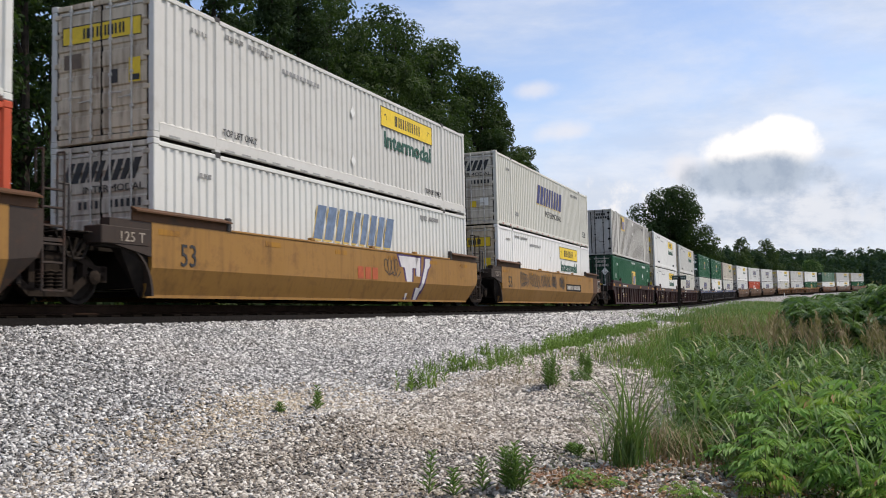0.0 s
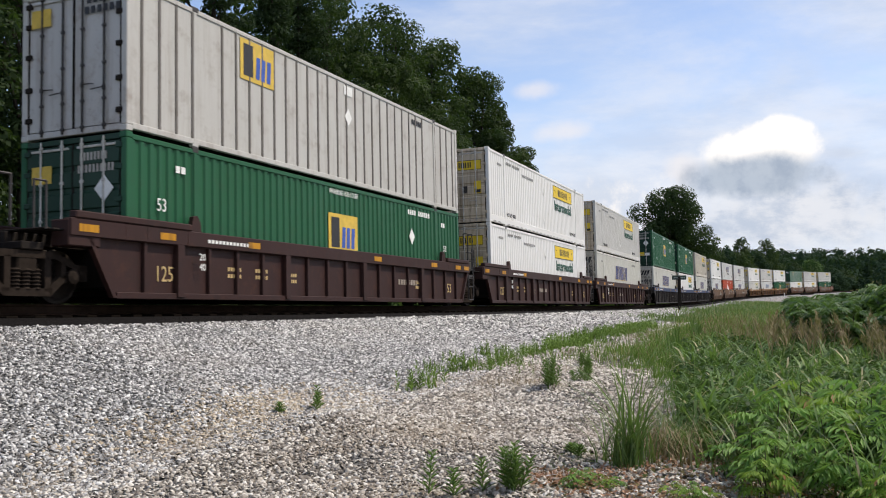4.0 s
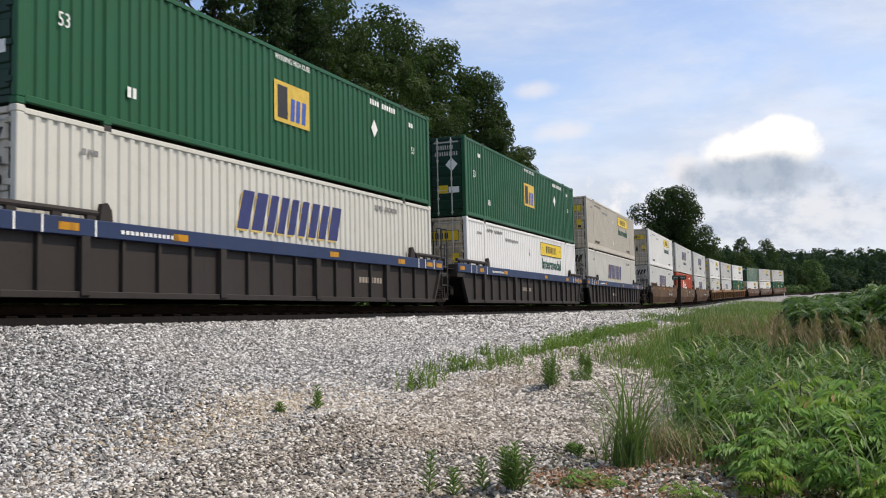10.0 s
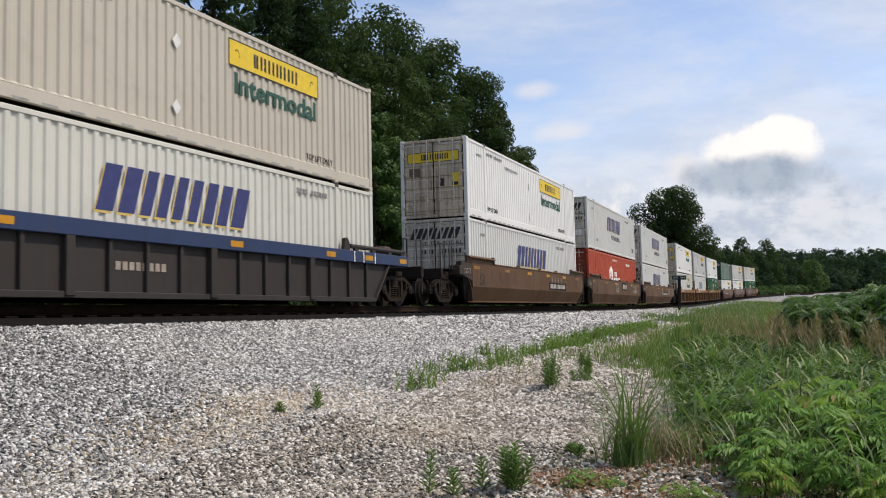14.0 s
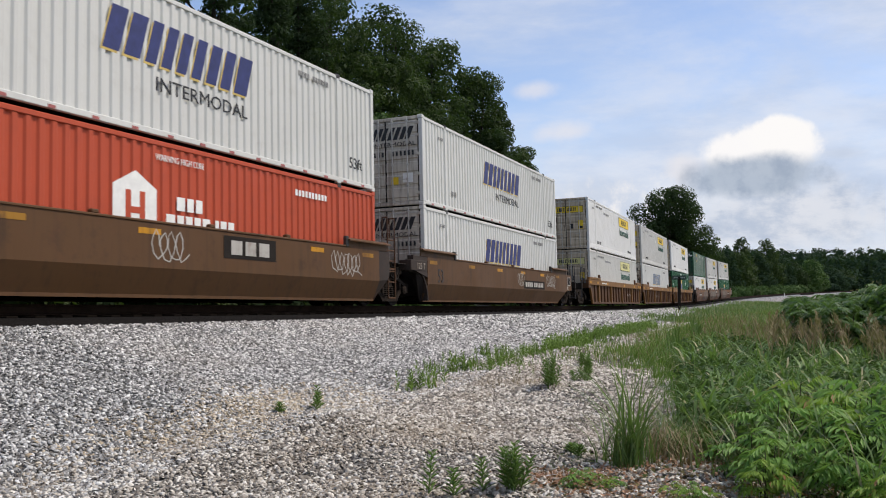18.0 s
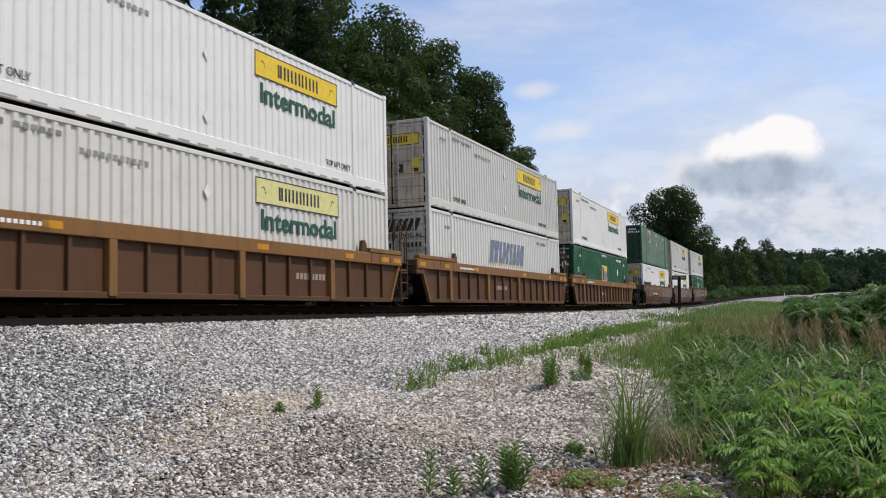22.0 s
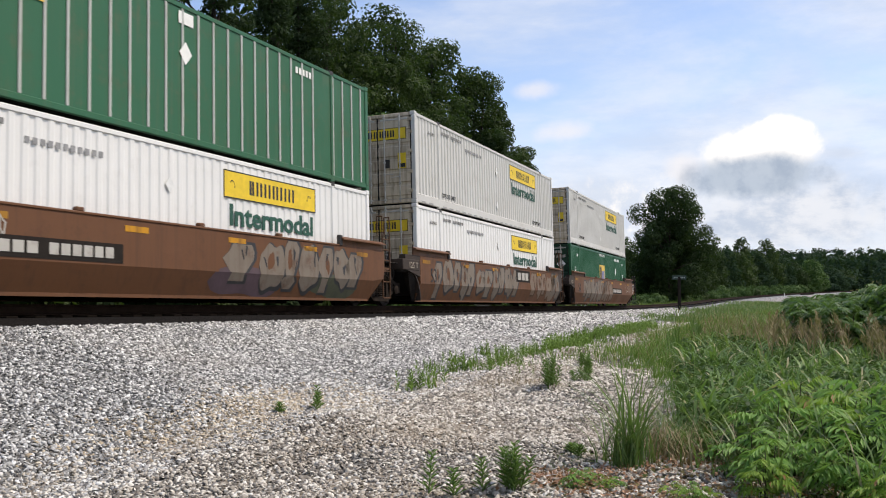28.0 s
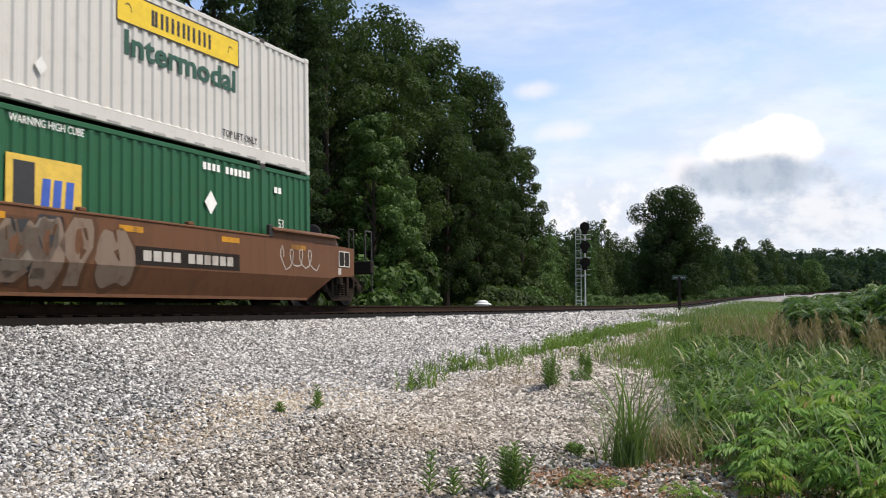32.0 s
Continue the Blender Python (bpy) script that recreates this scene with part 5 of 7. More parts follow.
def build_signal():
    """A tall colour-light signal with a ladder behind the track."""
    x, y = 75.2, 20.8
    z = lay(x, y)
    alu = plain("galvanised_mast", (0.55, 0.56, 0.55), 0.45, 0.4)
    s = thing("signal_mast", "tall silver railway signal mast with black hooded heads", "railway signal", m=Matrix.Translation((x, y, z)) @ pose(0, 0, 0, 0, 0, 195))
    part("mast", G().tube((0, 0, -0.1), (0, 0, 7.9), 0.075, 12, 0.06), alu, s)
    part("base", G().rbox(-0.3, 0.3, -0.3, 0.3, -0.2, 0.35, 0.03), alu, s)
    for h, k in ((7.6, 0), (6.0, 1), (4.6, 2)):
        b = part("signal_head", G().rbox(0.12, 0.3, -0.22, 0.22, h - 0.45, h + 0.45, 0.04), BLACK, s, "black signal head")
        part("target", G().lathe([(0.42, 0), (0.42, 0.02)], "x", 20, (0.31, 0, h + 0.18)), BLACK, b)
        for dz in (-0.22, 0.18):
            part("hood", G().tube((0.31, 0, h + dz), (0.58, 0, h + dz), 0.12, 12, 0.13), BLACK, b)
        part("bracket", G().box(0.0, 0.14, -0.05, 0.05, h - 0.1, h + 0.1), alu, b)
    lad = part("ladder", G().tube((-0.1, -0.34, 0.1), (-0.1, -0.34, 7.6), 0.04, 6), alu, s)
    part("ladder_rail", G().tube((-0.1, -0.78, 0.1), (-0.1, -0.78, 7.6), 0.04, 6), alu, lad)
    for k in range(24):
        part("rung", G().tube((-0.1, -0.34, 0.4 + k * 0.3), (-0.1, -0.78, 0.4 + k * 0.3), 0.02, 5), alu, lad)
    for h in (1.5, 3.6, 5.1, 6.7):
        part("ladder_bracket", G().box(-0.1, -0.05, -0.8, 0.05, h, h + 0.07), alu, lad)
    for h in (3.75, 5.2, 6.8):
        part("platform", G().rbox(-0.5, 0.1, -0.8, 0.5, h - 0.05, h, 0.01), alu, s, "small steel service platform")
    for h in (4.2, 5.7, 7.2):
        part("cage_hoop", G().bend([(0.1, -0.78, h), (-0.5, -0.8, h), (-0.55, 0.45, h), (0.1, 0.5, h)], 0.022, 5), alu, s)


def build_post():
    x, y = 60.5, 10.45
    z = lay(x, y)
    p = thing("trackside_sign", "small dark sign plate on a black steel post", "sign", m=Matrix.Translation((x, y, z)) @ pose(0, 0, 0, 0, 0, 12))
    part("post", G().rbox(-0.09, 0.09, -0.1, 0.1, -0.3, 2.25, 0.012), BLACK, p)
    pl = part("plate", G().rbox(-0.085, -0.062, -0.45, 0.45, 2.05, 2.33, 0.008), plain("dark_green_plate", (0.02, 0.045, 0.035), 0.5), p, "dark green plate with a row of pale bars")
    g = G()
    for k in range(7):
        g.box(-0.089, -0.086, -0.36 + k * 0.105, -0.29 + k * 0.105, 2.15, 2.23)
    part("plate_row", g, plain("dim_mark", (0.28, 0.32, 0.3)), pl)["kind"] = "stuff"


def build_dome():
    x, y = 42.3, 16.95
    z = lay(x, y)
    d = thing("trackside_cover", "low white domed metal cover standing beside the rails", "equipment cover", m=Matrix.Translation((x, y, z)))
    wh = plain("white_enamel", (0.78, 0.8, 0.8), 0.4, 0, 0.08)
    part("pedestal", G().rbox(-0.25, 0.25, -0.25, 0.25, -0.1, 0.42, 0.03), wh, d)
    part("brim", G().lathe([(0.30, 0.40), (0.44, 0.44), (0.45, 0.47), (0.30, 0.54)], "z", 24), wh, d, smooth=True)
    part("cap", G().lathe([(0.30, 0.53), (0.26, 0.61), (0.15, 0.66), (0.03, 0.675)], "z", 24), wh, d, smooth=True)


def build_culvert():
    """A dark timber kerb with a white stake where the line crosses a ditch far off."""
    c = thing("culvert_parapet", "long dark timber parapet low beside the far track", "parapet", m=on_track(255, 275) @ Matrix.Translation((0, -4.6, 0)))
    part("beam", G().rbox(-9, 9, -0.2, 0.2, -0.75, -0.15, 0.03), TIE, c)
    for x in (-8, -4, 0, 4, 8):
        part("pile", G().tube((x, 0, -1.6), (x, 0, -0.7), 0.17, 8), TIE, c)
    p = thing("marker_stake", "short white painted stake beside the far ballast", "stake", m=on_track(236, 238) @ Matrix.Translation((0, -3.6, 0)))
    part("stake", G().rbox(-0.09, 0.09, -0.09, 0.09, -1.2, 0.35, 0.02), WHITE, p)


build_signal(), build_post(), build_dome(), build_culvert()

# ---- woods ----
BARK = plain("bark", (0.045, 0.036, 0.029), 0.95, 0, 0.4, 5.0, 0.15)
LEAF = {
    "oak": leafy("oak_leaf", (0.016, 0.034, 0.011), (0.066, 0.094, 0.031), 0.24, None, 0.15),
    "dark": leafy("dark_leaf", (0.013, 0.028, 0.011), (0.040, 0.062, 0.025), 0.22, None, 0.1),
    "light": leafy("light_leaf", (0.036, 0.085, 0.019), (0.092, 0.160, 0.042), 0.30, None, 0.25),
    "pine": leafy("pine_needles", (0.015, 0.031, 0.014), (0.038, 0.060, 0.027), 0.15, None, 0.08),
    "young": leafy("young_leaf", (0.030, 0.068, 0.021), (0.075, 0.130, 0.045), 0.26, None, 0.1),
    "far": leafy("far_leaf", (0.014, 0.032, 0.020), (0.035, 0.060, 0.036), 0.15, None, 0.04),
}


def leaves(cs, rs, n, size, rng, flat=0.0, squash=0.85, wild=0.42, slim=0.55):
    """Leaf blades scattered through the shells of clumps; returns vertices and faces."""
    cs, rs = np.asarray(cs), np.asarray(rs)
    w = rs ** 2
    k = rng.choice(len(cs), n, p=w / w.sum())
    d = rng.normal(size=(n, 3))
    d /= np.linalg.norm(d, axis=1)[:, None]
    rad = rs[k] * (0.55 + 0.5 * rng.random(n) ** 0.6)
    pos = cs[k] + d * rad[:, None] * np.array([1, 1, squash])
    nrm = d * 0.9 + rng.normal(size=(n, 3)) * wild + np.array([0, 0, 0.35 + flat])
    nrm /= np.linalg.norm(nrm, axis=1)[:, None]
    t = np.cross(nrm, rng.normal(size=(n, 3)))
    t /= np.linalg.norm(t, axis=1)[:, None]
    b = np.cross(nrm, t)
    s = size * (0.6 + 0.8 * rng.random(n))[:, None]
    v = np.stack([pos - t * s, pos - b * s * slim + nrm * s * 0.12, pos + t * s, pos + b * s * slim - nrm * s * 0.12], 1).reshape(-1, 3)
    f = np.arange(4 * n).reshape(-1, 4)
    return v, f


def np_mesh(name, v, f, mat):
    me = bpy.data.meshes.new(name)
    me.vertices.add(len(v))
    me.vertices.foreach_set("co", np.asarray(v, np.float32).ravel())
    k = f.shape[1]
    me.loops.add(f.size)
    me.loops.foreach_set("vertex_index", f.astype(np.int32).ravel())
    me.polygons.add(len(f))
    me.polygons.foreach_set("loop_start", np.arange(0, f.size, k, dtype=np.int32))
    me.polygons.foreach_set("loop_total", np.full(len(f), k, np.int32))
    me.materials.append(mat)
    me.update(calc_edges=True)
    return me


def tree(x, y, h, r, leaf, seed, n=5200, size=0.24, low=0.22, label="", pine=False):
    """Trunk, limbs and an uneven crown."""
    rng = np.random.default_rng(seed)
    z = lay(x, y, -0.15)
    t = thing("tree", label or "tall leafy tree in the wood edge", "tree", "trees behind the track", m=Matrix.Translation((x, y, z)))
    g = G()
    lean = rng.normal(size=2) * 0.02 * h
    tr = max(0.12, h * 0.016)
    pts = [Vector((lean[0] * a * a, lean[1] * a * a, h * a * 0.92)) for a in (0, 0.25, 0.5, 0.75, 1)]
    for i in range(4):
        g.tube(pts[i], pts[i + 1], tr * (1 - i * 0.22), 8, tr * (1 - (i + 1) * 0.22))
    part("trunk", g, BARK, t)
    cs, rs = [], []
    m = 46 if pine else 58
    for k in range(m):
        a = low + (0.97 - low) * (k + rng.random()) / m
        # wide in the middle, narrower to the top
        spread = r * (math.sin(math.pi * min(1, (a - low) / (1 - low) * 0.78 + 0.2)) ** 0.7 if not pine else (1.12 - a))
        ang = k * 2.4 + rng.random() * 0.9
        dist = spread * ((0.08 + 0.85 * rng.random()) if pine else (0.3 + 0.68 * rng.random()))
        c = (lean[0] * a * a + dist * math.cos(ang), lean[1] * a * a + dist * math.sin(ang), h * a)
        cs.append(c)
        rs.append(r * ((0.13 + 0.17 * rng.random()) if not pine else 0.16 + 0.13 * rng.random()))
        if k % (3 if pine else 5) == 0:
            g = G()
            base = Vector((lean[0] * a * a, lean[1] * a * a, h * max(0.1, a - 0.12)))
            g.tube(base, base.lerp(Vector(c), 0.55) + Vector((0, 0, 0.15)), tr * 0.35, 5, tr * 0.2)
            g.tube(base.lerp(Vector(c), 0.55) + Vector((0, 0, 0.15)), Vector(c), tr * 0.2, 5, tr * 0.08)
            part("limb", g, BARK, t)
    v, f = leaves(cs, rs, n, size * (1.35 if pine else 1.0), rng, 0.0 if not pine else 0.2, 0.8 if not pine else 0.6, 0.7 if pine else 0.42, 0.26 if pine else 0.55)
    part("crown", np_mesh("crown", v, f, LEAF[leaf]), None, t)
    return t


BROAD = "tall broad-leaved tree with a dense dark green crown"
FRESH = "slender young tree with fresh bright green leaves"
PINE = "tall dark pine with ragged needle clumps"
BUSH = "leafy green shrub at the foot of the wood"
TREES = [  # x, y, height, crown radius, leaf, label, low
    (65.5, 25.2, 14.6, 2.6, "dark", BROAD, 0.16), (70, 28.6, 19.6, 4.0, "oak", BROAD, 0.15), (66, 30.6, 22.0, 4.2, "oak", BROAD, 0.15),
    (73.0, 30.6, 21.0, 4.0, "dark", BROAD, 0.15), (76.0, 30.6, 16.5, 3.6, "oak", BROAD, 0.12), (74.0, 28.0, 15.5, 2.9, "oak", BROAD, 0.1), (74.6, 26.2, 14.4, 2.9, "oak", BROAD, 0.1), (60.5, 29.0, 20.5, 4.2, "oak", BROAD, 0.12), (56.0, 30.5, 22.0, 4.4, "dark", BROAD, 0.12), (48.5, 29.5, 20.5, 4.2, "dark", BROAD, 0.12),
    (52.5, 27.2, 19.4, 4.2, "oak", BROAD, 0.12), (57, 25.5, 13.5, 3.4, "dark", BROAD, 0.1), (61.5, 25, 12.0, 3.2, "dark", BROAD, 0.08), (46, 24.8, 15.5, 3.2, "oak", BROAD, 0.15), (41.0, 22.4, 11.0, 2.3, "light", FRESH, 0.12), (43.5, 22.6, 7.5, 1.9, "light", FRESH, 0.1),
    (43.1, 26.6, 18.0, 3.8, "oak", BROAD, 0.15), (37.5, 24.6, 16.5, 3.3, "pine", PINE, 0.03), (34.0, 23.6, 15.5, 3.2, "pine", PINE, 0.03), (29.7, 23.2, 16, 3.2, "pine", PINE, 0.03),
    (26.6, 24, 16.5, 3.3, "pine", PINE, 0.03), (23.5, 23.6, 16.5, 3.4, "pine", BROAD, 0.03), (20.4, 23.6, 16, 3.4, "dark", BROAD, 0.12), (17.2, 23.4, 15.5, 3.4, "dark", BROAD, 0.1), (13.6, 23.8, 15, 3.4, "dark", BROAD, 0.1), (9.5, 24, 15, 3.4, "dark", BROAD, 0.1),
    (77, 38, 24, 4.4, "oak", BROAD, 0.1), (62, 37, 22, 4.4, "dark", BROAD, 0.1), (54, 35, 20, 4.2, "dark", BROAD, 0.1), (47, 33, 23.5, 4.4, "dark", BROAD, 0.1), (40, 32, 23, 4.4, "dark", BROAD, 0.1), (34, 31, 21, 4.2, "dark", BROAD, 0.1), (28, 31, 18, 4.0, "dark", BROAD, 0.1), (22, 31, 18, 4, "dark", BROAD, 0.1), (15, 31, 18, 4, "dark", BROAD, 0.1),
    (86, 36, 15, 3.6, "oak", BROAD, 0.08), (72.5, 30.5, 13.5, 3.4, "dark", BROAD, 0.06),
    (156.5, 28.6, 19.8, 8.6, "dark", "large round dark green tree standing beside the far track", 0.1), (163, 30, 15.5, 5.6, "dark", BROAD, 0.06),
    *[(4 + 5.2 * k, 37.5 + (k % 3) * 1.6, 17.5 + (k * 7 % 5) * 0.7, 4.4, "dark", BROAD, 0.03) for k in range(12)],
    (72.5, 27.8, 17.4, 2.7, "oak", BROAD, 0.1), (70.5, 29.5, 20.6, 3.4, "oak", BROAD, 0.2),
]
for _k, (_x, _y, _h, _r, _leaf, _lab, _low) in enumerate(TREES):
    _big = _x > 150
    tree(_x, _y, _h, _r, _leaf, 100 + _k, n=34000 if _big else ((13000 if _x < 36 else 20000) if _y < 29 else (9500 if _y < 36 else 3000)), size=0.19 if _big else ((0.10 if _x < 36 else 0.095) if _y < 29 else (0.15 if _y < 36 else 0.28)), low=_low, label=_lab, pine=_leaf == "pine")


def young_tree(x, y, h, r, leaf, seed, label, n=5000, size=0.17, taper=1.35):
    """A young tree that narrows to a ragged tip; a higher taper rounds the crown."""
    rng = np.random.default_rng(seed)
    t = thing("young_tree", label, "tree", "young trees beyond the track", m=Matrix.Translation((x, y, lay(x, y, -0.1))))
    part("trunk", G().tube((0, 0, 0), (0.1, 0, h * 0.9), 0.12, 6, 0.03), BARK, t)
    cs, rs = [], []
    for k in range(34):
        a = (k + rng.random()) / 34
        spread = r * (1.0 - 0.8 * a ** taper) * (0.75 + 0.5 * rng.random())
        ang = k * 2.4 + rng.random()
        cs.append((spread * 0.75 * math.cos(ang), spread * 0.75 * math.sin(ang), h * (0.06 + 0.9 * a)))
        rs.append(0.16 * r + 0.30 * spread)
    v, f = leaves(cs, rs, n, size, rng, wild=0.35)
    v[:, 2] = np.maximum(v[:, 2], 0.0)
    part("crown", np_mesh("crown", v, f, LEAF[leaf]), None, t)


def shrub(x, y, h, r, leaf, seed, label=BUSH, n=2600, size=0.17):
    rng = np.random.default_rng(seed)
    z = lay(x, y, -0.05)
    t = thing("shrub", label, "shrub", "shrubs behind the track", m=Matrix.Translation((x, y, z)))
    g = G()
    cs, rs = [], []
    for k in range(11):
        a, d = k * 2.4 + rng.random(), r * 0.75 * rng.random() ** 0.5
        c = (d * math.cos(a), d * math.sin(a), h * (0.18 + 0.72 * rng.random() * (1 - 0.4 * d / r)))
        cs.append(c)
        rs.append(r * (0.32 + 0.2 * rng.random()))
        g.tube((0.1 * math.cos(a), 0.1 * math.sin(a), 0), c, 0.03, 5, 0.012)
    part("stem", g, BARK, t)
    v, f = leaves(cs, rs, n, size, rng, wild=0.42 if x < 75 else 0.22)
    v[:, 2] = np.maximum(v[:, 2], 0.0)
    part("foliage", np_mesh("foliage", v, f, LEAF[leaf]), None, t)


_rs = random.Random(5)
for _k in range(34):
    _x = 12 + _k * 1.75
    if 45.5 < _x < 53.5:
        continue
    shrub(_x + _rs.uniform(-0.5, 0.5), float(line_y(_x)) + _rs.uniform(6.4, 8.2), _rs.uniform(2.2, 4.6) if _x < 50 else _rs.uniform(1.8, 3.4), _rs.uniform(1.2, 1.9), _rs.choice(["oak", "dark", "dark", "oak"] if _x < 36 else ["light", "oak", "oak"]), 300 + _k)
# the lower wood edge farther along
for _k in range(44):
    _x = 77 + _k * 3.4 + _rs.uniform(-1, 1)
    _q = 10.5 + 8 * _rs.random() + _k * 0.08
    _h = (0.088 * min(_x, 135) + 0.6) * (_rs.uniform(0.86, 1.06) if _k % 4 else _rs.uniform(0.6, 0.8))
    if abs(_x - 157) > 6:
        young_tree(_x, float(line_y(_x)) + _q, _h, _rs.uniform(1.9, 3.0), _rs.choice(["young", "light", "oak", "young"] if _k < 16 else ["oak", "far", "young", "dark"]), 400 + _k, "slender young broad-leaved tree in a low wood edge", 5200 if _k < 24 else 3200, 0.13 + 0.0015 * _k, _rs.choice((1.4, 1.9, 2.4)) if _k < 16 else 2.8)
for _k in range(34):
    _x = 80 + _k * 4.4
    if abs(_x - 157) > 6:
        young_tree(_x, float(line_y(_x)) + 19 + 5 * _rs.random(), 0.075 * min(_x, 130) * _rs.uniform(0.85, 1.05) + 0.5, _rs.uniform(2.4, 3.4), _rs.choice(["dark", "far", "young"]), 1400 + _k, "dark broad-leaved tree within a low wood", 2400, 0.24, 2.6)
for _k in range(52):
    _x = 78 + _k * 5.0
    shrub(_x, float(line_y(_x)) + _rs.uniform(6.5, 9.5), _rs.uniform(0.6, 1.5) + _k * 0.045, _rs.uniform(1.1, 1.9) + _k * 0.03, _rs.choice(["young", "light", "oak"]), 460 + _k, "low green shrub on the far bank", 1600, 0.17 + 0.002 * _k)
# bigger trees round the far curve
for _k, (_x, _y, _h, _r, _l) in enumerate([(190, 38, 13, 4, "oak"), (205, 36, 12, 4, "far"), (222, 34, 12, 4, "oak"), (236, 33, 13.5, 4.5, "dark"), (252, 32, 13, 4.5, "far"), (266, 30, 12, 4.5, "oak"), (277, 30, 17.0, 4.0, "oak"), (286, 27, 12.5, 4.5, "far"), (298, 25, 17.0, 4.6, "oak"), (312, 22, 11, 5, "far"), (322, 18.5, 10.0, 4.5, "dark"), (331, 13.5, 11.5, 4.6, "light"), (345, 15, 9, 5, "far"), (352, 8, 8.5, 5, "far")]):
    young_tree(_x, _y, _h, _r, _l, 500 + _k, "broad-leaved tree beside the distant curve", 5200, 0.3, 2.6)


def far_woods():
    """The wooded ridge that closes the view."""
    rng = np.random.default_rng(9)
    cs, rs = [], []
    for k in range(700):
        x = 400 + 330 * rng.random()
        y = -110 + 300 * rng.random()
        h = 11.5 + 6.5 * rng.random() ** 1.5
        z = lay(x, y)
        for j in range(4):
            cs.append((x + rng.normal() * 2, y + rng.normal() * 2, z + h * (0.12 + 0.25 * j)))
            rs.append(4.4 - 0.7 * j)
    v, f = leaves(cs, rs, 130000, 0.95, rng, wild=0.2)
    ob = new("far_woods", np_mesh("far_woods", v, f, LEAF["far"]))
    tagged(ob, "distant wooded ridge of mixed green trees", "woods", kind="stuff")


far_woods()


# ---- stones of the ballast ----
LUMP = (np.array([[1, 0, 0], [-1, 0, 0], [0, 1, 0], [0, -1, 0], [0, 0, 1], [0, 0, -1], [0.62, 0.62, 0.45], [-0.62, 0.6, 0.42], [0.6, -0.62, 0.45], [-0.6, -0.6, 0.5]]),
        np.array([[4, 6, 7], [4, 7, 9], [4, 9, 8], [4, 8, 6], [0, 2, 6], [2, 7, 6], [2, 1, 7], [1, 9, 7], [1, 3, 9], [3, 8, 9], [3, 0, 8], [0, 6, 8]]))
WEDGE = (np.array([[1, 0.2, -0.1], [-0.2, 1, -0.1], [-1, -0.2, -0.1], [0.2, -1, -0.1], [0.35, -0.25, 0.85], [-0.35, 0.25, 0.8]]),
         np.array([[0, 1, 4], [1, 5, 4], [1, 2, 5], [2, 3, 5], [3, 4, 5], [3, 0, 4]]))


def stone_shapes(x, q, size, rng, form):
    """Crushed stones at the given places, every one turned and shaped by chance."""
    n = len(x)
    base, faces = form
    k = len(base)
    y = q + line_y(x)
    s = size * (0.55 + 0.75 * rng.random(n) ** 1.5) * (1 + np.clip(x - 12, 0, 60) * 0.010)
    sh = base[None] * (0.6 + 0.75 * rng.random((n, k, 1))) * np.stack([0.75 + 0.6 * rng.random(n), 0.75 + 0.5 * rng.random(n), 0.5 + 0.4 * rng.random(n)], -1)[:, None, :]
    a = rng.random(n) * 6.283
    tl = rng.normal(size=(n, 2)) * (0.5 if k > 6 else 0.25)
    ca, sa = np.cos(a)[:, None], np.sin(a)[:, None]
    px, py, pz = sh[..., 0], sh[..., 1], sh[..., 2]
    px, py = px * ca - py * sa, px * sa + py * ca
    pz, px = pz * np.cos(tl[:, :1]) + px * np.sin(tl[:, :1]), px * np.cos(tl[:, :1]) - pz * np.sin(tl[:, :1])
    pz, py = pz * np.cos(tl[:, 1:]) + py * np.sin(tl[:, 1:]), py * np.cos(tl[:, 1:]) - pz * np.sin(tl[:, 1:])
    v = np.stack([px, py, pz], -1) * s[:, None, None] + np.stack([x, y, ground_z(x, y) + s * (0.05 + 0.35 * rng.random(n))], -1)[:, None, :]
    return v.reshape(-1, 3), (faces[None] + (np.arange(n) * k)[:, None, None]).reshape(-1, 3)


def scatter_stones(name, label, xr, qr, n, size, seed, tint, band=0.0):
    rng = np.random.default_rng(seed)
    x = xr[0] + (xr[1] - xr[0]) * rng.random(n) ** 1.5
    q = qr[0] + (qr[1] - qr[0]) * rng.random(n)
    if band:        # thickest along one line, thinning out on every side
        x = (xr[0] + xr[1]) / 2 + (xr[1] - xr[0]) * 0.24 * rng.normal(size=n)
        q = (qr[0] + qr[1]) / 2 + band * rng.normal(size=n) + 0.15 * np.sin(x * 2.1)
    y = q + line_y(x)
    # ragged limits of the loose stones
    keep = ((q > -6.1) | (x < 36 + 4 * rng.random(n))) & (x > 0.80 * y - 0.7 - 0.5 * rng.random(n))
    x, q = x[keep], q[keep]
    near = x < 9.6
    v1, f1 = stone_shapes(x[near], q[near], size, rng, LUMP)
    v2, f2 = stone_shapes(x[~near], q[~near], size * 1.08, rng, WEDGE)
    ob = new(name, np_mesh(name, np.concatenate([v1, v2]), np.concatenate([f1, f2 + len(v1)]), tint))
    tagged(ob, label, "gravel", kind="stuff")


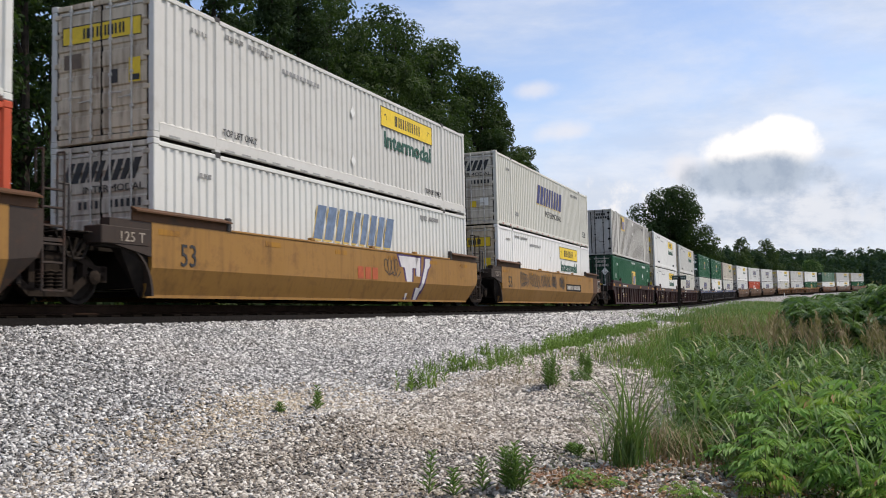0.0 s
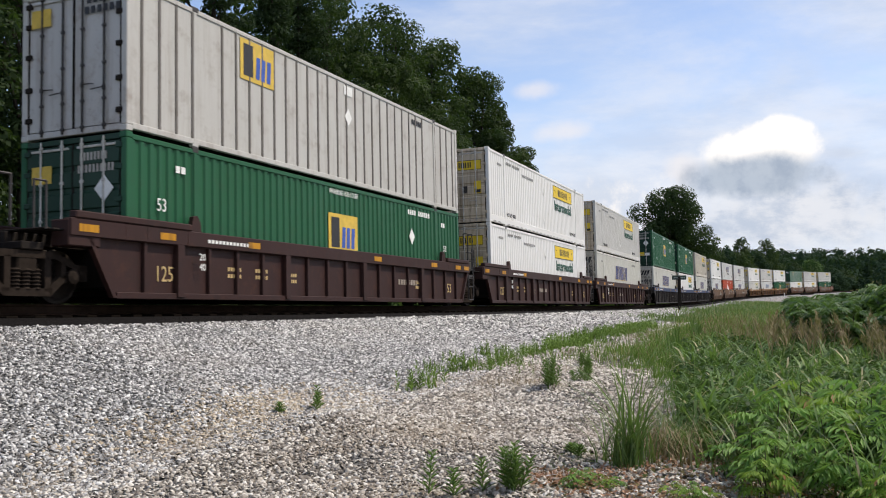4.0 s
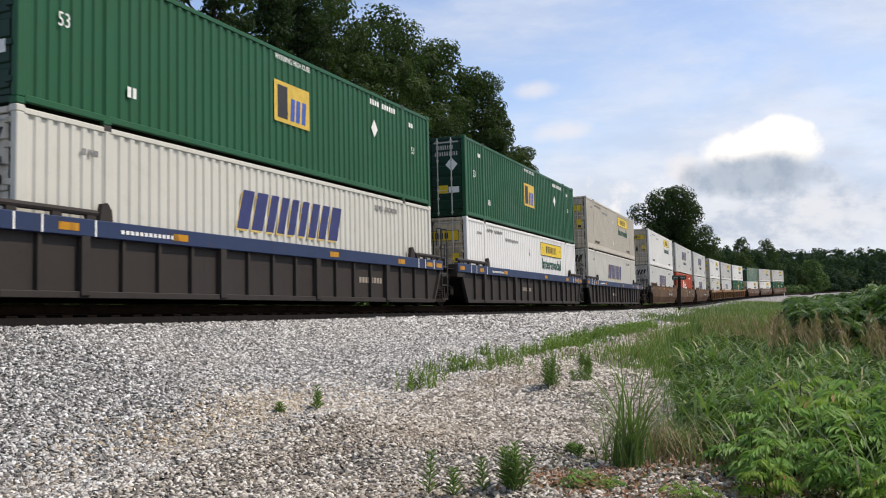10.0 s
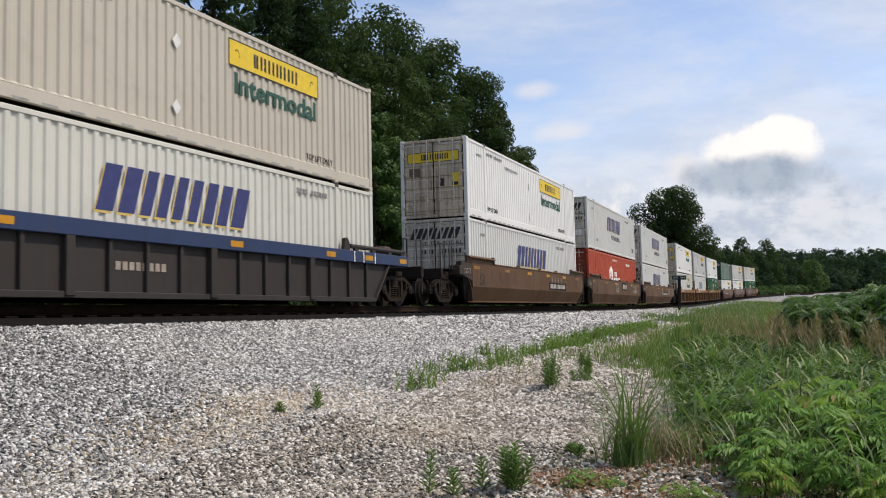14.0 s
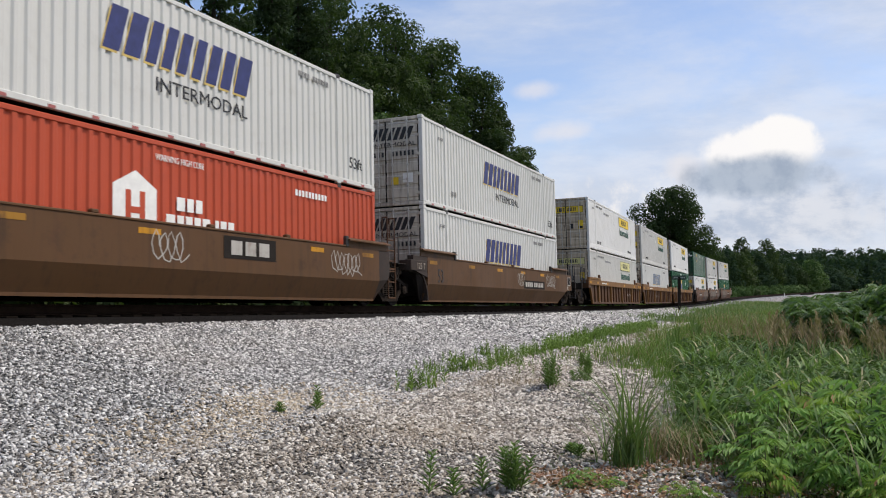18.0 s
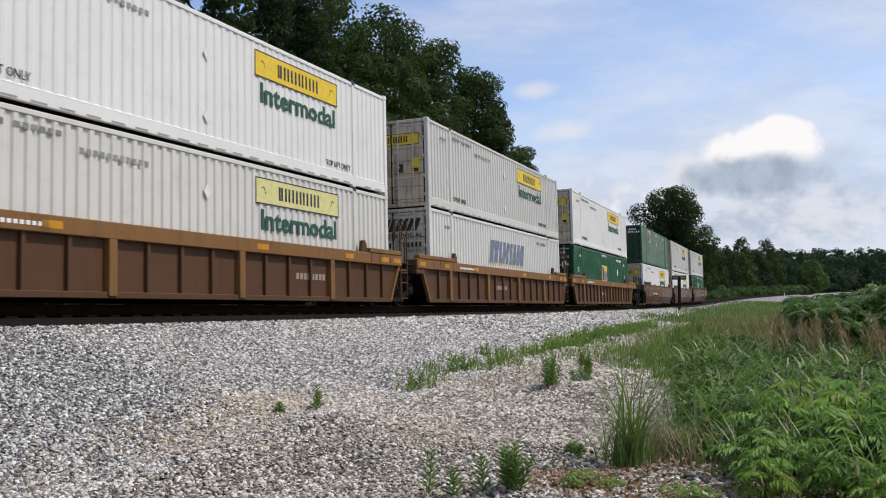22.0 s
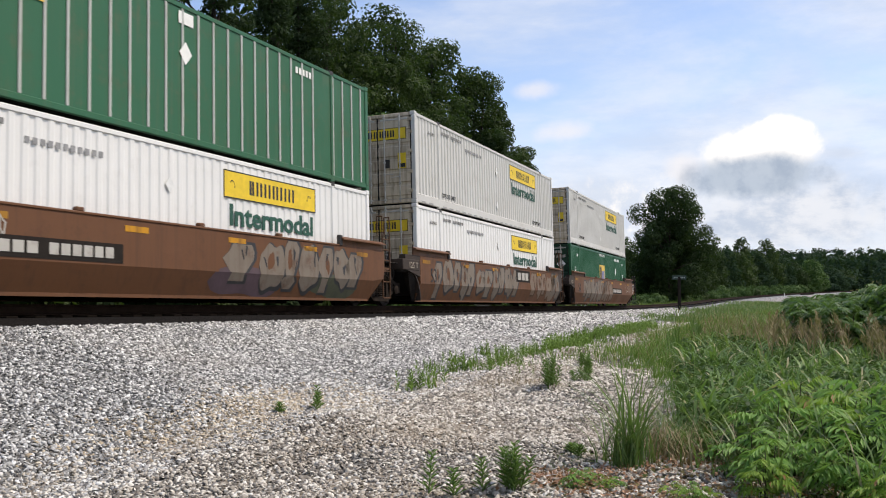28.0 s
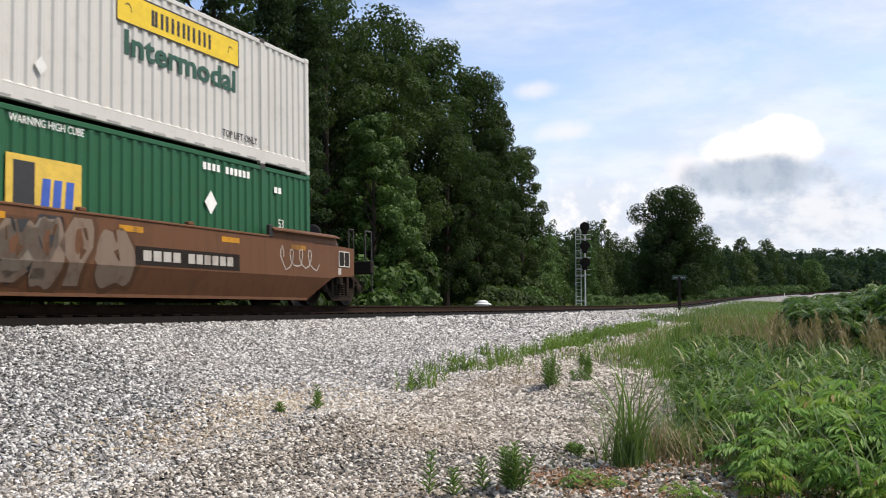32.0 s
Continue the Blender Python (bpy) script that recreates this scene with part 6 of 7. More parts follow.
def stone_material(name, tones, warm):
    t = NT(name)
    g = t.n.new("ShaderNodeNewGeometry")
    r = t.n.new("ShaderNodeValToRGB")
    el = r.color_ramp.elements
    el[0].position, el[0].color = 0.0, (*tones[0], 1)
    el[1].position, el[1].color = 1.0, (*tones[-1], 1)
    for i, c in enumerate(tones[1:-1]):
        e = el.new((i + 1) / (len(tones) - 1))
        e.color = (*c, 1)
    t.l.new(g.outputs["Random Per Island"], r.inputs[0])
    spots = t.ramp(t.noise(0.55, 5, 0.6), 0.5, 0.66)
    c = t.mix(t.math("MULTIPLY", spots, warm), r.outputs[0], (0.30, 0.22, 0.13))
    c = t.mix(t.ramp(t.noise(60, 4), 0.35, 0.7, 0, 0.35), c, (0.10, 0.10, 0.10))
    t.bump(t.noise(90, 4), 0.25, 0.006)
    return t.done(c, 0.85)


GREYSTONE = stone_material("grey_granite", [(0.06, 0.059, 0.058), (0.165, 0.163, 0.16), (0.305, 0.301, 0.293), (0.45, 0.444, 0.432), (0.61, 0.603, 0.585), (0.84, 0.835, 0.815)], 0.10)
WARMSTONE = stone_material("weathered_granite", [(0.06, 0.052, 0.044), (0.18, 0.157, 0.132), (0.32, 0.285, 0.24), (0.46, 0.417, 0.358), (0.61, 0.568, 0.50), (0.80, 0.765, 0.70)], 0.4)
scatter_stones("ballast_stones", "loose crushed grey granite stones on the ballast slope", (3.8, 22), (-7.4, -2.5), 102000, 0.0228, 1, GREYSTONE)
scatter_stones("verge_stones", "weathered buff and grey stones at the foot of the bank", (4.2, 18), (-11.4, -6.6), 58000, 0.0235, 2, WARMSTONE)
scatter_stones("far_ballast_stones", "grey crushed stones along the farther ballast slope", (20, 75), (-7.2, -2.5), 34000, 0.038, 3, GREYSTONE)
scatter_stones("verge_gravel", "sparse buff gravel showing between the weeds", (16, 46), (-10.0, -6.6), 15000, 0.036, 4, WARMSTONE)
scatter_stones("litter_stones", "pale stones half hidden by weeds and leaf litter", (6.6, 10.5), (-14.0, -11.2), 7000, 0.026, 5, WARMSTONE)
BUFFSTONE = stone_material("buff_granite", [(0.13, 0.10, 0.065), (0.30, 0.24, 0.16), (0.42, 0.34, 0.235), (0.54, 0.46, 0.34), (0.66, 0.59, 0.48)], 0.2)
scatter_stones("buff_stones", "patch of buff sandy stones low on the ballast slope", (6.6, 12.2), (-6.9, -6.2), 5000, 0.024, 6, BUFFSTONE, 0.34)

# ---- plants of the verge ----
GRASS = leafy("grass_blade", (0.105, 0.18, 0.03), (0.23, 0.31, 0.065), 0.4, (0.34, 0.28, 0.13))
REED = leafy("tall_grass_blade", (0.075, 0.145, 0.033), (0.20, 0.29, 0.085), 0.4, (0.30, 0.26, 0.14), 0.5)
WEED = leafy("weed_leaf", (0.07, 0.14, 0.03), (0.16, 0.26, 0.06), 0.35)
SUMAC = leafy("sumac_leaf", (0.10, 0.25, 0.04), (0.30, 0.50, 0.11), 0.5, None, 0.4)
SUMACY = leafy("sumac_yellow_leaf", (0.14, 0.26, 0.03), (0.30, 0.44, 0.07), 0.45, (0.34, 0.17, 0.07))
SUMACD = leafy("sumac_dark_leaf", (0.03, 0.085, 0.018), (0.10, 0.19, 0.045), 0.4, None, 0.45)
DRY = leafy("dry_stalk", (0.22, 0.16, 0.085), (0.38, 0.30, 0.18), 0.15)
RUSTY = leafy("seed_head", (0.20, 0.12, 0.065), (0.36, 0.24, 0.14), 0.2)


def blades(x, y, h, w, rng, bend=0.5, seg=4, drop=0.0):
    """Curved grass blades at the given roots."""
    n = len(x)
    z = ground_z(x, y) - 0.02
    a = rng.random(n) * 6.283
    d = np.stack([np.cos(a), np.sin(a)], -1)
    s = np.stack([-d[:, 1], d[:, 0]], -1)
    b = bend * (0.3 + rng.random(n))
    rows = []
    for k in range(seg + 1):
        u = k / seg
        fwd = (h * b * u ** 2)[:, None] * d if not drop else (h * (0.3 + 0.5 * b) * u ** 1.5)[:, None] * d
        up = h * (u - 0.28 * b * u ** 3) if not drop else h * (u - drop * (0.5 + 0.5 * b) * u ** 2.4)
        ww = (w * (1 - u ** 1.6) * 0.5 + 0.0006)[:, None] * s
        c = np.stack([x, y], -1) + fwd
        rows.append(np.concatenate([c - ww, (z + up)[:, None]], 1))
        rows.append(np.concatenate([c + ww, (z + up)[:, None]], 1))
    v = np.stack(rows, 1)
    m = 2 * (seg + 1)
    f = np.array([[2 * k, 2 * k + 1, 2 * k + 3, 2 * k + 2] for k in range(seg)])
    F = (f[None] + (np.arange(n) * m)[:, None, None]).reshape(-1, 4)
    return v.reshape(-1, 3), F


def grass(name, label, spots, mat, seed, bend=0.5, seg=4, drop=0.0):
    """spots: (x, y, spread, number, height, width)."""
    rng = np.random.default_rng(seed)
    xs, ys, hs, ws = [], [], [], []
    for x, y, sp, n, h, w in spots:
        xs.append(x + rng.normal(size=n) * sp)
        ys.append(y + rng.normal(size=n) * sp)
        hs.append(h * (0.45 + 0.75 * rng.random(n)))
        ws.append(w * (0.7 + 0.6 * rng.random(n)))
    v, f = blades(np.concatenate(xs), np.concatenate(ys), np.concatenate(hs), np.concatenate(ws), rng, bend, seg, drop)
    ob = new(name, np_mesh(name, v, f, mat))
    tagged(ob, label, "grass", kind="stuff")


_r = random.Random(21)
# the strip along the toe of the slope
_spots = []
for _k in range(150):
    _x = 12.7 + 21.5 * (_k / 150) ** 0.85 + _r.uniform(-0.15, 0.15)
    _spots.append((_x, float(line_y(_x)) - 6.85 + _r.gauss(0, 0.2), 0.09, int((42 + _k * 0.45) * _r.choice((0.6, 1.0, 1.6))), 0.16 + 0.17 * _r.random(), 0.018))
grass("grass_strip", "strip of short green weeds along the foot of the slope", [(x, y, sp, max(5, n // 4), h * 0.6, w) for x, y, sp, n, h, w in _spots], GRASS, 31, 0.35, 3)


def leafy_stalks(name, label, spots, mat, seed):
    """Small upright weeds: stalks ringed with narrow leaves; spots: (x, y, spread, stalks, height)."""
    rng = np.random.default_rng(seed)
    px, py, ph = [], [], []
    for x, y, sp, n, h in spots:
        px.append(x + rng.normal(size=n) * sp)
        py.append(y + rng.normal(size=n) * sp)
        ph.append(h * (0.55 + 0.6 * rng.random(n)))
    px, py, ph = np.concatenate(px), np.concatenate(py), np.concatenate(ph)
    n, m = len(px), 13
    root = np.stack([px, py, ground_z(px, py) - 0.02], -1)
    top = root + np.stack([0.12 * ph * rng.normal(size=n), 0.12 * ph * rng.normal(size=n), ph], -1)
    quads = []
    for k in range(m):
        u = 0.12 + 0.88 * k / (m - 1)
        a = k * 2.4 + rng.random(n) * 6.283
        p = root + (top - root) * u
        ll = (0.34 * ph * (1.15 - 0.55 * u) * (0.7 + 0.5 * rng.random(n)))[:, None]
        d = np.stack([np.cos(a), np.sin(a), 0.5 + 0.7 * rng.random(n)], -1)
        w = np.stack([-np.sin(a), np.cos(a), np.zeros(n)], -1) * ll * 0.15
        mid = p + d * ll * 0.5
        quads.append(np.stack([p, mid - w, p + d * ll - np.array([0, 0, 0.12]) * ll, mid + w], 1))
    w = np.stack([np.full(n, 0.004), np.full(n, -0.004), np.zeros(n)], -1)
    quads.append(np.stack([root - w, root + w, top + w * 0.5, top - w * 0.5], 1))
    v = np.concatenate(quads).reshape(-1, 3)
    tagged(new(name, np_mesh(name, v, np.arange(len(v)).reshape(-1, 4), mat)), label, "weeds", kind="stuff")


STALKWEED = leafy("stalk_weed_leaf", (0.10, 0.18, 0.03), (0.24, 0.36, 0.08), 0.4)
leafy_stalks("strip_weeds", "upright leafy weeds in a ragged line along the gravel", [(x, y, 0.11, int(n * 0.115), h) for x, y, sp, n, h, w in _spots] + [(x + _r.gauss(0, 0.5), y - abs(_r.gauss(0.35, 0.4)), 0.1, 2, h * 0.8) for x, y, sp, n, h, w in _spots[12:]], STALKWEED, 51)
# meadow on the right and behind the sign
_spots = []
for _k in range(520):
    _x = _r.uniform(9, 62)
    _y = _r.uniform(-9, min(5.4, 0.9 + 0.16 * _x))
    _q = _y - float(line_y(_x))
    if _q > -7.2 or _y > 0.155 * _x + max(0, _x - 14) * 0.25:
        continue
    if _x < 22 and _y < 0.17 * _x and _k % 3:
        continue
    _spots.append((_x, _y, 0.35 + 0.01 * _x, 70, _r.uniform(0.2, 0.5), 0.014 + 0.0004 * _x))
for _k in range(200):
    _x = _r.uniform(18, 60)
    _spots.append((_x, float(line_y(_x)) - 7.4 - abs(_r.gauss(0, 1.6)) - 0.02 * _x, 0.3, 60, _r.uniform(0.15, 0.34), 0.014))
grass("meadow_grass", "uneven green grass of the trackside verge", _spots, GRASS, 32, 0.8, 2)
_spots = []
for _k in range(430):
    _x = 40 + 110 * _r.random() ** 1.4
    _q = -6.0 - abs(_r.gauss(0, 6.5))
    _y = float(line_y(_x)) + _q
    if _y < -0.06 * _x:
        continue
    _spots.append((_x, _y, 0.5 + 0.008 * _x, 55, _r.uniform(0.2, 0.42), 0.02 + 0.0004 * _x))
grass("far_verge_grass", "rough dark green growth on the verge beyond the sign", _spots, REED, 37, 0.7, 2)
_clump = [(8.62 + _r.gauss(0, 0.06), 2.0 + _r.gauss(0, 0.06), 0.06, 9, _r.uniform(0.7, 1.4), 0.016) for _ in range(11)] + [(8.9 + _r.gauss(0, 0.2), 1.85 + _r.gauss(0, 0.25), 0.05, 5, _r.uniform(0.45, 0.8), 0.015) for _ in range(9)]
grass("upright_grass", "tall upright clump of green grass at the edge of the gravel", _clump, REED, 43, 0.75, 5)
grass("arching_grass", "long thin grass stems arching out of a tall clump", [(8.62, 2.03, 0.06, 16, 1.15, 0.010), (8.7, 1.9, 0.05, 9, 1.3, 0.010)], REED, 44, 1.1, 6)
_spots = []
for _k in range(80):
    _x = _r.uniform(9.6, 22)
    _spots.append((_x, _r.uniform(-2.2, 0.1 + 0.115 * _x), 0.2, 20, _r.uniform(0.4, 0.75), 0.022))
for _k in range(26):
    _spots.append((_r.uniform(9.3, 10.8), _r.uniform(0.6, 2.0), 0.12, 18, _r.uniform(0.35, 0.7), 0.012))
for _k in range(60):
    _x = 7.9 + 6.5 * _r.random() ** 1.3
    _spots.append((_x, _r.uniform(-2.0, 1.25 + 0.05 * (_x - 8)), 0.12, 12, _r.uniform(0.45, 0.85), 0.022))
grass("tall_grass", "clumps of tall arching grass in the verge", _spots, REED, 33, 1.0)
_spots = [(9.7 + _r.gauss(0, 0.4), 1.75 + _r.gauss(0, 0.22), 0.12, 34, 0.36, 0.009) for _ in range(18)] + [(_r.uniform(18, 34), _r.uniform(1.8, 4.6), 0.25, 18, 0.5, 0.008) for _ in range(40)] + [(_r.uniform(13, 20), _r.uniform(4.6, 5.6), 0.25, 10, 0.22, 0.006) for _ in range(30)]
_spots += [(_r.uniform(24, 48), _r.uniform(1.5, 6.0), 0.4, 26, 0.4, 0.012) for _ in range(70)] + [(8.3 + 5 * _r.random() ** 1.5, _r.uniform(-1.8, 1.4), 0.15, 7, _r.uniform(0.4, 0.75), 0.010) for _ in range(60)]
BROADGRASS = leafy("broad_grass_blade", (0.065, 0.145, 0.028), (0.23, 0.36, 0.085), 0.4, (0.40, 0.37, 0.20), 0.5)
_wide = []
for _k in range(330):
    _x = _r.uniform(10.2, 18.5)
    _wide.append((_x, _r.uniform(-0.06, 0.165) * _x, 0.10, _r.choice((6, 12, 20)), _r.uniform(0.7, 1.25), 0.044))
for _k in range(70):
    _x = _r.uniform(9.0, 11)
    _wide.append((_x, _r.uniform(-0.06, 0.15) * _x, 0.10, 6, _r.uniform(0.5, 0.85), 0.034))
grass("broad_grass", "tall arching broad-bladed grass in the verge", _wide, BROADGRASS, 38, 0.75, 6, 0.72)
# low broad leaves, added in a dark tone to stand for shade between the grass
_low, _rad = [], []
for _k in range(420):
    _x = _r.uniform(8.8, 21)
    _y = _r.uniform(-0.07, 0.165 if _x > 10.5 else 0.13) * _x
    _low.append((_x, _y, lay(_x, _y) + _r.uniform(0.05, 0.42)))
    _rad.append(_r.uniform(0.12, 0.3))
_v, _f = leaves(_low, _rad, 17000, 0.042, np.random.default_rng(52), wild=0.6)
tagged(new("ground_cover", np_mesh("ground_cover", _v, _f, leafy("ground_cover_leaf", (0.022, 0.055, 0.012), (0.085, 0.15, 0.032), 0.3))), "low leaves coloured dark green as the shade between the verge grasses", "undergrowth", kind="stuff")
_tufts = []
for _k in range(70):
    _x = _r.uniform(10, 30)
    _tufts.append((_x, _r.uniform(0.03, 0.19) * _x, 0.07, 26, _r.uniform(0.45, 0.8), 0.022))
grass("weed_tufts", "dark green upright tufts among the verge grass", _tufts, WEED, 41, 0.45, 3)
_short = []
for _k in range(330):
    _x = _r.uniform(12.5, 36)
    _lim = min(float(line_y(_x)) - 8.3 - 0.4 * abs(_r.gauss(0, 1)), 0.155 * _x + max(0, _x - 14) * 0.25 + 0.3 * _r.gauss(0, 1))
    _short.append((_x, _r.uniform(0.075 * _x, max(0.1 * _x, _lim)), 0.28, 70, _r.uniform(0.16, 0.36), 0.014))
grass("short_grass", "bright green short grass behind the gravel", _short, leafy("short_grass_blade", (0.09, 0.19, 0.022), (0.19, 0.33, 0.05), 0.45, (0.30, 0.28, 0.12)), 39, 0.6, 2)
_bank = []
for _k in range(320):
    _x = 46 + 110 * _r.random() ** 1.2
    _bank.append((_x, float(line_y(_x)) + _r.uniform(4.2, 8.0), 0.6, 55, _r.uniform(0.6, 1.2), 0.05))
grass("bank_grass", "long green grass on the far bank", _bank, GRASS, 40, 0.7, 2)
_dead = []
for _k in range(90):
    _x = _r.uniform(8.9, 13.5)
    _dead.append((_x, _r.uniform(0.165, 0.29) * _x, 0.16, 9, _r.uniform(0.08, 0.24), 0.007))
grass("dead_stems", "grey-brown dead stems lying over the stony verge", _dead, leafy("dead_stem", (0.13, 0.105, 0.09), (0.27, 0.225, 0.195), 0.1), 45, 1.6, 3)
grass("dry_stalks", "dead straw-coloured stalks among the grass", _spots, DRY, 34, 0.9)


def frond(g, base, heading, length, rise, leaflets, lw, rng):
    """A feathered leaf: a bent stalk with paired leaflets."""
    d = Vector((math.cos(heading), math.sin(heading), 0))
    side = Vector((-d.y, d.x, 0))
    pts = [base + d * (length * u) + Vector((0, 0, rise * u - length * 1.25 * u * u)) for u in [k / 6 for k in range(7)]]
    for k in range(1, leaflets + 1):
        u = 0.12 + 0.86 * k / leaflets
        i = min(5, int(u * 6))
        p = pts[i].lerp(pts[i + 1], u * 6 - i)
        ll = length * 0.34 * math.sin(math.pi * (0.15 + 0.8 * u)) + 0.02
        for s in (-1, 1):
            tip = p + side * s * ll * rng.uniform(0.8, 1.0) + d * ll * rng.uniform(0.15, 0.55) + Vector((0, 0, -ll * rng.uniform(0.2, 0.95)))
            mid = p.lerp(tip, 0.5) + Vector((0, 0, ll * 0.06))
            w = d * (lw * ll)
            g.add([p, mid - w, tip, mid + w], [(0, 1, 2, 3)] if s > 0 else [(0, 3, 2, 1)])
    return pts


def sumac_mesh(seed, h, n, tall=False):
    rng = random.Random(seed)
    leaf, stem = G(), G()
    for k in range(n):
        a = k * 2.4 + rng.uniform(-0.3, 0.3)
        hh = h * (0.5 + 0.5 * rng.random())
        sp = 0.38 * h * math.sqrt(rng.random())
        root = Vector((0.3 * sp * math.cos(a), 0.3 * sp * math.sin(a), 0))
        top = Vector((sp * math.cos(a), sp * math.sin(a), hh))
        stem.tube(root, top, 0.010, 5, 0.005)
        if tall:
            # a rosette of long drooping leaves at the top of every stem, a few lower down
            for j in range(15):
                u = 1.0 if j < 8 else 0.3 + 0.1 * (j - 8)
                frond(leaf, root.lerp(top, u), j * 2.4 + rng.uniform(-0.3, 0.3), rng.uniform(0.22, 0.34), rng.uniform(0.12, 0.42), 7, rng.uniform(0.2, 0.26), rng)
            continue
        for j in range(5):
            u = 0.3 + 0.7 * j / 4
            frond(leaf, root.lerp(top, u), a + j * 2.4 + rng.uniform(-0.6, 0.6), rng.uniform(0.42, 0.66), rng.uniform(0.3, 0.8), 9, rng.uniform(0.14, 0.18), rng)
    return leaf, stem


SUMACS = []


def sumac_kinds():
    for k in range(4):
        for mat in (SUMAC, SUMACD, SUMACY):
            leaf, stem = sumac_mesh(70 + k, 1.0, 8 if mat is SUMACD else 4, mat is SUMACD)
            SUMACS.append((leaf.mesh("fronds", mat), stem.mesh("stems", BARK)))


sumac_kinds()


def sumac(x, y, scale, kind, turn, label):
    leaf, stem = SUMACS[kind]
    t = thing("sumac", label, "shrub", "sumac shrubs in the verge", m=Matrix.Translation((x, y, lay(x, y, -0.03))) @ pose(0, 0, 0, 0, 0, turn))
    for me, nm in ((leaf, "fronds"), (stem, "stem")):
        o = part(nm, me, None, t)
        o["kind"] = "stuff"
        o.matrix_local = Matrix.Diagonal((scale, scale, scale * 0.9, 1))


_r2 = random.Random(77)
for _k in range(78):
    _x = 7.7 + 3.4 * _r2.random() ** 1.2
    _y = _r2.uniform(-2.4, 0.95 + 0.035 * (_x - 8)) if _k > 6 else _r2.uniform(0.9, 2.2)
    _x = _x if _k > 6 else _r2.uniform(7.3, 7.7)
    _s = _r2.uniform(0.8, 1.15) * min(0.8, 0.44 + 0.14 * (_x - 7.6)) if _k > 6 else _r2.uniform(0.15, 0.24)
    sumac(_x, _y, _s, 3 * _r2.randrange(4) + (2 if _r2.random() < 0.3 else 0), _r2.uniform(0, 360), "bright green sumac seedling with feathered leaves")
# dark sumac thicket; unseen bushes past the view's right edge are added to shade it
for _k in range(70):
    _x = 20.5 + 15 * (_k + _r2.random()) / 70
    _y = _r2.uniform(-0.10, 0.048) * _x
    _top = (0.50 if _y > -0.01 * _x else 0.85) + (_x - 24) * 0.02
    sumac(_x, _y, (_top - lay(_x, _y)) * _r2.uniform(0.72, 1.03), 3 * _r2.randrange(4) + 1, _r2.uniform(0, 360), "dense dark green sumac bush with feathered leaves")


def weed(x, y, h, seed, n):
    """An upright weed: one stalk ringed with narrow leaves."""
    rng = random.Random(seed)
    t = thing("weed", "upright leafy green weed growing from the gravel", "weed", "weeds in the gravel", m=Matrix.Translation((x, y, lay(x, y, -0.02))))
    for s in range(n):
        g, l = G(), G()
        sp = 0.05 if n < 10 else 0.085
        bx, by = rng.gauss(0, sp) * (n > 1), rng.gauss(0, sp) * (n > 1)
        hh = h * rng.uniform(0.65, 1.0)
        top = Vector((bx * 1.8 + rng.gauss(0, 0.02), by * 1.8 + rng.gauss(0, 0.02), hh))
        g.tube((bx, by, 0), top, 0.006, 5, 0.003)
        st = part("stalk", g, WEED, t)
        for k in range(42):
            u = 0.1 + 0.9 * k / 42
            p = Vector((bx, by, 0)).lerp(top, u)
            a = k * 2.4
            ll = (0.105 * (1.15 - 0.6 * u)) * rng.uniform(0.8, 1.2)
            d = Vector((math.cos(a), math.sin(a), 0.75))
            w = Vector((-math.sin(a), math.cos(a), 0)) * 0.013
            mid, tip = p + d * ll * 0.55, p + d * ll + Vector((0, 0, -ll * 0.15))
            l.add([p, mid - w, tip, mid + w], [(0, 1, 2, 3)])
        part("leaves", l, WEED, st)


for _k, (_x, _y, _h, _n) in enumerate([(6.75, 3.18, 0.47, 1), (6.75, 2.95, 0.26, 1), (6.95, 2.78, 0.33, 1), (7.1, 2.6, 0.44, 7), (10.0, 6.28, 0.34, 2), (9.5, 6.5, 0.18, 1), (13.6, 4.35, 0.55, 10), (14.8, 4.2, 0.3, 4), (12.9, 6.3, 0.35, 3), (16.0, 4.4, 0.4, 4), (17.5, 4.9, 0.4, 4), (9.1, 2.6, 0.15, 2)]):
    weed(_x, _y, _h, 600 + _k, _n)

# rust-coloured panicles over the far grass
def panicles(name, label, spots, mat, seed):
    """Loose seed heads: fine branches that leave a stem; spots: (x, y, foot, top)."""
    rng = np.random.default_rng(seed)
    quads = []
    for x, y, z0, z1 in spots:
        n = 46
        lean = rng.normal(size=2) * 0.12 * (z1 - z0)
        u = rng.random(n) ** 0.7
        hh = 0.55 * (z1 - z0)
        p = np.stack([x + lean[0] * u, y + lean[1] * u, z1 - hh * (1 - u)], -1)
        a = rng.random(n) * 6.283
        ll = (0.22 * hh + 0.05) * (1.15 - u)[:, None] * (0.6 + 0.6 * rng.random(n))[:, None]
        d = np.stack([np.cos(a), np.sin(a), 0.9 + 0.8 * rng.random(n)], -1)
        w = np.stack([-np.sin(a), np.cos(a), np.zeros(n)], -1) * 0.008
        quads.append(np.stack([p, p + d * ll * 0.6 - w, p + d * ll, p + d * ll * 0.6 + w], 1))
        s = np.array([0.005, -0.005, 0.0])
        foot, tip = np.array([x, y, z0]), np.array([x + lean[0], y + lean[1], z1])
        quads.append(np.stack([foot - s, foot + s, tip + s, tip - s])[None])
    v = np.concatenate(quads).reshape(-1, 3)
    tagged(new(name, np_mesh(name, v, np.arange(len(v)).reshape(-1, 4), mat)), label, "seed heads", kind="stuff")


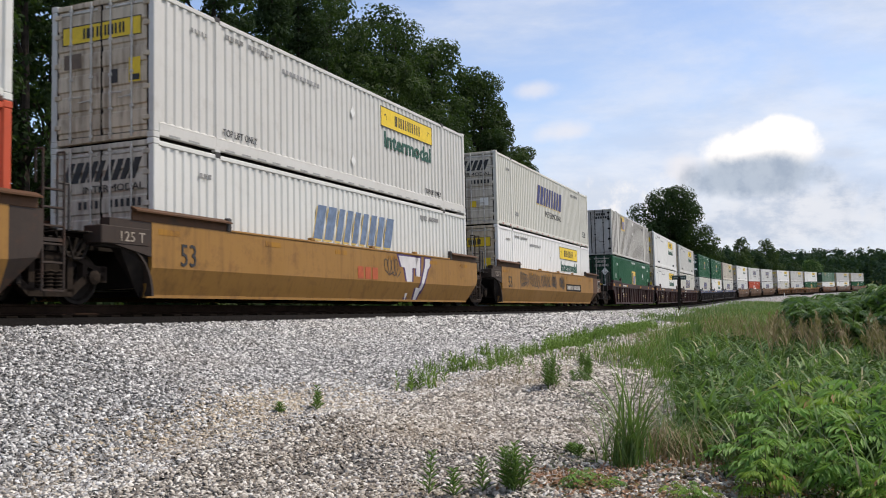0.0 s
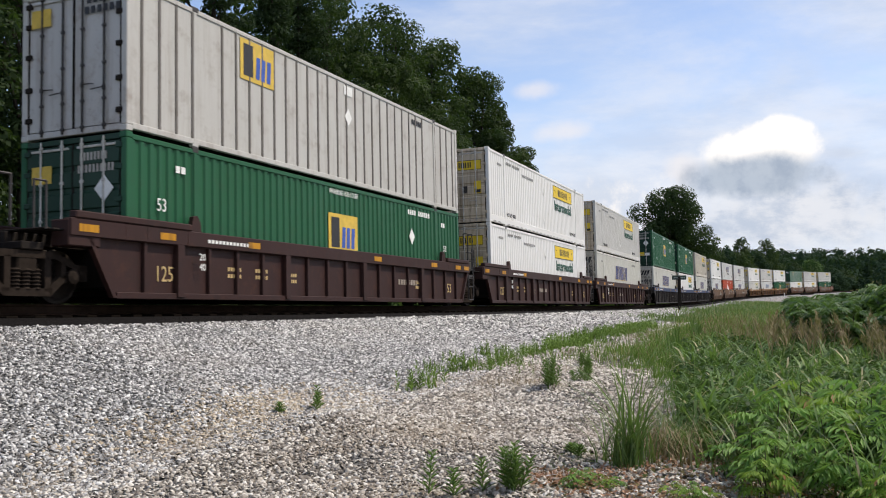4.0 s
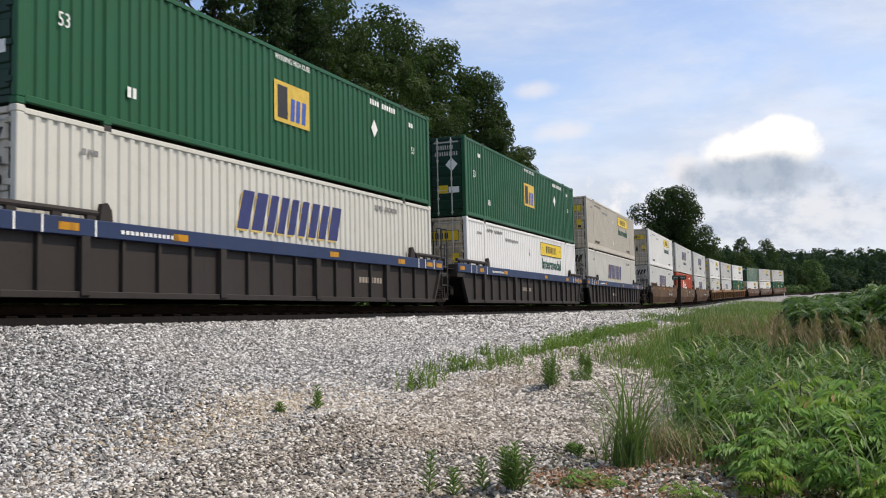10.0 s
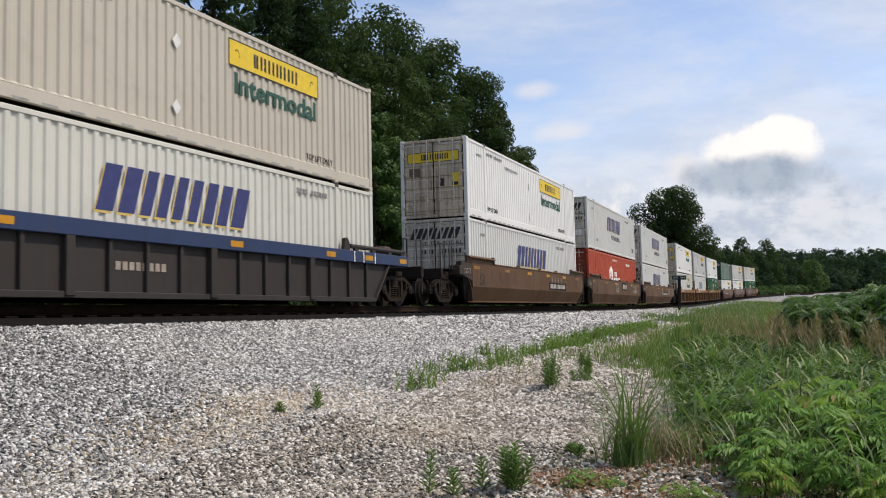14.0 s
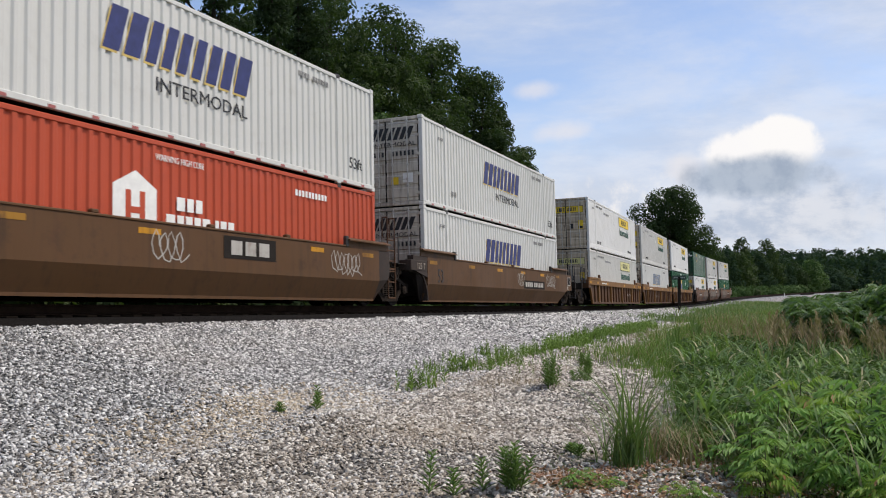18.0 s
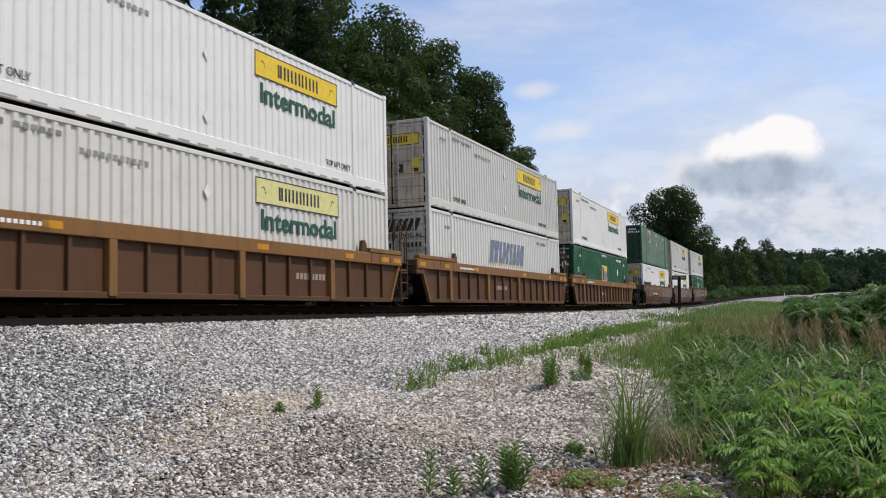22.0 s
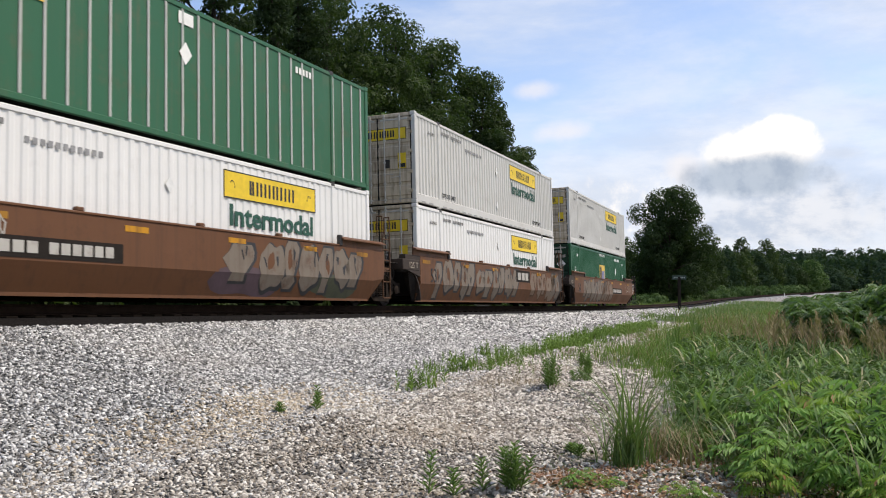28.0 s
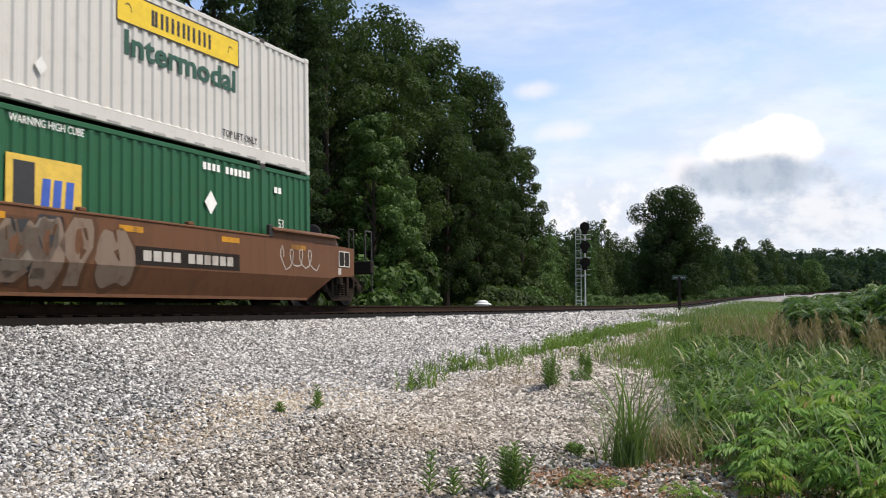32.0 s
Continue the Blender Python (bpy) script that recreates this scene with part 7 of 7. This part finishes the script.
_spots, _heads = [], []
for _k in range(80):
    _x = _r.uniform(16.5, 22.0)
    _y = _r.choice((_r.uniform(0.01, 0.085), _r.uniform(-0.05, 0.0), _r.uniform(-0.05, 0.085))) * _x
    _z = lay(_x, _y)
    _heads.append((_x, _y, _z, _z + _r.uniform(0.75, 1.15)))
for _k in range(46):
    _x = _r.uniform(19, 40)
    _spots.append((_x, _r.uniform(0.075, 0.145) * _x, 0.3, 26, _r.uniform(0.35, 0.65), 0.013))
grass("seed_stalks", "rust-brown stalks of dead weeds in the verge", _spots, RUSTY, 35, 0.5)
panicles("seed_heads", "loose rust-brown seed heads above the verge grass", _heads, leafy("panicle", (0.20, 0.14, 0.075), (0.38, 0.27, 0.16), 0.35), 36)


def dead_leaves():
    rng = np.random.default_rng(41)
    n = 4500
    x, y = rng.uniform(6.9, 10.5, n), rng.uniform(-0.6, 2.2, n)
    x[:700], y[:700] = 7.7 + 0.3 * rng.normal(size=700), 2.25 + 0.25 * rng.normal(size=700)
    p = np.stack([x, y, ground_z(x, y) + 0.03 + 0.03 * rng.random(n)], -1)
    nrm = rng.normal(size=(n, 3)) * 0.5 + np.array([0, 0, 1.0])
    nrm /= np.linalg.norm(nrm, axis=1)[:, None]
    t = np.cross(nrm, rng.normal(size=(n, 3)))
    t /= np.linalg.norm(t, axis=1)[:, None]
    b = np.cross(nrm, t)
    s = (0.01 + 0.018 * rng.random(n))[:, None]
    v = np.stack([p - t * s, p - b * s * 0.6, p + t * s, p + b * s * 0.6], 1).reshape(-1, 3)
    ob = new("dead_leaves", np_mesh("dead_leaves", v, np.arange(4 * n).reshape(-1, 4), leafy("litter", (0.22, 0.10, 0.05), (0.42, 0.24, 0.14), 0.1)))
    tagged(ob, "rust-brown leaf litter on the gravel", "leaf litter", kind="stuff")


dead_leaves()
for _k in range(60):
    _x = _rs.uniform(335, 405)
    _y = float(line_y(_x)) + _rs.uniform(6, 45)
    shrub(_x, _y, _rs.uniform(5, 10), _rs.uniform(3.0, 4.6), _rs.choice(["dark", "far", "far"]), 800 + _k, "broad-leaved tree below the distant ridge", 1100, 0.5)

motions()
